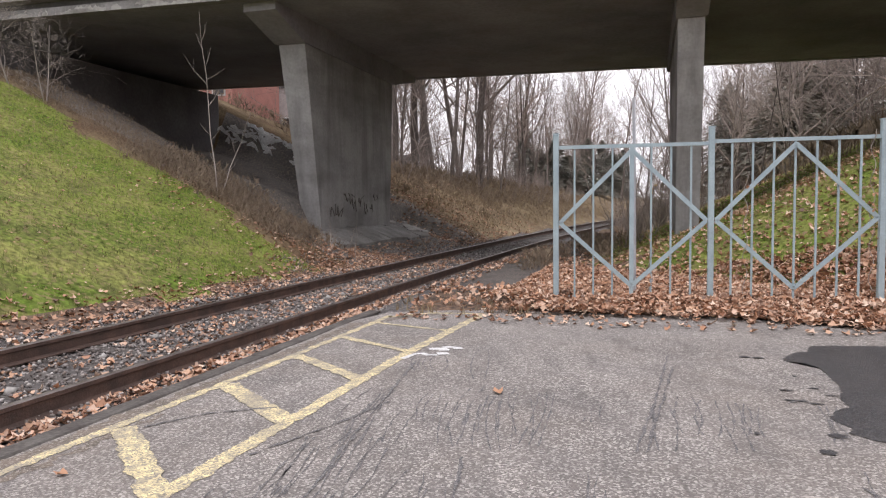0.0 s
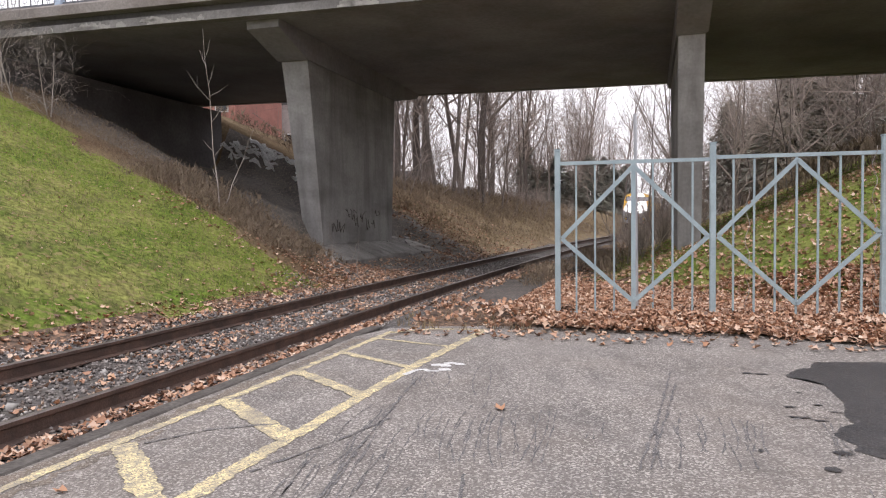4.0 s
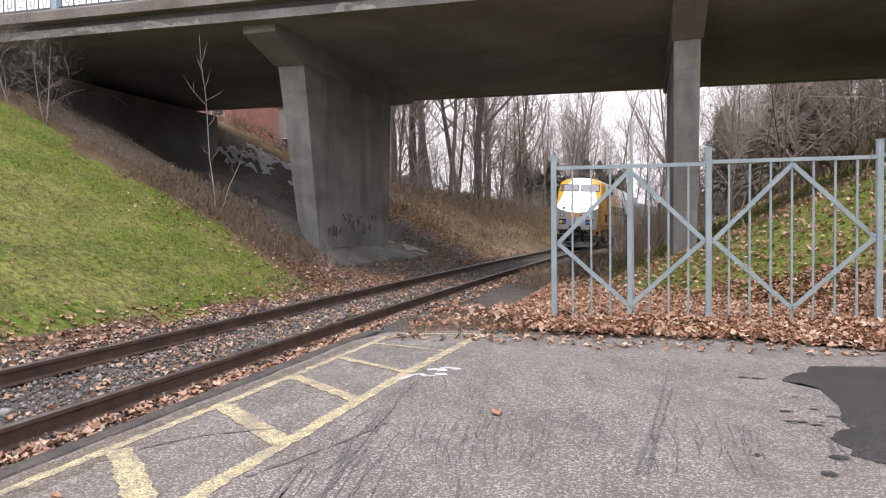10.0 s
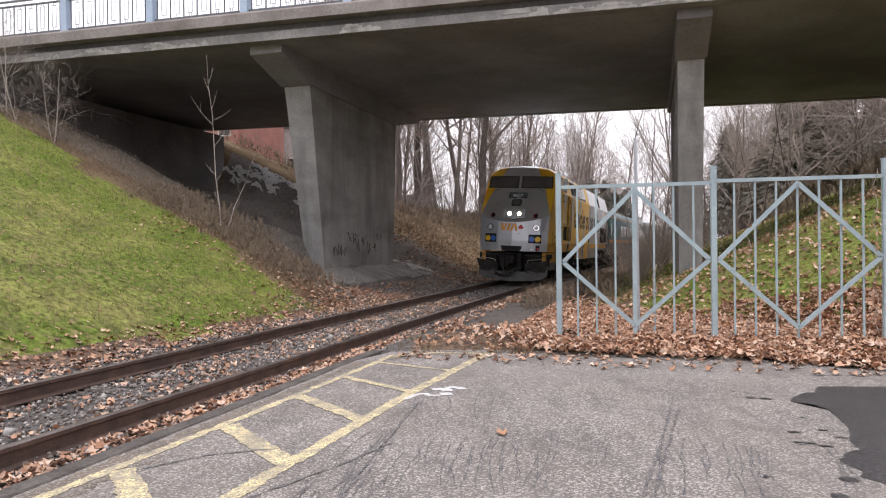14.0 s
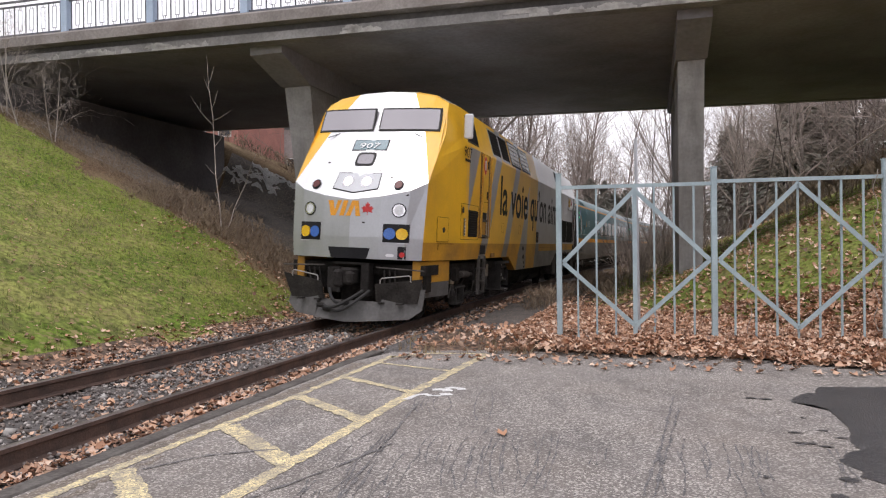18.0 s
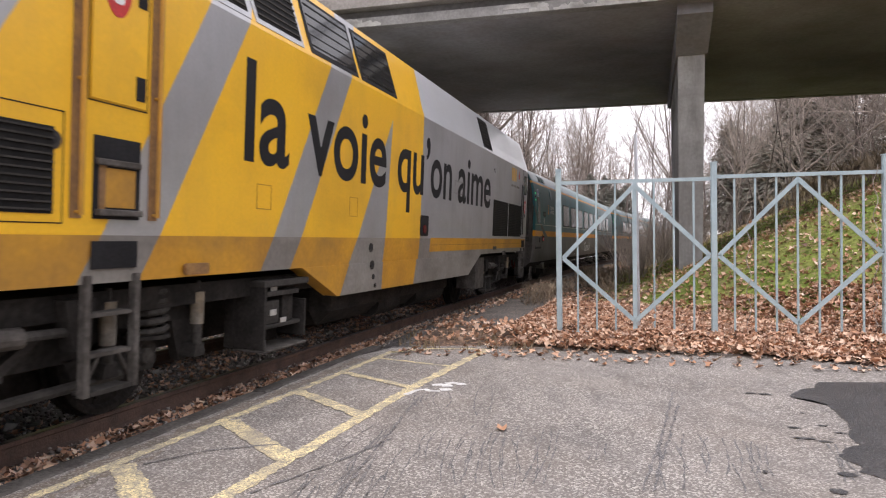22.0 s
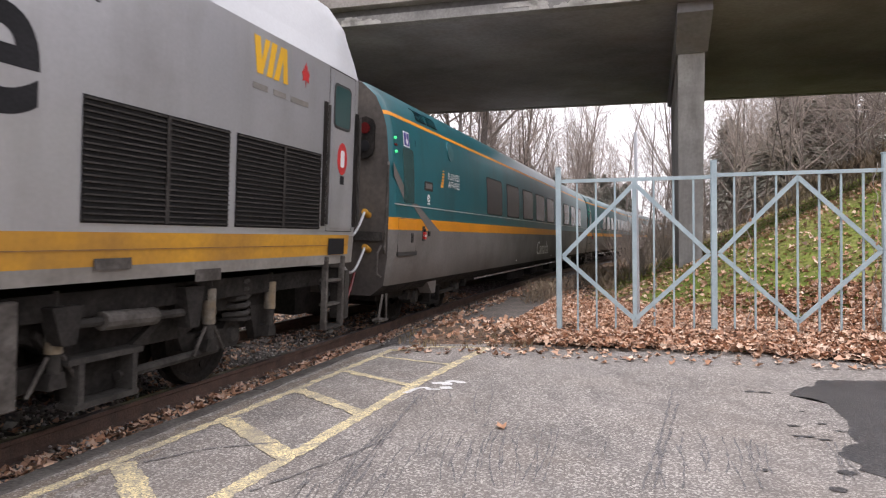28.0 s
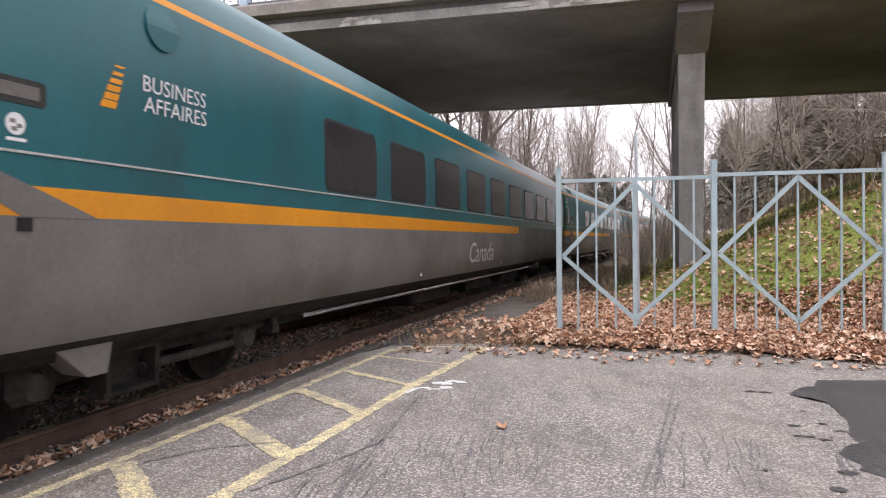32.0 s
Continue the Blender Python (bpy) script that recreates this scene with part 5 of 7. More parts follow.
    box(bm, 19.72, 19.9, 0.02, 0.17, 0.72, 0.95, None, 0.04)
    rod(bm, (19.84, -0.1, 0.58), (19.84, -0.1, 1.02), 0.035, n=8)
    part("coupler", bm, DARK_STEEL, loco)
    bm = bmesh.new()
    box(bm, 19.4, 19.6, -0.45, -0.22, 0.55, 1.0, None, 0.02)
    box(bm, 19.4, 19.62, 0.2, 0.36, 0.5, 1.1, None, 0.02)
    box(bm, 19.5, 19.62, -0.3, 0.36, 1.06, 1.1)
    part("draft_gear", bm, DARK_STEEL, loco)
    for y0, sag in ((0.42, 0.34), (0.3, 0.28), (-0.35, 0.2)):
        bm = bmesh.new()
        pts = []
        for i in range(11):
            t = i / 10
            pts.append(Vector((19.68 + 0.2 * math.sin(t * 3.1), y0 - 0.75 * t * (1 if y0 > 0 else -0.5), 0.62 - sag * math.sin(t * 2.0) - 0.05 * t)))
        tube(bm, pts, 0.028, 8)
        hose = part("air_hose", bm, RUBBER, loco)
        bm = bmesh.new()
        rod(bm, pts[-1], pts[-1] + Vector((0.02, -0.12, 0.01)), 0.045, n=8)
        part("coupling_head", bm, DARK_STEEL, hose)

    # cab side
    on_band("cab_window", [(16.66, 3.5), (17.52, 3.5), (17.36, 4.06), (16.66, 4.06)], RUBBER, loco, -0.02, 0.006)
    on_band("cab_glass", [(16.72, 3.54), (17.46, 3.54), (17.33, 4.02), (16.72, 4.02)], DARKGLASS, loco, -0.02, 0.012)
    bm = bmesh.new()
    box(bm, 17.86, 17.93, 1.5, 1.68, 3.5, 3.98, None, 0.025)
    part("mirror", bm, LIGHT_SILVER, loco, "white side mirror")
    letters("907", 0.26, BLACK, loco, (17.82, 1.502, 3.19), 0.56, 0.2)
    bar_mark(loco, 17.75, 17.35, 3.1, 0.05, 1.502)
    louvre(loco, 16.68, 17.38, 1.62, 2.16, 1.503, 11)
    rim_lines(loco, 16.6, 17.9, 1.56, 2.27, 1.5, GRIME)
    for x, z in ((17.75, 2.14), (16.68, 2.08)):
        d = plate("latch", disc(x, z, 0.06), STEEL, loco, 1.5, 0.006)
        plate("latch_pin", disc(x, z, 0.025), BLACK, d, 1.506, 0.004)
    louvre(loco, 17.6, 17.69, 1.63, 1.98, 1.502, 12, "vent_strip", LIVERY_WHITE)
    bm = bmesh.new()
    prism(bm, rect(18.4, 18.87, 1.52, 1.95), 0.0, 0.006, lambda x, z, h: Vector((x, 1.5 - 0.225 * (x - 17.6) / 1.78 + 0.004 + h, z)))
    hp = part("hatch", bm, LIVERY_YELLOW, loco)
    bm = bmesh.new()
    prism(bm, disc(18.6, 1.73, 0.05), 0.0, 0.006, lambda x, z, h: Vector((x, 1.5 - 0.225 * (x - 17.6) / 1.78 + 0.011 + h, z)))
    part("latch", bm, STEEL, hp)
    for r in (rect(18.39, 18.88, 1.505, 1.512), rect(18.39, 18.88, 1.955, 1.962), rect(18.39, 18.397, 1.512, 1.955), rect(18.873, 18.88, 1.512, 1.955), rect(18.15, 18.82, 1.47, 1.476), rect(18.813, 18.82, 1.36, 1.47)):
        bm = bmesh.new()
        prism(bm, r, 0.0, 0.004, lambda x, z, h: Vector((x, 1.5 - 0.225 * (x - 17.6) / 1.78 + 0.004 + h, z)))
        part("seam", bm, GRIME, loco)
    # door with its grab rails and steps
    dr = plate("door", rect(15.88, 16.4, 2.4, 3.4), LIVERY_YELLOW, loco, 1.503, 0.01)
    rim_lines(dr, 15.86, 16.42, 2.38, 3.41, 1.502, GRIME)
    plate("sign", disc(16.18, 3.17, 0.12, 0.19), RED, dr, 1.513, 0.004, "red oval sign")
    plate("sign_centre", rounded(16.13, 16.23, 3.07, 3.28, 0.03), LIVERY_WHITE, dr, 1.517, 0.004)
    for z in (3.18, 2.52):
        plate("lock", rect(15.9, 15.99, z - 0.07, z + 0.1), BLACK, dr, 1.513, 0.006)
    for x in (16.5, 15.78):
        rc = plate("rail_recess", rect(x - 0.05, x + 0.05, 1.6, 3.42), RUST_YELLOW, loco, 1.502, 0.004, "grimy recess for a grab rail")
        bm = bmesh.new()
        rod(bm, (x, 1.55, 1.62), (x, 1.55, 3.38), 0.017, n=8)
        for z in (1.64, 2.5, 3.36):
            rod(bm, (x, 1.5, z), (x, 1.55, z), 0.012, n=6)
        part("grab_rail", bm, DIRTY_YELLOW, rc)
    # the well has no depth; black paint gives its shade
    st = plate("step_well", rect(15.92, 16.36, 1.6, 2.16), BLACK, loco, 1.502, 0.004, "step well, its shade a flat black, with a sooty yellow back")
    plate("well_back", rect(15.97, 16.25, 1.68, 1.95), DIRTY_YELLOW, st, 1.506, 0.003)
    plate("well_side", rect(16.25, 16.31, 1.66, 2.0), RUST_YELLOW, st, 1.506, 0.003)
    for z, d in ((1.645, 0.05), (1.985, 0.03)):
        bm = bmesh.new()
        box(bm, 15.94, 16.34, 1.49, 1.51 + d, z - 0.022, z + 0.022, None, 0.006)
        part("step", bm, DAMPER_GREY, st)
    plate("step_box", rounded(15.1, 15.4, 1.18, 1.27, 0.02), RUST_YELLOW, loco, 1.5, 0.03, "small rusty step box under the side")
    # slot drawn flat, black for the shade inside
    plate("step_slot", rect(15.93, 16.36, 1.26, 1.45), BLACK, loco, 1.503, 0.004)
    ladder(loco, 15.92, 16.38, 0.4, 1.22, 1.52, 2)
    # louvres and windows on the leaning band
    for x0, x1, m in ((14.52, 15.4, GRILLE), (13.52, 14.44, GRILLE), (12.12, 13.36, DARKGLASS), (10.78, 12.02, DARKGLASS), (4.7, 5.5, GRILLE)):
        sl = 0.1
        fr = on_band("vent_frame", [(x0, 3.47), (x1, 3.47), (x1 + sl, 4.1), (x0 + sl, 4.1)], LIVERY_GREY if x0 > 13.5 else BLACK, loco, -0.02, 0.006)
        on_band("vent", [(x0 + 0.05, 3.52), (x1 - 0.05, 3.52), (x1 + sl - 0.05, 4.06), (x0 + sl + 0.05, 4.06)], m, fr, -0.02, 0.01)
        for i in range(8 if m is GRILLE else 5):
            z = 3.55 + i * (0.066 if m is GRILLE else 0.11)
            on_band("slat", [(x0 + 0.07 + 0.1 * (z - 3.5), z), (x1 - 0.05 + 0.1 * (z - 3.5), z), (x1 - 0.05 + 0.1 * (z - 3.5), z + 0.018), (x0 + 0.07 + 0.1 * (z - 3.5), z + 0.018)], GRILLE if m is not GRILLE else STEEL, fr, 0.005, 0.022 if m is GRILLE else 0.014)
    # the slogan, as wide as the side allows
    for w, x0, x1 in (("la", 14.6, 13.79), ("voie", 13.43, 11.14), ("qu\u2019on", 10.7, 7.92), ("aime", 7.5, 4.81)):
        letters(w, 1.0, BLACK, loco, (x0, 1.502, 2.2), x0 - x1, 0.95, bold=0.016, label="bold black lettering")
    letters("MC", 0.12, BLACK, loco, (4.55, 1.502, 3.02), 0.2, 0.09)
    # open hatch as a flat plate, its dark inside painted black
    hat = plate("filler_hatch", rounded(9.2, 9.62, 1.53, 1.86, 0.04), BLACK, loco, 1.502, 0.004)
    plate("filler_cap", disc(9.4, 1.64, 0.07), DARK_RED, hat, 1.506, 0.012)
    for x, z, w in ((14.24, 1.87, 0.13), (12.18, 1.87, 0.12), (7.4, 2.45, 0.3)):
        rim_lines(loco, x - w, x + w, z - 0.12, z + 0.12, 1.5, DIRTY_YELLOW if x > 9 else DIRTY_GREY, 0.01)
    for x, z, r in ((11.58, 1.36, 0.06), (11.52, 1.13, 0.06), (11.47, 0.97, 0.035), (11.4, 0.85, 0.03)):
        g = plate("gauge", disc(x, z, r), STEEL, loco, 1.495, 0.012)
        plate("gauge_face", disc(x, z, r * 0.5), BLACK, g, 1.507, 0.004)
    louvre(loco, 2.84, 4.48, 1.56, 2.4, 1.503, 20)
    louvre(loco, 1.09, 2.73, 1.56, 2.4, 1.503, 20)
    for x in (3.66, 1.91):
        plate("grille_bar", rect(x - 0.02, x + 0.02, 1.57, 2.39), STEEL, loco, 1.523, 0.006)
    for pts in mark(loco, 2.5, 3.0, 0.34, 1.5, AMBER_LENS):
        plate("mark", [(2.5 - (2.5 - p) * 1.02, q) for p, q in pts], LIVERY_YELLOW, loco, 1.502, 0.004, "plain yellow mark")
    plate("leaf_mark", [(1.5 - 0.17 * p, 3.18 + 0.26 * q) for p, q in LEAFMARK], RED, loco, 1.502, 0.004)
    for x0, x1 in ((2.5, 2.2), (2.14, 1.86), (1.8, 1.36)):
        bar_mark(loco, x0, x1, 2.85, 0.055, 1.502, DIRTY_GREY, 1)
    dr = plate("rear_door", rect(0.24, 0.84, 1.58, 3.38), LIVERY_GREY, loco, 1.502, 0.008)
    rim_lines(dr, 0.22, 0.92, 1.54, 3.41, 1.5, GRIME)
    plate("door_window", rounded(0.36, 0.82, 2.74, 3.26, 0.06), RUBBER, dr, 1.51, 0.006)
    plate("door_glass", rounded(0.39, 0.79, 2.77, 3.23, 0.05), TEAL_GLASS, dr, 1.516, 0.004)
    plate("sign", disc(0.56, 2.4, 0.13, 0.19), RED, dr, 1.51, 0.004, "red oval sign")
    plate("sign_centre", rounded(0.51, 0.61, 2.3, 2.5, 0.03), LIVERY_WHITE, dr, 1.514, 0.004)
    plate("lock", rect(0.5, 0.6, 2.1, 2.2), BLACK, dr, 1.51, 0.004)
    for x in (1.0, 0.15):
        rc = plate("rail_recess", rect(x - 0.05, x + 0.05, 1.6, 3.0), GRIME, loco, 1.502, 0.004)
        bm = bmesh.new()
        rod(bm, (x, 1.55, 1.62), (x, 1.55, 2.96), 0.017, n=8)
        part("grab_rail", bm, STEEL, rc)
    # rear slot, likewise flat with its shade in black
    plate("step_slot", rect(0.42, 0.84, 1.27, 1.46), BLACK, loco, 1.503, 0.004)
    ladder(loco, 0.42, 0.86, 0.4, 1.25, 1.52, 2)
    bm = bmesh.new()
    box(bm, 0.0, 0.12, 1.2, 1.4, 0.45, 1.05)
    part("end_post", bm, STEEL, loco)

    # fairing of the fuel tank, tank, underframe boxes
    for y0, y1 in ((1.3, 1.49), (-1.49, -1.3)):
        bm = bmesh.new()
        prism(bm, [(5.46, 1.16), (13.42, 1.16), (12.54, 0.79), (6.45, 0.76)], y0, y1, lambda p, q, h: Vector((p, h, q)))
        for co, no in (((9.6, 0, 1.49), Vector((1, 0, 0.3)).normalized()), ((10.94, 0, 3.16), Vector((2.36, 0, 0.2)).normalized()), ((10.94, 0, 3.16), Vector((2.36, 0, 1.52)).normalized())):
            bmesh.ops.bisect_plane(bm, geom=bm.verts[:] + bm.edges[:] + bm.faces[:], plane_co=co, plane_no=no)
        for f in bm.faces:
            c = f.calc_center_median()
            f.material_index = 1 if c.x + 0.3 * (c.z - 1.49) < 9.6 or striped(c.x, c.z) else 0
        part("tank_fairing", bm, [DIRTY_YELLOW, DIRTY_GREY], loco)
    bm = bmesh.new()
    box(bm, 6.8, 12.3, -1.2, 1.2, 0.35, 1.0, None, 0.2)
    part("fuel_tank", bm, GRIME, loco)
    for x0, x1 in ((9.6, 10.5), (7.2, 8.8)):
        bm = bmesh.new()
        rod(bm, (x0, 1.0, 0.5), (x1, 1.0, 0.5), 0.2, n=16)
        part("air_tank", bm, GRIME, loco)
    # open battery tray: back, sides, floor, hood, and what stands in it
    bm = bmesh.new()
    box(bm, 13.25, 14.1, 1.0, 1.12, 0.36, 1.06, None, 0.01)
    bx = part("equipment_box", bm, DARK_STEEL, loco)
    for name, (x0, x1, y0, y1, z0, z1), m in (("side_plate", (14.06, 14.1, 1.125, 1.46, 0.37, 1.05), DARK_STEEL), ("side_plate", (13.25, 13.29, 1.125, 1.46, 0.42, 0.82), DARK_STEEL), ("tray", (13.25, 14.1, 1.125, 1.48, 0.34, 0.365), DAMPER_GREY), ("hood", (13.22, 14.12, 1.125, 1.47, 0.99, 1.055), STEEL), ("shelf", (13.3, 14.05, 1.125, 1.42, 0.56, 0.6), STEEL), ("unit", (13.72, 14.0, 1.125, 1.4, 0.605, 0.84), STEEL), ("unit", (13.4, 13.62, 1.125, 1.38, 0.605, 0.88), DARK_STEEL), ("lid", (13.38, 14.02, 1.125, 1.44, 0.89, 0.94), STEEL)):
        bm = bmesh.new()
        box(bm, x0, x1, y0, y1, z0, z1, None, 0.006)
        part(name, bm, m, bx)
    for x, z in ((13.86, 0.72), (13.66, 0.62), (13.86, 0.95)):
        bm = bmesh.new()
        box(bm, x - 0.07, x + 0.05, 1.405, 1.412, z - 0.03, z + 0.03)
        part("tag", bm, PALE, bx)
    bm = bmesh.new()
    box(bm, 4.85, 5.6, 1.0, 1.42, 0.4, 1.07, None, 0.01)
    part("equipment_box", bm, DAMPER_GREY, loco, "grey steel equipment box with a hinged cover")
    bm = bmesh.new()
    box(bm, 0.1, 19.3, -1.3, 1.3, 0.9, 1.08)
    part("underframe", bm, GRIME, loco)
    # dark boxes added along the middle, as the shade under the floor
    for x0, x1 in ((0.15, 1.6), (5.55, 6.75), (12.35, 14.8), (18.8, 19.3)):
        bm = bmesh.new()
        box(bm, x0, x1, -0.3, 0.3, 0.32, 0.9)
        part("dark_core", bm, GRIME, loco)
    plate("panel_seam", rect(0.3, 9.0, 1.376, 1.383), RUST_YELLOW, loco, 1.498, 0.004)
    plate("placard", rect(4.0, 4.35, 1.24, 1.32), DAMPER_GREY, loco, 1.498, 0.006, "pale grimy maker's placard")
    plate("placard", rect(2.9, 3.25, 1.1, 1.2), DAMPER_GREY, loco, 1.488, 0.008)
    for xc in (3.6, 16.8):
        bogie(loco, xc)
    return loco


def bar_mark(parent, x0, x1, z, h, y, material=None, n=3):
    """Small writing that cannot be read, as bars."""
    w = (x0 - x1) / n
    for i in range(n):
        plate("bar_mark", rect(x0 - w * i - w * 0.85, x0 - w * i, z, z + h), material or BLACK, parent, y, 0.003)


def bogie(parent, xc, w=2.74, r=0.51, y=1.12):
    """A two-axle bogie: side frames, axle boxes on swing arms, springs, dampers, motors, wheels."""
    P = lambda p, q, h: Vector((p, h, q))
    for sgn in (1, -1):
        bm = bmesh.new()
        prism(bm, [(xc - 1.95, 0.76), (xc - 1.0, 0.76), (xc - 0.62, 0.58), (xc + 0.62, 0.58), (xc + 1.0, 0.76), (xc + 1.95, 0.76), (xc + 1.95, 0.88), (xc + 0.9, 0.92), (xc - 0.9, 0.92), (xc - 1.95, 0.88)], (y - 0.1) * sgn, (y + 0.06) * sgn, P)
        fr = part("bogie_frame", bm, GRIME, parent)
        for dx in (-w / 2, w / 2):
            c = xc + dx
            d = 1 if dx < 0 else -1                # towards the middle
            heavy = r > 0.48
            k = 0.7 if heavy else 1.0
            bm = bmesh.new()
            prism(bm, [(c + k * p, r + k * (q - r)) for p, q in ((-0.2, 0.42), (-0.14, 0.34), (0.14, 0.34), (0.2, 0.42), (0.2, 0.6), (0.12, 0.7), (-0.12, 0.7), (-0.2, 0.6))], (y - 0.06) * sgn, (y + (0.05 if heavy else 0.12)) * sgn, P)
            ab = part("axle_box", bm, DARK_STEEL, fr)
            bm = bmesh.new()
            rod(bm, (c, (y + (0.05 if heavy else 0.12)) * sgn, r), (c, (y + (0.09 if heavy else 0.17)) * sgn, r), 0.12 * k, 0.09 * k, 14)
            part("axle_cap", bm, STEEL, ab)
            bm = bmesh.new()
            prism(bm, [(c + 0.2 * k * d, 0.4), (c + 0.75 * d, 0.46), (c + 0.82 * d, 0.6), (c + 0.2 * k * d, 0.58)], (y - 0.02) * sgn, (y + 0.06) * sgn, P)
            part("swing_arm", bm, GRIME, fr)
            # coil spring between two wings of the frame
            rs, rt, z0 = (0.155, 0.03, 0.7) if heavy else (0.105, 0.019, 0.68)
            bm = bmesh.new()
            pts = [(c - 0.05 * d + rs * math.cos(i * 0.7854), (y + 0.02) * sgn + rs * math.sin(i * 0.7854), z0 + i * 0.0098) for i in range(37)]
            tube(bm, pts, rt, 6)
            part("spring", bm, STEEL, fr)
            bm = bmesh.new()
            rod(bm, (c - 0.05 * d, (y + 0.02) * sgn, z0 - 0.02), (c - 0.05 * d, (y + 0.02) * sgn, 1.04), rs * 0.57, n=10)
            part("spring_core", bm, GRIME, fr)
            bm = bmesh.new()
            rod(bm, (c - 0.05 * d, (y + 0.02) * sgn, z0 - 0.05), (c - 0.05 * d, (y + 0.02) * sgn, z0 - 0.02), rs * 1.2, n=14)
            part("spring_seat", bm, DARK_STEEL, fr)
            if heavy:
                for wing in ([(c - 0.26 * d, 1.08), (c - 0.62 * d, 1.08), (c - 0.62 * d, 0.42), (c - 0.44 * d, 0.4), (c - 0.36 * d, 0.62)], [(c + 0.16 * d, 1.08), (c + 0.6 * d, 1.08), (c + 0.6 * d, 0.78), (c + 0.36 * d, 0.76)]):
                    bm = bmesh.new()
                    prism(bm, wing, (y - 0.04) * sgn, (y + 0.05) * sgn, P)
                    part("frame_wing", bm, DARK_STEEL, fr)
            # upright dampers: dusty pale body, thinner sleeve, foot
            for sx in ((c - 0.52 * d, c + 0.52 * d) if heavy else (c - 0.46 * d,)):
                if sx > 17.9:                      # the pilot takes its place
                    continue
                rise = 0.04 if sx * d > c * d else 0.0
                bm = bmesh.new()
                rod(bm, (sx, (y + 0.16) * sgn, 0.72 - rise), (sx, (y + 0.16) * sgn, 1.0), 0.058, n=14)
                dm = part("damper", bm, DAMPER_PALE if heavy else DAMPER_GREY, fr)
                bm = bmesh.new()
                rod(bm, (sx, (y + 0.16) * sgn, 0.54), (sx, (y + 0.16) * sgn, 0.72 - rise), 0.046, n=12)
                part("damper_sleeve", bm, STEEL, dm)
                bm = bmesh.new()
                rod(bm, (sx, (y + 0.16) * sgn, 1.0), (sx, (y + 0.16) * sgn, 1.1), 0.025, n=8)
                part("damper_eye", bm, STEEL, dm)
                bm = bmesh.new()
                prism(bm, [(sx - 0.08, 0.44), (sx + 0.08, 0.44), (sx + 0.055, 0.55), (sx - 0.055, 0.55)], (y + 0.04) * sgn, (y + 0.2) * sgn, P)
                part("damper_foot", bm, DARK_STEEL, dm)
                if heavy and rise:
                    for e in (-1, 1):
                        bm = bmesh.new()
                        rod(bm, (sx + 0.22 * e, (y + 0.17) * sgn, 0.42), (sx + 0.06 * e, (y + 0.17) * sgn, 0.66), 0.016, n=6)
                        part("damper_stay", bm, DAMPER_GREY, dm)
            if not heavy:
                bm = bmesh.new()
                prism(bm, [(c + 0.3 * d, 0.92), (c + 0.62 * d, 0.92), (c + 0.56 * d, 0.6), (c + 0.4 * d, 0.56)], (y + 0.02) * sgn, (y + 0.14) * sgn, P)
                part("frame_bracket", bm, DARK_STEEL, fr)
        bm = bmesh.new()
        rod(bm, (xc - 0.05, (y + 0.22) * sgn, 0.84), (xc + 0.5, (y + 0.22) * sgn, 0.86), 0.07, n=12)
        yd = part("yaw_damper", bm, DAMPER_GREY, fr)
        bm = bmesh.new()
        rod(bm, (xc - 0.45, (y + 0.22) * sgn, 0.83), (xc + 0.85, (y + 0.22) * sgn, 0.87), 0.034, n=8)
        part("damper_rod", bm, STEEL, yd)
        for x0, z0, z1 in ((xc - 0.55, 0.7, 1.05), (xc + 0.78, 0.74, 1.0)):
            bm = bmesh.new()
            prism(bm, [(x0, z0), (x0 + 0.12, z0), (x0 + 0.2, z1), (x0 - 0.06, z1)], (y + 0.15) * sgn, (y + 0.28) * sgn, P)
            part("damper_bracket", bm, DARK_STEEL, yd)
        bm = bmesh.new()
        rod(bm, (xc - 1.05, (y + 0.1) * sgn, 0.42), (xc + 0.2, (y + 0.1) * sgn, 0.4), 0.04, n=8)
        part("traction_rod", bm, STEEL, fr)
        # open box of the bolster, with its gussets
        bm = bmesh.new()
        prism(bm, [(xc + 0.16, 0.3), (xc + 0.66, 0.3), (xc + 0.7, 0.6), (xc + 0.14, 0.6)], (y - 0.02) * sgn, (y + 0.06) * sgn, P)
        bb = part("bolster_box", bm, GRIME, fr)
        for poly in ([(xc + 0.1, 0.26), (xc + 0.72, 0.26), (xc + 0.72, 0.3), (xc + 0.1, 0.3)], [(xc + 0.06, 0.58), (xc + 0.78, 0.58), (xc + 0.78, 0.62), (xc + 0.06, 0.62)], [(xc + 0.12, 0.3), (xc + 0.17, 0.3), (xc + 0.17, 0.58), (xc + 0.12, 0.58)], [(xc + 0.64, 0.3), (xc + 0.69, 0.3), (xc + 0.69, 0.58), (xc + 0.64, 0.58)]):
            bm = bmesh.new()
            prism(bm, poly, (y + 0.06) * sgn, (y + 0.22) * sgn, P)
            part("bolster_plate", bm, STEEL if r > 0.48 else GRIME, bb)
        for x0, x1 in ((xc + 0.1, xc - 0.3), (xc + 0.72, xc + 0.95)):
            bm = bmesh.new()
            prism(bm, [(x0, 0.6), (x0, 0.5), (x1, 0.78), (x1, 0.84)], (y + 0.06) * sgn, (y + 0.12) * sgn, P)
            part("gusset", bm, DARK_STEEL, bb)
    # motors, transom and core, added dark so no daylight passes the bogie
    for dx in (-0.75, 0.75):
        bm = bmesh.new()
        rod(bm, (xc + dx, -0.55, 0.52), (xc + dx, 0.55, 0.52), 0.34, n=14)
        part("traction_motor", bm, GRIME, parent)
    bm = bmesh.new()
    box(bm, xc - 0.3, xc + 0.3, -1.0, 1.0, 0.45, 0.9)
    part("transom", bm, GRIME, parent)
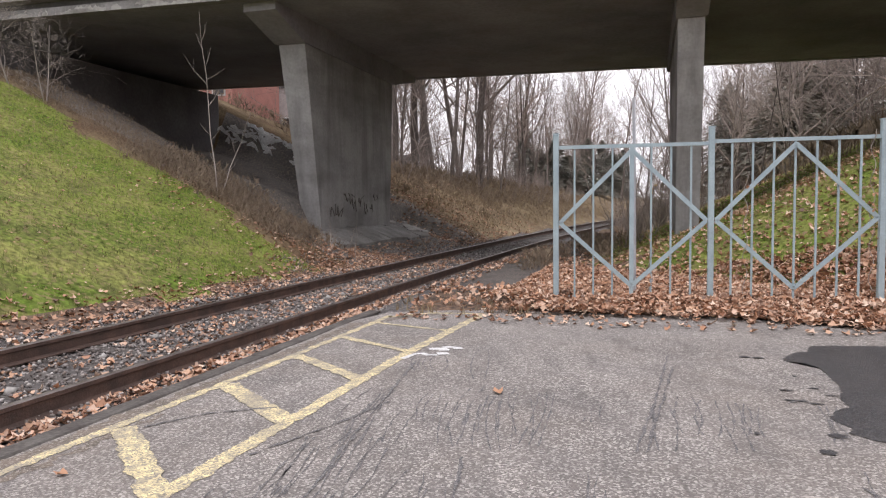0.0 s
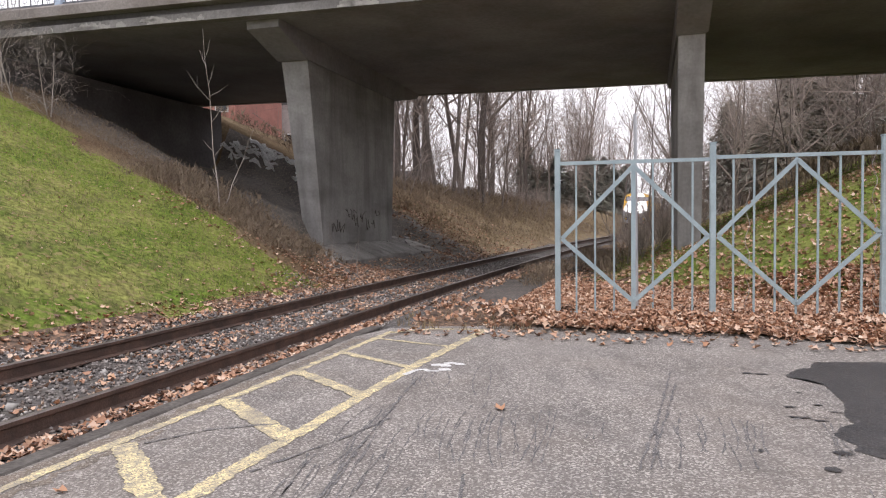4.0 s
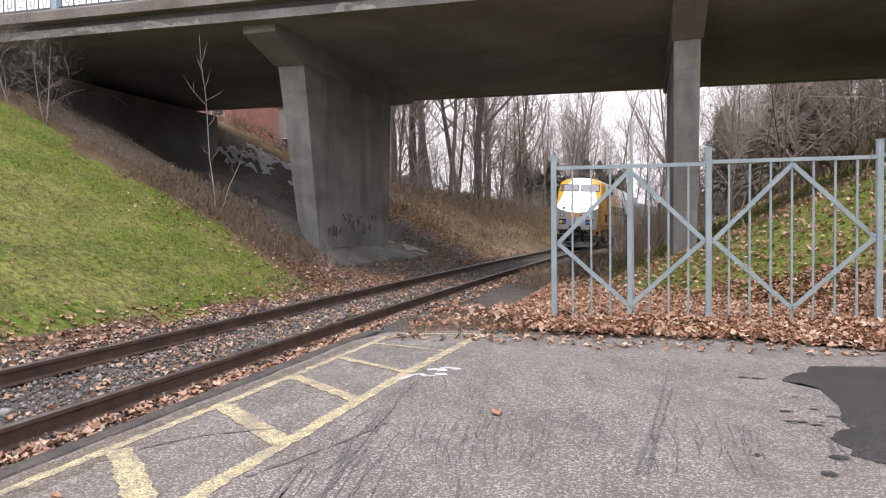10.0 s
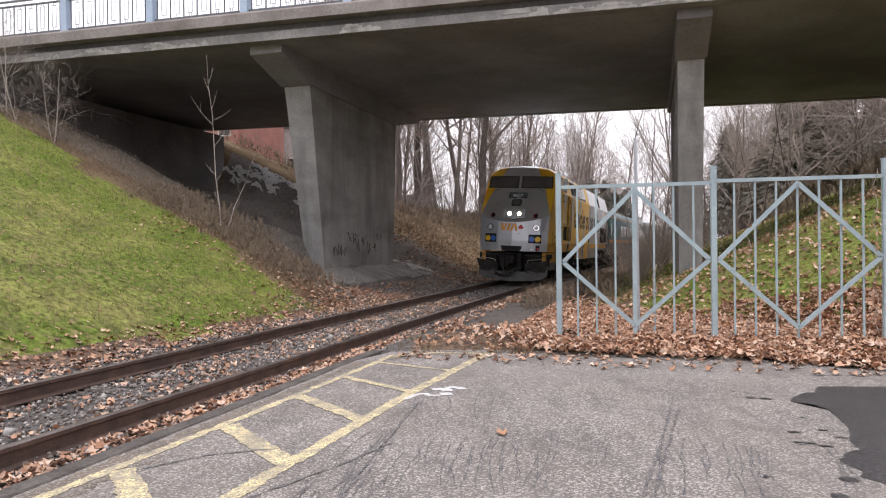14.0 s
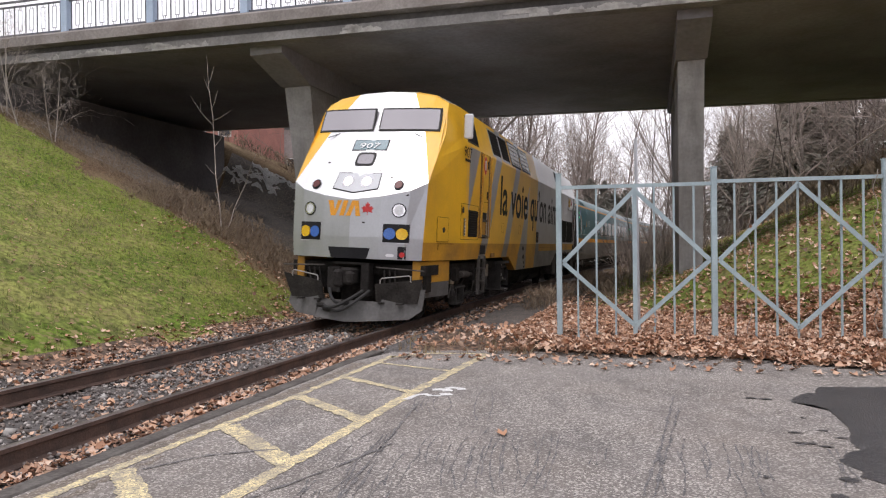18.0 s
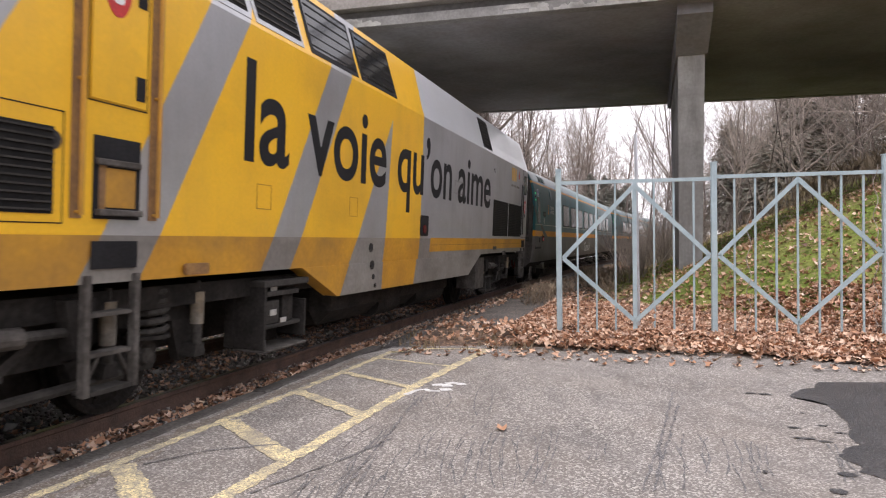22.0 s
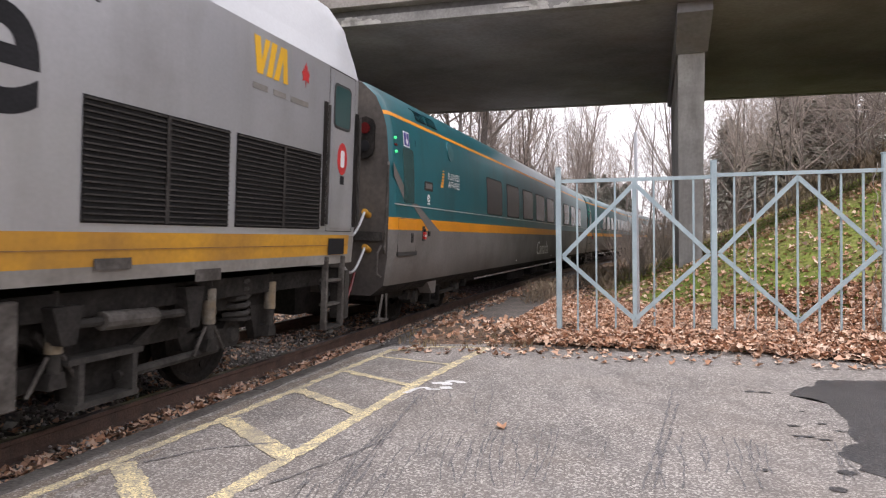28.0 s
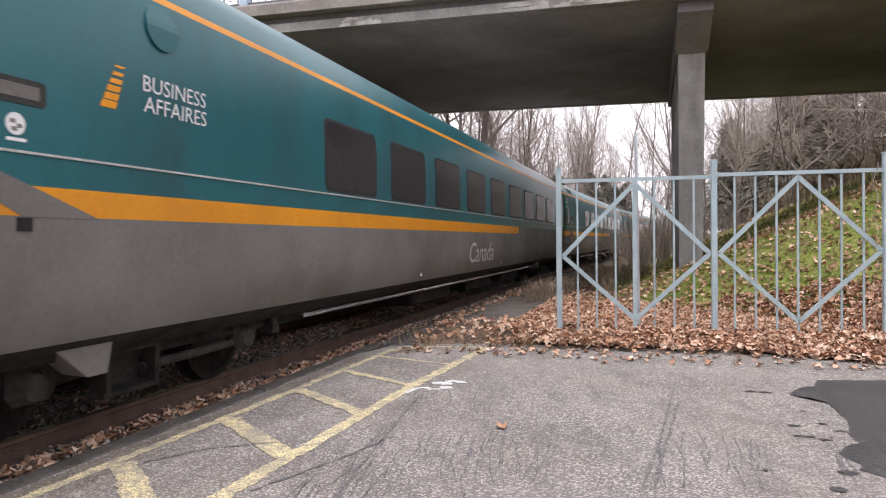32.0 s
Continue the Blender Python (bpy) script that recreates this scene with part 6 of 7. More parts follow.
    bm = bmesh.new()
    box(bm, xc - 1.9, xc + 1.9, -0.12, 0.12, 0.3, 0.95)
    part("dark_core", bm, GRIME, parent)
    for dx in (-w / 2, w / 2):
        wheelset(parent, xc + dx, r)


LOCO = make_loco()


COACH_SIDE = [(1.30, 0.62), (1.5, 0.78), (1.55, 1.2), (1.55, 2.0), (1.53, 2.5), (1.47, 3.05), (1.40, 3.27), (1.28, 3.5), (1.05, 3.7), (0.6, 3.82), (0.0, 3.85)]


def coach_y(z):
    for (y0, z0), (y1, z1) in zip(COACH_SIDE, COACH_SIDE[1:]):
        if z <= z1:
            return y0 + (y1 - y0) * min(max((z - z0) / (z1 - z0), 0), 1)
    return 0.0


def coach_put(x, z, h):
    return Vector((x, coach_y(z) + h, z))


def on_coach(name, poly, material, parent, lo=-0.02, hi=0.005, label=""):
    bm = bmesh.new()
    prism(bm, poly, lo, hi, lambda x, z, h: Vector((x, coach_y(z) + h, z)))
    return part(name, bm, material, parent, label)


def make_coach(first):
    """A low passenger coach; x runs from 0 at its front end to -25.8."""
    coach = new("passenger_coach")
    tagged(coach, "teal, yellow and grey passenger coach on the track", "coach", "coaches")
    ks = ((0.0, 0.96), (-0.06, 0.99), (-0.16, 1), (-25.64, 1), (-25.74, 0.99), (-25.8, 0.96))
    rows = [[(x, y * k, z) for y, z in COACH_SIDE] for x, k in ks]

    def pick(c, n):
        if c.z < 0.7:
            return 3
        if c.z < 1.59:
            return 2
        if c.z < 1.77:
            return 1 if c.x > -16.7 else 2
        if 3.24 < c.z < 3.3:
            return 1
        return 4 if c.z > 3.7 else 0
    shell = skin("body_side", rows, [TEAL, COACH_YELLOW, COACH_GREY, GRIME, LIGHT_SILVER], pick, [((0, 0, z), (0, 0, 1)) for z in (1.59, 1.77, 3.24, 3.3)] + [((-16.7, 0, 0), (1, 0, 0))], coach)
    shell.data.shade_smooth()
    for x in (0.0, -25.8):
        bm = bmesh.new()
        bm.faces.new([bm.verts.new((x, y * 0.96, z)) for y, z in COACH_SIDE] + [bm.verts.new((x, -y * 0.96, z)) for y, z in reversed(COACH_SIDE[:-1])])
        part("end_wall", bm, END_BROWN, coach, "sooty brown end wall")
    on_coach("bead", rect(-25.7, -0.05, 1.955, 1.97), SILVER_LINE, coach, 0, 0.012)
    on_coach("slash", [(-0.03, 2.36), (-0.03, 2.55), (-0.42, 2.25), (-0.42, 2.05)], COACH_GREY, coach, 0, 0.004)
    on_coach("slash", [(-0.75, 2.0), (-1.0, 2.0), (-2.2, 1.585), (-1.62, 1.585)], COACH_GREY, coach, 0, 0.004)
    # door
    dr = on_coach("door", rect(-1.0, -0.24, 1.27, 1.76), COACH_GREY, coach, 0, 0.004)
    on_coach("door_stripe", rect(-1.0, -0.24, 1.59, 1.755), COACH_YELLOW, dr, 0, 0.007)
    patch("door_window", soft_rows(-0.87, -0.42, 2.0, 2.82), coach_put, TEAL_GLASS, coach, -0.03, 0.008, 1)
    for r in (rect(-1.01, -1.0, 1.24, 2.98), rect(-0.24, -0.23, 1.24, 2.98)):
        on_coach("seam", r, GRIME, coach, 0, 0.006)
    on_coach("door_step", rect(-1.02, -0.2, 1.2, 1.26), RUBBER, coach, 0, 0.02)
    for x in (-0.86, -0.8):
        on_coach("door_slot", rect(x - 0.018, x + 0.018, 1.4, 1.54), BLACK, coach, 0, 0.01)
    sg = on_coach("access_sign", rect(-0.73, -0.49, 2.84, 3.07), LIVERY_WHITE, coach, 0, 0.006, "blue access sign with white border")
    on_coach("sign_face", rect(-0.71, -0.51, 2.86, 3.05), SIGN_BLUE, sg, 0, 0.008)
    on_coach("sign_wheel", disc(-0.62, 2.92, 0.045), LIVERY_WHITE, sg, 0, 0.01)
    on_coach("sign_back", rect(-0.605, -0.585, 2.93, 3.01), LIVERY_WHITE, sg, 0, 0.01)
    on_coach("sign_head", disc(-0.595, 3.03, 0.013), LIVERY_WHITE, sg, 0, 0.01)
    for z, m in ((2.92, GREEN_LIGHT), (2.82, DARK_RED), (2.72, GREEN_LIGHT)):
        on_coach("marker_light", disc(-0.13, z, 0.02), m, coach, 0, 0.03)
    b = on_coach("display", rounded(-1.77, -1.36, 2.24, 2.39, 0.03), RUBBER, coach, 0, 0.006)
    on_coach("display_pane", rect(-1.72, -1.41, 2.275, 2.355), COACH_GREY, b, 0, 0.009)
    on_coach("sticker", disc(-1.56, 2.12, 0.065), LIVERY_WHITE, coach, 0, 0.004)
    for dx, dz in ((0.02, 0.015), (-0.025, -0.01), (0.01, -0.03)):
        on_coach("sticker_spot", rect(-1.56 + dx - 0.018, -1.56 + dx + 0.018, 2.12 + dz - 0.012, 2.12 + dz + 0.012), DIRTY_GREY, coach, 0, 0.006)
    on_coach("sticker_bar", rect(-1.63, -1.5, 2.02, 2.04), LIVERY_WHITE, coach, 0, 0.004)
    on_coach("extinguisher_niche", rect(-1.42, -1.3, 1.42, 1.66), STEEL, coach, 0, 0.006)
    ex = on_coach("extinguisher", rounded(-1.4, -1.32, 1.45, 1.57, 0.03), RED, coach, 0, 0.04)
    on_coach("valve", rect(-1.375, -1.345, 1.57, 1.61), BLACK, ex, 0, 0.035)
    on_coach("label_band", rect(-1.4, -1.32, 1.49, 1.525), LIVERY_WHITE, ex, 0, 0.043)
    on_coach("vent", rect(-1.68, -1.58, 1.5, 1.58), BLACK, coach, 0, 0.01)
    patch("speaker_disc", [(3.03 + 0.17 * math.sin(q), -2.85 - 0.18 * math.cos(q), -2.85 + 0.18 * math.cos(q)) for q in (-1.5 + 0.3 * k for k in range(11))], coach_put, TEAL, coach, 0, 0.02, 6)
    for x0 in (-1.85, -2.42):
        v = on_coach("roof_vent", rect(x0, x0 + 0.5, 3.36, 3.56), BLACK, coach, 0, 0.012)
        for i in range(6):
            on_coach("slat", rect(x0 + 0.02, x0 + 0.48, 3.38 + 0.03 * i, 3.39 + 0.03 * i), TEAL, v, 0, 0.025)
    if first:
        for i, (w, h) in enumerate(((0.135, 0.05), (0.125, 0.046), (0.115, 0.042), (0.105, 0.034), (0.095, 0.026), (0.085, 0.016))):
            z = 2.34 + 0.058 * i
            on_coach("class_bar", [(-2.2 - 0.028 * i, z), (-2.2 - 0.028 * i - w, z), (-2.22 - 0.028 * i - w, z + h), (-2.22 - 0.028 * i, z + h)], COACH_YELLOW, coach, 0, 0.005)
        letters("BUSINESS", 0.15, LIVERY_WHITE, coach, (-2.6, coach_y(2.52) + 0.008, 2.52), 0.72, 0.115)
        letters("AFFAIRES", 0.15, LIVERY_WHITE, coach, (-2.6, coach_y(2.36) + 0.012, 2.37), 0.72, 0.115)
        letters("Canada", 0.4, SILVER_LINE, coach, (-11.78, coach_y(1.4) + 0.006, 0.98), 2.05, 0.4, shear=0.22, label="pale slanting script lettering")
    for i in range(9):
        x = -5.46 - 2.0 * i
        w = patch("window", soft_rows(x - 1.48, x, 1.99, 2.81, 0.09), coach_put, RUBBER, coach, -0.03, 0.008, 1)
        patch("pane", soft_rows(x - 1.45, x - 0.03, 2.02, 2.78, 0.08), coach_put, COACH_GLASS, w, -0.03, 0.013, 1)
    for x in (-9.0, -14.9, -20.0):
        on_coach("rivet_plate", rect(x, x + 0.07, 0.86, 0.9), LIVERY_WHITE, coach, 0, 0.004)
    # handrail, grab handle and stirrup at the end
    for name, pts in (("handrail", ((0.0, 1.44, 1.25), (0.05, 1.46, 1.3), (0.1, 1.5, 2.5), (0.0, 1.46, 2.55))), ("stirrup", ((0.06, 1.46, 0.66), (0.18, 1.46, 0.31), (0.16, 1.46, 0.29), (-0.08, 1.46, 0.29), (-0.1, 1.46, 0.31), (-0.08, 1.46, 0.66))), ("grab_handle", ((0.02, 1.4, 0.9), (0.16, 1.4, 0.95), (0.16, 1.4, 1.25), (0.02, 1.4, 1.35)))):
        bm = bmesh.new()
        tube(bm, pts, 0.018, 7)
        part(name, bm, DAMPER_GREY, coach)
    bm = bmesh.new()
    box(bm, -0.1, 0.18, 1.36, 1.5, 0.28, 0.31)
    part("stirrup_step", bm, DAMPER_GREY, coach)
    # gangway bellows and cables
    bm = bmesh.new()
    rings = []
    for i in range(11):
        k = 0.05 * (i % 2)
        rings.append([bm.verts.new((0.01 + 0.058 * i, y * (0.6 - k) / 0.6, z + (k if z < 2 else -k))) for y, z in ((-0.6, 0.9), (0.6, 0.9), (0.6, 3.3), (-0.6, 3.3))])
    for a, b in zip(rings, rings[1:]):
        for i in range(4):
            bm.faces.new((a[i], a[(i + 1) % 4], b[(i + 1) % 4], b[i]))
    bm.faces.new(rings[0]), bm.faces.new(rings[-1])
    bmesh.ops.recalc_face_normals(bm, faces=bm.faces)
    part("gangway_bellows", bm, RUBBER, coach)
    on_end = lambda name, poly, m, t, label="": part(name, prism(bmesh.new(), poly, 0.0, t, lambda y, z, h: Vector((h, y, z))), m, coach, label)
    on_end("end_lamp", rounded(0.96, 1.24, 2.6, 3.2, 0.13), GRIME, 0.05)
    on_end("end_lens", disc(1.1, 3.03, 0.08), DARK_RED, 0.07)
    on_end("end_lens", disc(1.1, 2.78, 0.08), BLACK, 0.07)
    on_end("end_step", rect(0.7, 1.4, 1.42, 1.55), STEEL, 0.06)
    for y, z in ((1.2, 1.78), (1.22, 1.28)):
        bm = bmesh.new()
        rod(bm, (0.05, y, z), (0.2, y, z + 0.05), 0.046, n=12)
        part("cable_plug", bm, DIRTY_YELLOW, coach, "yellow cable plug")
        bm = bmesh.new()
        tube(bm, [(0.2 + 0.6 * i / 11, y - 0.1 * i / 11, z + 0.04 - 0.28 * math.sin(i / 11 * 3.14) - 0.12 * i / 11) for i in range(12)], 0.02, 7)
        part("cable", bm, LIVERY_GREY, coach)
    for y, m in ((1.0, RED), (0.86, RED), (0.7, RUBBER)):
        bm = bmesh.new()
        tube(bm, [(0.02 + 0.6 * i / 11, y, 0.95 - 0.36 * math.sin(i / 11 * 3.14)) for i in range(12)], 0.024, 7)
        part("air_hose", bm, DARK_RED if y > 0.95 else RUBBER, coach)
    bm = bmesh.new()
    box(bm, -25.4, -0.4, -1.15, 1.15, 0.5, 0.72)
    part("underframe", bm, GRIME, coach)
    for x0 in (-9.5, -13.0, -16.5):
        bm = bmesh.new()
        box(bm, x0 - 2.2, x0, -1.2, 1.2, 0.3, 0.6, None, 0.04)
        part("equipment_box", bm, GRIME, coach)
    for x0 in (-1.95, -20.4):
        bm = bmesh.new()
        prism(bm, [(x0, 0.76), (x0 - 0.55, 0.76), (x0 - 0.5, 0.5), (x0 - 0.32, 0.5)], 1.2, 1.42, lambda p, q, h: Vector((p, h, q)))
        part("deflector", bm, COACH_GREY, coach)
    bm = bmesh.new()
    rod(bm, (-20.0, 1.3, 0.58), (-5.5, 1.3, 0.58), 0.025, n=6)
    part("conduit", bm, LAMP_CHROME, coach)
    # dark blocks added at the couplings and along the middle to shut out daylight
    bm = bmesh.new()
    box(bm, -1.3, 0.45, -0.28, 0.28, 0.32, 0.9)
    part("coupling_block", bm, GRIME, coach)
    bm = bmesh.new()
    box(bm, -25.7, -24.5, -0.28, 0.28, 0.32, 0.7)
    part("coupling_block", bm, GRIME, coach)
    bm = bmesh.new()
    box(bm, -20.5, -5.3, -0.3, 0.3, 0.3, 0.7)
    part("dark_core", bm, GRIME, coach)
    for xc in (-3.3, -22.5):
        bogie(coach, xc, 2.5, 0.45, 1.05)
    return coach


COACHES = [make_coach(True), make_coach(False)]
for n in range(2, 4):
    COACHES.append(copy_thing(COACHES[1], Matrix.Identity(4)))


# ---- plants, leaves and stones ----
def bulk(name, spots, shape, tris, material, label, category, rng):
    """Many small pieces in one mesh. spots: x, y, z, size, tilt, turn; shape: corner coordinates of one piece."""
    spots = np.asarray(spots, float)
    n, k = len(spots), len(shape)
    base = np.repeat(np.asarray(shape, float)[None], n, 0)
    base = base * (1 + 0.25 * rng.standard_normal((n, k, 1)) * 0.5)
    base *= spots[:, None, 3:4]
    tilt, turn, lean = spots[:, 4], spots[:, 5], rng.uniform(0, 6.283, n)
    ct, st = np.cos(tilt), np.sin(tilt)
    x, y, z = base[..., 0], base[..., 1], base[..., 2]
    c0, s0 = np.cos(lean)[:, None], np.sin(lean)[:, None]
    x, y = x * c0 - y * s0, x * s0 + y * c0
    y, z = y * ct[:, None] - z * st[:, None], y * st[:, None] + z * ct[:, None]
    c1, s1 = np.cos(turn)[:, None], np.sin(turn)[:, None]
    x, y = x * c1 - y * s1, x * s1 + y * c1
    v = np.stack((x, y, z), -1) + spots[:, None, 0:3]
    f = (np.asarray(tris)[None] + (np.arange(n) * k)[:, None, None]).reshape(-1, 3)
    me = bpy.data.meshes.new(name)
    v = v.reshape(-1, 3)
    me.vertices.add(len(v))
    me.vertices.foreach_set("co", v.ravel())
    me.loops.add(len(f) * 3)
    me.loops.foreach_set("vertex_index", f.ravel().astype(np.int32))
    me.polygons.add(len(f))
    me.polygons.foreach_set("loop_start", np.arange(0, len(f) * 3, 3, dtype=np.int32))
    me.materials.append(material)
    me.update(calc_edges=True)
    me.validate()
    return tagged(new(name, me), label, category, kind="stuff")


LEAF = [(0, 0, 0.0), (0.0, -0.5, 0.09), (0.26, -0.28, 0.2), (0.42, 0.05, 0.34), (0.2, 0.18, 0.08), (0.0, 0.55, 0.22), (-0.2, 0.18, 0.05), (-0.44, 0.05, 0.3), (-0.26, -0.28, 0.16)]
LEAF_T = [(0, i, i + 1) for i in range(1, 8)] + [(0, 8, 1)]
STONE = [(0.5, 0, 0), (-0.45, 0.1, 0), (0, 0.5, 0.05), (0.05, -0.48, 0), (0, 0, 0.4), (0, 0, -0.4)]
STONE_T = [(0, 2, 4), (2, 1, 4), (1, 3, 4), (3, 0, 4), (2, 0, 5), (1, 2, 5), (3, 1, 5), (0, 3, 5)]
BLADE = [(-0.06, 0, 0), (0.06, 0, 0), (0.0, 0.25, 1.0)]
BLADE_T = [(0, 1, 2)]
STEM = [(-0.012, 0, 0), (0.012, 0, 0), (0.06, 0.1, 1.0), (0.0, 0.05, 0.55), (0.16, 0.16, 0.85), (0.012, 0.05, 0.55), (-0.15, 0.1, 0.8)]
STEM_T = [(0, 1, 2), (3, 4, 5), (3, 5, 6)]


def spots_in(rng, n, a0, a1, v0, v1, size, keep=None, lift=0.0, flat=0.5, over=None):
    out = []
    while len(out) < n:
        a, v = rng.uniform(a0, a1), rng.uniform(v0, v1)
        if keep and not keep(a, v, rng):
            continue
        vs = v + curve_off(a)
        z = (over(a, vs) if over else ground_z(a, vs)) + lift * rng.uniform(0.2, 1)
        p = W(a, vs, z)
        out.append((p.x, p.y, p.z, size * rng.uniform(0.6, 1.35), abs(rng.normal(0, flat)), rng.uniform(0, 6.283)))
    return out


def top_z(a, v):
    """Ground or asphalt, whichever is above."""
    g = ground_z(a, v)
    return max(g, 0.003) if a < 9.75 and v > 1.5 else g


def heap(a, v):
    """Leaves lie heaped along the foot of the gate."""
    h = 0.1 * math.exp(-((a - 10.25 - 0.0 * v) / 0.75) ** 2) * smooth01((v - 1.6) / 1.0)
    return top_z(a, v) + h * (0.75 + 0.5 * noise.noise(Vector((a * 2, v * 2, 0))))


def make_litter():
    rng = np.random.default_rng(5)
    S = []
    S += spots_in(rng, 17000, 9.35, 11.9, 1.7, 10.5, 0.09, lambda a, v, r: r.random() < min(1, (a - 9.3 + 0.25 * noise.noise(Vector((v * 1.3, 0, 0)))) / 0.5) * (0.06 + 0.94 * smooth01((v - 2.5 + 0.5 * noise.noise(Vector((a * 2, v * 2, 4)))) / 1.9)), 0.07, 0.6, heap)
    S += spots_in(rng, 15500, 11.4, 19, 2.9, 12.5, 0.1, lambda a, v, r: r.random() < (0.9 - 0.055 * (a - 11)) * (1.0 if v < 5.2 + (15 - a) * 1.6 + 0.9 * noise.noise(Vector((a, v, 30))) else 0.14), 0.05, 0.55)
    S += spots_in(rng, 1600, 8.6, 9.9, 5.8, 11, 0.13, lambda a, v, r: r.random() < smooth01((a - 9.5 + 0.35 * (v - 6)) / 0.5), 0.05, 0.5, top_z)
    S += spots_in(rng, 2600, 17, 40, 2.6, 11, 0.1, None, 0.03, 0.45)
    S += spots_in(rng, 1700, -2, 12, 0.86, 1.2, 0.085, None, 0.03, 0.5)
    S += spots_in(rng, 700, 11, 26, 0.9, 1.9, 0.1, None, 0.03, 0.5)
    S += spots_in(rng, 1700, -2, 20, -0.62, 0.62, 0.08, lambda a, v, r: noise.noise(Vector((a * 1.1, v * 2, 5))) > -0.15, 0.03, 0.5)
    S += spots_in(rng, 3000, -2, 19, -2.6, -0.95, 0.085, lambda a, v, r: r.random() < math.exp(-((v + 1.75) / 0.45) ** 2), 0.03, 0.5)
    S += spots_in(rng, 620, 17, 29, -3.3, -1.5, 0.085, lambda a, v, r: r.random() < 0.35 + 0.5 * noise.noise(Vector((a, v * 2, 6))), 0.03, 0.5)
    S += spots_in(rng, 700, 14.5, 19, -3.4, -1.8, 0.085, lambda a, v, r: r.random() < math.exp(-abs(v + 2.4 + 0.2 * (a - 16))), 0.04, 0.5)
    S += spots_in(rng, 380, 12.5, 17, -6, -1.9, 0.085, lambda a, v, r: r.random() < math.exp(-abs(a - 14.6 - 0.1 * v)), 0.04, 0.5)
    S += spots_in(rng, 260, -3, 14, -13, -2.4, 0.07, None, 0.06, 0.4)
    S += spots_in(rng, 1700, -3, 14, -13, -2.2, 0.042, None, 0.05, 0.5)
    S += spots_in(rng, 240, 8.6, 9.5, 1.8, 10, 0.1, None, 0.015, 0.3, top_z)
    S += spots_in(rng, 2600, 26, 45, -7, -1.6, 0.11, lambda a, v, r: r.random() < math.exp(-(a - 26) / 7), 0.04, 0.5)
    bulk("fallen_leaves", S, LEAF, LEAF_T, LEAVES, "brown and orange fallen maple leaves", "leaves", rng)
    # single leaves lying on the asphalt
    for a, v, s, tilt in ((5.35, 4.0, 0.12, 0.3), (8.9, 3.55, 0.12, 0.35), (8.45, 4.6, 0.11, 0.25), (7.0, 7.3, 0.12, 0.2), (2.55, 2.9, 0.15, 0.25), (3.05, 2.0, 0.08, 0.4)):
        me = mesh_of("leaf", [(x * s, y * s, z * s) for x, y, z in LEAF], LEAF_T, LEAVES)
        ob = new("leaf", me)
        ob.matrix_world = Matrix.Translation(W(a, v, 0.008)) @ pose(0, 0, 0, math.degrees(tilt) * 0.3, 0, 360 * (a * 7.3 % 1))
        tagged(ob, "single dry orange leaf lying on asphalt", "leaf", "leaves on the asphalt")
    S = spots_in(rng, 23500, -2.5, 30, -2.6, 1.3, 0.043, lambda a, v, r: r.random() < (1 if a < 14 else 0.6) * (1 if v > -1.75 else 0.45 if a > 13 else 0), 0.03, 0.6)
    bulk("ballast_stones", S, STONE, STONE_T, STONES, "grey crushed stones between and beside the rails", "ballast", rng)
    S = spots_in(rng, 22, 1, 24, -2.2, 1.2, 0.11, None, 0.05, 0.4)
    bulk("pale_stones", S, STONE, STONE_T, PALE, "larger pale stones along the track", "stones", rng)
    # pale streaks down the slope's broken far edge, white for the daylight falling there
    verts, faces = [], []
    for k in range(90):
        w = rng.uniform(0, 1)
        a = 28.4 - (0.1 + 0.7 * (1 - 0.75 * w)) * rng.uniform(0, 1) ** 1.3
        v = -13.6 + 5.4 * w
        ln, wd = rng.uniform(0.2, 0.9), rng.uniform(0.02, 0.07)
        if noise.noise(Vector((a * 3, v * 1.2, 8))) < -0.22:
            continue
        o = len(verts)
        for i in range(4):
            q, c = v + ln * (i / 3 - 0.5), a + 0.05 * math.sin(k + 2 * i)
            t = wd * (0.35, 1.0, 0.8, 0.25)[i]
            for e, h in ((-t, 0.0), (0, 0.05), (t, 0.0)):
                verts.append(W(c + e, q, ground_z(c + e, q) + h + 0.015))
        for i in range(3):
            for e in range(2):
                b = o + 3 * i + e
                faces.append((b, b + 1, b + 4, b + 3))
    tagged(new("pale_streaks", mesh_of("pale_streaks", verts, faces, LIT_STREAK)), "pale streaks on the slope's broken edge, daylight painted in", "rubble", kind="stuff")
    lush = lambda a, v: smooth01((a - 9.3 - 0.12 * v + 3.2 * noise.noise(Vector((a * 0.5, v * 0.5, 12))) + 1.6 * noise.noise(Vector((a * 1.7, v * 1.7, 4)))) / 4.5)
    bare = lambda a, v: noise.noise(Vector((a * 1.3, v * 1.3, 21))) + 0.6 * noise.noise(Vector((a * 4, v * 4, 2))) < 0.55
    S = spots_in(rng, 46000, -3, 15.6, -15, -1.9, 0.065, lambda a, v, r: zone(a, v) == 1 and r.random() < lush(a, v), 0.0, 0.4)
    bulk("grass_left", S, BLADE, BLADE_T, BLADES, "short green mown grass on the bank", "grass", rng)
    S = spots_in(rng, 48000, -3, 15.6, -15, -1.9, 0.06, lambda a, v, r: zone(a, v) == 1 and bare(a, v) and r.random() > lush(a, v) * 0.9, 0.0, 0.55)
    bulk("grass_yellowed", S, BLADE, BLADE_T, DULL_BLADES, "yellowed thin mown grass on the bank", "grass", rng)
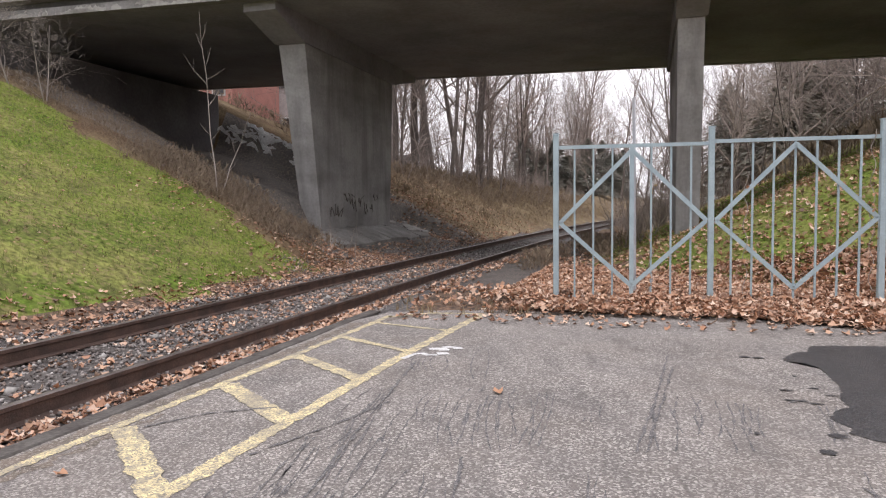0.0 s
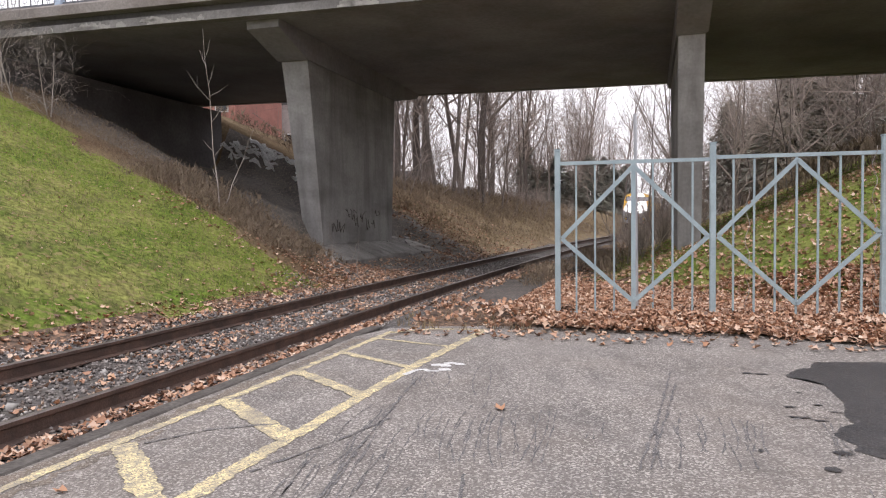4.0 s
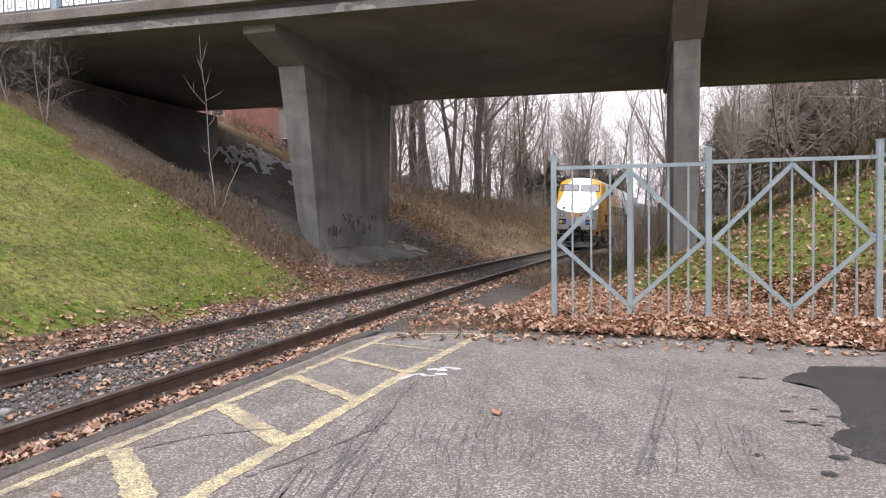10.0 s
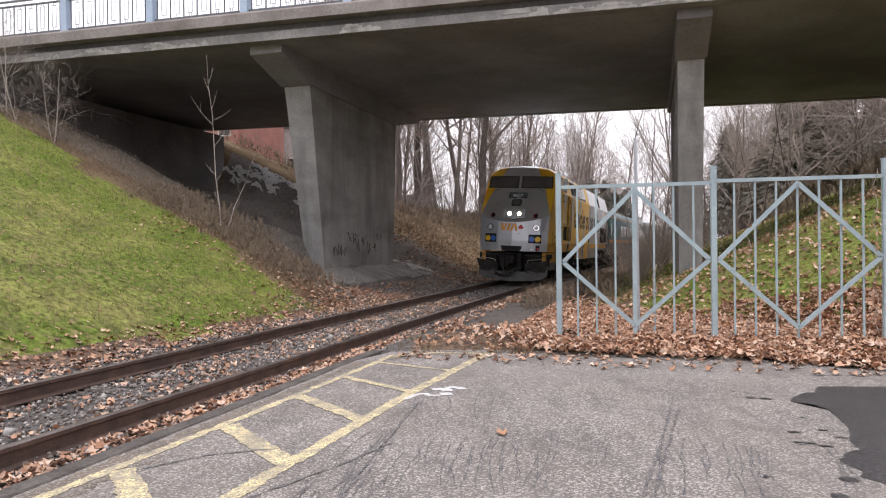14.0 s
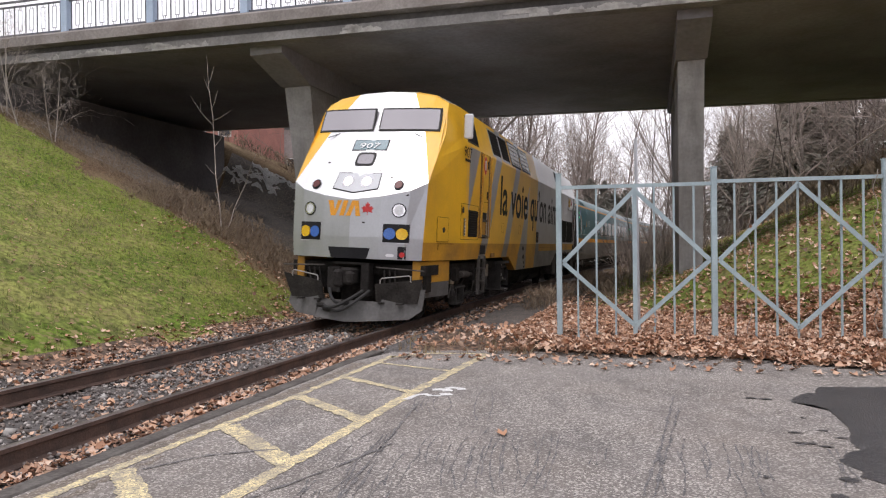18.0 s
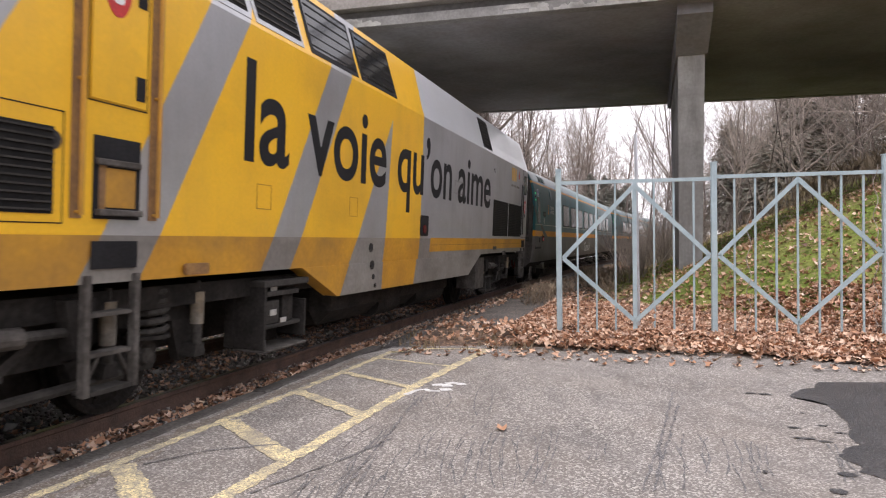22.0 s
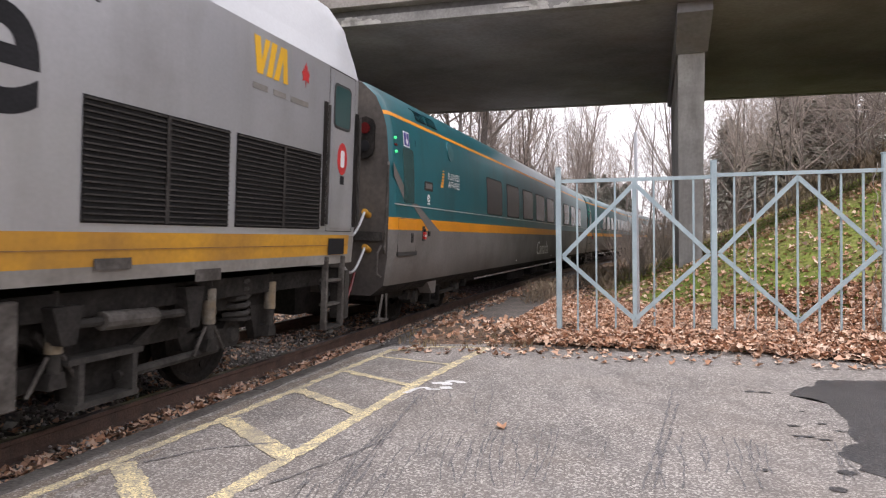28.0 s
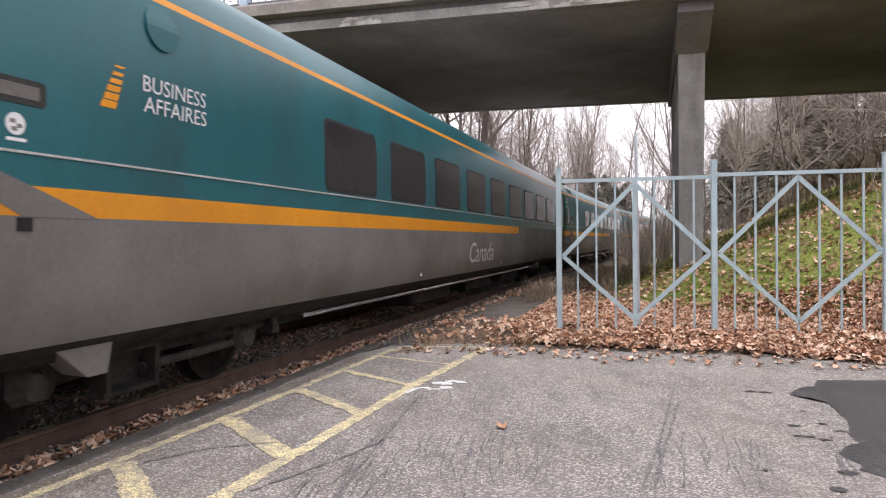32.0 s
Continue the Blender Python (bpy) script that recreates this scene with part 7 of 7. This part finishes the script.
    S = spots_in(rng, 15000, -3, 15.6, -15, -1.9, 0.075, lambda a, v, r: zone(a, v) == 1 and noise.noise(Vector((a * 3.1, v * 3.1, 33))) + 0.5 * noise.noise(Vector((a * 9, v * 9, 3))) > 0.28, 0.0, 0.6)
    bulk("grass_dark_tufts", S, BLADE, BLADE_T, DARK_BLADES, "darker matted tufts in the mown bank", "grass", rng)
    S = spots_in(rng, 32000, 11, 34, 3.5, 14, 0.08, lambda a, v, r: zone(a, v) == 1, 0.0, 0.35)
    bulk("grass_right", S[::2], BLADE, BLADE_T, BLADES, "short green grass on the bank with leaves", "grass", rng)
    bulk("grass_right_dry", S[1::2], BLADE, BLADE_T, DULL_BLADES, "yellowed grass among leaves on the bank", "grass", rng)
    S = spots_in(rng, 160, 9.2, 10.4, 1.5, 3.6, 0.13, lambda a, v, r: noise.noise(Vector((a * 3, v * 3, 1))) > 0.15, 0.0, 0.4, top_z)
    bulk("grass_tufts", S, BLADE, BLADE_T, STRAWS, "yellow-green tufts at the asphalt edge", "grass", rng)
    S = spots_in(rng, 15000, 13.6, 17.6, -17, -1.9, 0.3, lambda a, v, r: r.random() < smooth01((a - 13.6 + 0.06 * v + 0.8 * noise.noise(Vector((v * 0.8, 0, 3)))) / 1.2) * (1 if a < 16.5 else 0.4) * smooth01((-v - 2.4) / 1.2), 0.0, 0.45)
    S = [(x, y, z, q * (1.15 if z < 3 else 0.6), t, r) for x, y, z, q, t, r in S]
    bulk("dry_brush", S, STEM, STEM_T, STEMS, "reddish-brown dry undergrowth on the bank", "brush", rng)
    S = spots_in(rng, 14000, 28, 80, -16, -2.2, 0.48, lambda a, v, r: v > -6 or a > 42, 0.0, 0.4)
    bulk("straw_grass", S, STEM, STEM_T, STRAWS, "straw-coloured tall dead grass on the far bank", "grass", rng)
    S = spots_in(rng, 9000, 30, 90, -22, -7, 0.7, None, 0.0, 0.45)
    S += spots_in(rng, 9000, 18, 80, 10, 32, 1.0, None, 0.0, 0.45)
    S += spots_in(rng, 1500, 15, 30, 2.3, 4.2, 0.45, lambda a, v, r: noise.noise(Vector((a, v, 7))) > 0.1, 0.0, 0.5)
    S += spots_in(rng, 5000, 30, 70, -9, -3, 0.42, lambda a, v, r: noise.noise(Vector((a * 0.3, v * 0.5, 7))) > -0.05, 0.0, 0.5)
    S += spots_in(rng, 4500, 29, 43, -20, -5.5, 0.6, None, 0.0, 0.5)
    S += spots_in(rng, 6000, 38, 72, -11, -4.5, 0.65, lambda a, v, r: noise.noise(Vector((a * 0.4, v * 0.6, 17))) > -0.1, 0.0, 0.5)
    bulk("brown_brush", S, STEM, STEM_T, STEMS, "brown leafless brush on the wooded banks", "brush", rng)


make_litter()


def grow(rng, height, radius, limbs, spread, droop=0.0, twig=1.0, lean=0.04, start=0.25, levels=3, reach=0.34, thin=1.0):
    """Branches of one bare tree as tapering tubes. Returns corner and face lists."""
    V, F = [], []

    def tube(p, d, length, r, bend, segs, sides):
        pts, rad = [p], [r]
        q = p.copy()
        dd = d.copy()
        for i in range(segs):
            dd = (dd + Vector((rng.normal(0, bend), rng.normal(0, bend), rng.normal(0, bend) + droop * 0.1))).normalized()
            q = q + dd * (length / segs)
            pts.append(q.copy())
            rad.append(max(r * (1 - 0.82 * (i + 1) / segs), 0.003 * thin))
        base = len(V)
        for i, (c, rr) in enumerate(zip(pts, rad)):
            t = (pts[min(i + 1, segs)] - pts[max(i - 1, 0)]).normalized()
            n1 = t.orthogonal().normalized()
            n2 = t.cross(n1)
            for k in range(sides):
                a = 6.2832 * k / sides
                V.append(c + n1 * (rr * math.cos(a)) + n2 * (rr * math.sin(a)))
        for i in range(segs):
            for k in range(sides):
                F.append((base + i * sides + k, base + i * sides + (k + 1) % sides, base + (i + 1) * sides + (k + 1) % sides, base + (i + 1) * sides + k))
        return pts, rad

    def branch(pts, rad, n, level, length):
        for i in range(n):
            w = start + (1 - start) * (i + rng.uniform(0, 0.9)) / n if level == 1 else rng.uniform(0.2, 1.0)
            k = min(int(w * (len(pts) - 1)), len(pts) - 2)
            fr = w * (len(pts) - 1) - k
            p = pts[k].lerp(pts[k + 1], fr)
            axis = (pts[k + 1] - pts[k]).normalized()
            az = rng.uniform(0, 6.2832)
            side = axis.orthogonal().normalized()
            side = (side * math.cos(az) + axis.cross(side) * math.sin(az))
            d = (axis * rng.uniform(0.5, 1.0) + side * spread * rng.uniform(0.7, 1.3) + Vector((0, 0, 0.35))).normalized()
            ln = length * (1.15 - 0.75 * w if level == 1 else 1.0) * rng.uniform(0.6, 1.2)
            r = min(rad[k] * 0.55, 0.018 * ln + 0.004) * thin
            bp, br = tube(p, d, ln, r, 0.16, 4 if level == 1 else 3, 4 if level == 1 else 3)
            if level < levels:
                branch(bp, br, (6 if level == 1 else 4), level + 1, ln * 0.5 * twig)

    pts, rad = tube(Vector((0, 0, -0.3)), Vector((rng.normal(0, lean), rng.normal(0, lean), 1)).normalized(), height, radius, 0.05, 8, 7)
    branch(pts, rad, limbs, 1, height * reach)
    return V, F


def make_trees():
    rng = np.random.default_rng(11)
    kinds = []
    for h, r, limbs, spread, reach in ((15, 0.13, 26, 0.9, 0.34), (17, 0.18, 28, 1.0, 0.34), (13, 0.08, 24, 0.9, 0.34), (18, 0.15, 28, 0.9, 0.34), (11, 0.06, 24, 0.9, 0.34), (14, 0.11, 26, 1.1, 0.34), (9, 0.045, 22, 1.0, 0.34), (14, 0.09, 20, 0.38, 0.6), (12, 0.07, 34, 0.7, 0.4), (20, 0.3, 26, 0.75, 0.4)):
        V, F = grow(rng, h, r, limbs, spread, start=0.26 if h > 14.5 else 0.1, reach=reach)
        trunk_faces = 8 * 7
        used = F[:trunk_faces]
        tree = new("bare_tree")
        tv = V[:63]
        me = mesh_of("trunk", tv, used, BARK)
        me.shade_smooth()
        t = new("trunk", me)
        t.parent = tree
        me = mesh_of("crown", V[63:], [tuple(i - 63 for i in f) for f in F[trunk_faces:]], TWIG)
        c = new("crown", me)
        c.parent = tree
        tagged(tree, "tall bare leafless tree on the wooded bank", "tree", "bare trees")
        kinds.append(tree)
    places = []
    rnd = random.Random(21)
    # the stand beyond the bridge, on the far bank
    for a, v, k in ((38, -9.5, 1), (42, -7.5, 3), (40, -12, 0), (47, -8.5, 1), (46, -12.5, 5), (52, -8, 0), (50, -15, 3), (60, -13, 1), (36, -14, 5), (64, -8, 0), (44, -16, 1)):
        places.append((a, v, k))
    for i in range(4):
        places.append((rnd.uniform(45, 110), rnd.uniform(-34, -7), rnd.randrange(6)))
    for i in range(12):
        places.append((rnd.uniform(100, 165), rnd.uniform(-36, -4), rnd.randrange(6)))
    for a, v, k in ((41, -7.5, 3), (46, -5.7, 5), (38, -8.4, 8), (43, -9, 8)):
        places.append((a, v - curve_off(a), k))
    n = 0
    while n < 30:
        a = rnd.uniform(44, 80) if n < 9 else rnd.uniform(75, 160)
        v = 5.15 + a * rnd.uniform(-0.4, 0.0)
        if v < curve_off(a) - 4.5:
            places.append((a, v - curve_off(a), rnd.choice((7, 8, 8, 2, 7))))
            n += 1
    # thick old trunks on the crest of the far bank
    for a, v in ((43.6, -10.5), (47.6, -11.3), (50.6, -8.2), (55.6, -8.8), (65.0, -8.6), (37.7, -10.2)):
        places.append((a, v, 9))
    for i in range(20):
        a = rnd.uniform(75, 150)
        places.append((a, rnd.uniform(-0.19 * a, -4.5 - 0.05 * a), rnd.choice((0, 3, 5, 8, 7, 2))))
    for i in range(16):
        a = rnd.uniform(45, 120)
        places.append((a, 4.2 + (a - 45) * 0.03 + rnd.uniform(0, 6), rnd.choice((2, 4, 6, 8, 7, 5))))
    # thin saplings between the line and the right-hand pier
    n = 0
    while n < 9:
        a, v = rnd.uniform(40, 66), rnd.uniform(2.8, 6.0)
        if v + curve_off(a) > 5.75 - 0.0515 * a:
            places.append((a, v, rnd.choice((6, 6, 4))))
            n += 1
    # the wooded bank beyond the gate
    for i in range(84):
        places.append((rnd.uniform(33, 80), rnd.uniform(9.5, 36), rnd.choice((2, 4, 8, 8, 6, 0, 5))))
    for i in range(26):
        places.append((rnd.uniform(31, 52), rnd.uniform(8.5, 24), rnd.choice((4, 6, 8, 6))))
    for i in range(34):
        places.append((rnd.uniform(75, 150), rnd.uniform(6, 45), rnd.randrange(6)))
    seen = set()
    for a, v, k in places:
        vs = v + curve_off(a)
        m = Matrix.Translation(W(a, vs, ground_z(a, vs) - 0.1)) @ pose(0, 0, 0, rnd.uniform(-3, 3), rnd.uniform(-3, 3), rnd.uniform(0, 360))
        s = rnd.uniform(0.75, 1.15) * (1.35 if a > 95 else 1.0)
        if k not in seen:
            seen.add(k)
            kinds[k].matrix_world = m
        else:
            copy_thing(kinds[k], m).scale = (s, s, s)
    # firs, their needles paled to carry the haze of distance
    fr = np.random.default_rng(3)
    verts, faces = [], []
    H = 13.0
    for i in range(5200):
        z = H * (0.06 + 0.94 * fr.uniform(0, 1) ** 1.3)
        R = (0.25 * (H - z) + 0.35 + 0.2 * math.sin(z * 2.3)) * fr.uniform(0.1, 1) ** 0.7
        az = fr.uniform(0, 6.2832)
        R *= 1 + 0.25 * math.sin(az * 3 + z * 0.9)
        p = Vector((R * math.cos(az), R * math.sin(az), z - 0.3 * R))
        d = Vector((math.cos(az), math.sin(az), -0.45 + fr.uniform(-0.3, 0.3)))
        sd = Vector((-math.sin(az), math.cos(az), fr.uniform(-0.5, 0.5)))
        L = 0.3 + 0.16 * R
        b = len(verts)
        verts += [p - d * L * 0.5 - sd * 0.04, p + sd * 0.11, p + d * L * 0.7, p - sd * 0.12]
        faces += [(b, b + 1, b + 2), (b, b + 2, b + 3)]
    fir = new("fir_tree")
    tagged(fir, "grey-green fir among bare trees, haze painted into its colour", "tree", "firs")
    me = mesh_of("crown", verts, faces, HAZED_NEEDLES)
    c = new("crown", me)
    c.parent = fir
    bm = bmesh.new()
    rod(bm, (0, 0, -0.3), (0, 0, 12.5), 0.16, 0.02, 7)
    part("trunk", bm, BARK, fir)
    for i, (a, v) in enumerate(((82.8, -13.1), (91, -13.6), (83.3, -9.7), (95.4, -10.8), (99.7, -9.3), (109.8, -9.4), (116, -9.2), (121, -8.6), (61.7, 9.3), (69.4, 11.5), (59.1, 14), (56.5, 16.5), (47, 12.5), (72, 17), (66, 24.5), (79, 23))):
        vs = v + curve_off(a)
        m = Matrix.Translation(W(a, vs, ground_z(a, vs) - 0.1)) @ pose(0, 0, 0, 0, 0, i * 77) @ Matrix.Diagonal((1, 1, (0.62 if i < 4 else 0.85 if i < 8 else 0.9) + 0.25 * (i * 0.37 % 1), 1))
        if i == 0:
            fir.matrix_world = m
        else:
            copy_thing(fir, m)
    # leafless shrubs along the line and on the crests
    shrubs = []
    for k, (h, r) in enumerate(((2.6, 0.022), (2.0, 0.018), (3.2, 0.026))):
        Vs, Fs = [], []
        for q in range(4):
            V, F = grow(np.random.default_rng(90 + 7 * k + q), h * (0.7 + 0.1 * q), r, 8, 0.8, start=0.08, levels=2, lean=0.35, thin=0.9, reach=0.5)
            o = len(Vs)
            Vs += [c + Vector((0.25 * math.cos(q * 1.6), 0.25 * math.sin(q * 1.6), 0)) for c in V]
            Fs += [tuple(i + o for i in f) for f in F]
        ob = new("shrub", mesh_of("shrub", Vs, Fs, TWIG))
        shrubs.append(tagged(ob, "brown leafless shrub on the railway bank", "shrub", "shrubs on the banks"))
    spots = []
    while len(spots) < 62:
        a, v = rnd.uniform(17.5, 64), rnd.uniform(2.6, 6.5)
        if v + curve_off(a) > 5.7 - 0.0515 * a and not (17.5 < a < 26 and 5.2 < v < 6.9):
            spots.append((a, v))
    for i in range(58):
        a = rnd.uniform(31, 80)
        spots.append((a, rnd.uniform(-6.5, -4.5) - (5 + 0.1 * (a - 31)) * rnd.random()))
    for i in range(30):
        a = rnd.uniform(27, 60)
        spots.append((a, rnd.uniform(6.5, 18)))
    for i in range(26):
        spots.append((rnd.uniform(31, 42), rnd.uniform(-19, -9)))
    used = set()
    for i, (a, v) in enumerate(spots):
        vs = v + curve_off(a)
        m = Matrix.Translation(W(a, vs, ground_z(a, vs) - 0.05)) @ pose(0, 0, 0, 0, 0, rnd.uniform(0, 360))
        k = i % 3
        if k in used:
            sc = rnd.uniform(0.6, 1.15)
            copy_thing(shrubs[k], m).scale = (sc, sc, sc)
        else:
            used.add(k)
            shrubs[k].matrix_world = m
    # the sapling before the bridge, and the grey bush at its corner
    def whip(name, base, top, r, twigs, label):
        bm = bmesh.new()
        b, t = Vector(base), Vector(top)
        pts = [b.lerp(t, i / 6) + Vector((0.02 * math.sin(i * 2.1), 0.02 * math.cos(i * 1.7), 0)) for i in range(7)]
        for i in range(6):
            rod(bm, pts[i], pts[i + 1], r * (1 - 0.13 * i), r * (1 - 0.13 * (i + 1)), 7, False)
        for w, dx, dz in twigs:
            p = b.lerp(t, w)
            k = p + Vector((dx * 0.55, dx * 0.1, dz * 0.45))
            rod(bm, p, k, r * 0.4, r * 0.3, 5, False)
            rod(bm, k, p + Vector((dx, dx * 0.2, dz)), r * 0.3, r * 0.08, 5, False)
            rod(bm, k, k + Vector((dx * 0.1, -dx * 0.3, dz * 0.4)), r * 0.22, r * 0.06, 5, False)
        ob = link(name, bm, PALE_BARK)
        tagged(ob, label, "sapling")
    zb = ground_z(15.0, -5.1)
    b = W(15.0, -5.1, zb - 0.05)
    whip("sapling", b, b + Vector((-0.32, 0, 6.35 - zb)), 0.018, [(0.32, 0.3, 0.45), (0.34, -0.25, 0.3), (0.5, 0.25, 0.4), (0.62, -0.5, 0.7), (0.64, 0.45, 0.3), (0.7, 0.15, 0.5), (0.8, -0.15, 0.4), (0.85, 0.12, 0.45), (0.2, -0.12, 0.3)], "thin pale leafless sapling on the bank")
    whip("sapling", b + Vector((0.05, 0.1, 0.1)), b + Vector((0.85, 0.1, 2.1)), 0.014, [(0.3, 0.2, 0.3), (0.5, -0.1, 0.4), (0.7, 0.12, 0.3)], "small leaning leafless sapling on the bank")
    for da, dv, dx, dz in ((0.7, 2.75, -0.1, 1.25), (0.9, 2.95, 0.35, 0.9), (1.1, 3.15, 0.1, 1.1)):
        zw = ground_z(15.0 + da, -5.1 + dv)
        q = W(15.0 + da, -5.1 + dv, zw - 0.05)
        whip("sapling", q, q + Vector((dx, 0, dz)), 0.01, [(0.4, 0.12, 0.3), (0.6, -0.1, 0.25)], "thin leafless weed stem below the pier")
    for j, (a, v, h) in enumerate(((14.75, -11.1, 3.9), (15.0, -11.9, 3.8), (15.1, -10.4, 3.0))):
        Vs, Fs = [], []
        for k in range(2):
            V, F = grow(np.random.default_rng(60 + 5 * j + k), h * (0.7 + 0.1 * k), 0.022, 13, 1.5, start=0.15, levels=3, lean=0.3, thin=0.6, reach=0.62)
            o = len(Vs)
            Vs += V
            Fs += [tuple(i + o for i in f) for f in F]
        ob = new("bush", mesh_of("bush", Vs, Fs, PALE_BARK))
        ob.matrix_world = Matrix.Translation(W(a, v, ground_z(a, v)))
        tagged(ob, "grey leafless bush below the bridge", "bush", "bushes by the bridge")


make_trees()


def make_stray():
    """A pale broken branch leaning over the bank, and a dead vine on the gate."""
    bm = bmesh.new()
    pts = [W(18.92, 9.09, 3.0), W(18.4, 9.3, 3.42), W(18.0, 9.48, 3.62), W(17.5, 9.75, 3.85), W(16.9, 10.15, 4.15)]
    tube(bm, pts, 0.022, 6)
    br = link("fallen_branch", bm, PALE_BARK)
    tagged(br, "pale broken branch leaning over the wooded bank", "branch")
    rs = random.Random(5)
    for k in range(7):
        bm = bmesh.new()
        p = pts[k % 4].lerp(pts[k % 4 + 1], rs.random())
        q = p + Vector((rs.uniform(-0.3, 0.5), rs.uniform(-0.3, 0.3), rs.uniform(-0.5, 0.35)))
        tube(bm, [p, p.lerp(q, 0.5) + Vector((0, 0, 0.06)), q], 0.007, 5)
        part("twig", bm, PALE_BARK, br)
    vine = None
    P, Q = Vector((1.68, 10.2, 0)), Vector((5.86, 9.22, 0))
    for w, z0, z1, turns in ((0.965, 0.3, 2.45, 5), (0.6, 0.1, 1.9, 4), (0.31, 0.1, 1.2, 3)):
        bm = bmesh.new()
        b = P.lerp(Q, w)
        pts = [b + Vector((0.03 * math.cos(6.28 * turns * i / 30), 0.03 * math.sin(6.28 * turns * i / 30) - 0.02, z0 + (z1 - z0) * i / 30)) for i in range(31)]
        tube(bm, pts, 0.005, 5)
        vine = link("dry_vine", bm, PALE_BARK)
        tagged(vine, "dead brown vine wound round a gate picket", "vine", "vines on the gate")
        for k in range(9 if w > 0.9 else 4):
            s = rs.uniform(0.05, 0.08)
            me = mesh_of("dry_leaf", [(x * s, y * s, z * s) for x, y, z in LEAF], LEAF_T, LEAVES)
            ob = new("dry_leaf", me)
            ob.parent = vine
            ob.matrix_basis = Matrix.Translation(pts[rs.randrange(4, 30)] + Vector((rs.uniform(-0.05, 0.05), -0.03, 0))) @ pose(0, 0, 0, rs.uniform(30, 120), rs.uniform(-40, 40), rs.uniform(0, 360))


make_stray()


# ---- houses seen through the trees ----
def make_house(a, v, w, d, h, wall, turn, label, name="house", roof=2.2, cols=4, floors=2):
    house = new(name)
    tagged(house, label, "house")
    vs = v + curve_off(a)
    house.matrix_world = Matrix.Translation(W(a, vs, ground_z(a, vs) - 0.5)) @ pose(0, 0, 0, 0, 0, turn)
    bm = bmesh.new()
    box(bm, -w / 2, w / 2, -d / 2, d / 2, 0, h)
    part("wall", bm, wall, house)
    bm = bmesh.new()
    if roof > 0.6:
        prism(bm, [(-d / 2 - 0.4, h), (d / 2 + 0.4, h), (0, h + roof)], -w / 2 - 0.3, w / 2 + 0.3, lambda p, q, x: Vector((x, p, q)))
    else:
        box(bm, -w / 2 - 0.15, w / 2 + 0.15, -d / 2 - 0.15, d / 2 + 0.15, h, h + 0.35)
    part("roof", bm, ROOF_DARK, house)
    for f in range(floors):
        for i in range(cols):
            x = -w / 2 + w * (i + 0.5) / cols
            z = 1.4 + f * 3.0
            bm = bmesh.new()
            box(bm, x - 0.6, x + 0.6, -d / 2 - 0.06, -d / 2 + 0.1, z, z + 1.4)
            win = part("window", bm, HOUSE_WALL, house)
            bm = bmesh.new()
            box(bm, x - 0.5, x + 0.5, -d / 2 - 0.08, -d / 2, z + 0.1, z + 1.3)
            part("pane", bm, DARKGLASS, win)


HOUSE_GREY = mat("grey_pink_render", (0.3, 0.26, 0.25), (0.22, 0.19, 0.185), 0.9, scale=1.2, fine=12, vary=0.2, bump=0.1)
make_house(55, -33.3, 7, 9, 11, BRICK, -12, "red brick building with a flat roof", "brick_building", 0.3, 3, 3)
make_house(74, -37.0, 20, 9, 12.0, HOUSE_GREY, -8, "pale grey apartment house behind branches", "apartment_house", 0.3, 5, 3)
make_house(100, -40.5, 9, 8, 4.4, HOUSE_WALL, -20, "pale house with a dark roof behind trees", roof=2.2, floors=1)
make_house(96, -29.5, 9, 8, 1.9, PALE, 5, "low grey house with a dark roof behind trees", roof=1.1, floors=1)


def turning(ob, r):
    """Rows for a wheelset that rolls with the train, a sixth of a turn at most from row to row."""
    place = ob.matrix_basis.translation.copy()
    rows, t, last, s0 = [], 0.0, None, run_at(0.0)
    while t < 32.0:
        a = (s0 - run_at(t)) / r
        if last is None or a - last > 0.95:
            rows.append((t, Matrix.Translation(place) @ pose(0, 0, 0, 0, math.degrees(a), 0)))
            last = a
        t += 1 / FPS
    rows.append((32.0, Matrix.Translation(place) @ pose(0, 0, 0, 0, math.degrees((s0 - run_at(32.0)) / r), 0)))
    return rows


def motions():
    walk(LOCO, [(t, loco_pose(t)) for t in TIMES])
    for n, c in enumerate(COACHES):
        walk(c, [(t, coach_pose(t, n)) for t in TIMES])
    for car in [LOCO, *COACHES]:
        for ob in car.children:
            if ob.name.startswith("wheelset"):
                walk(ob, turning(ob, ob["radius"]))


motions()
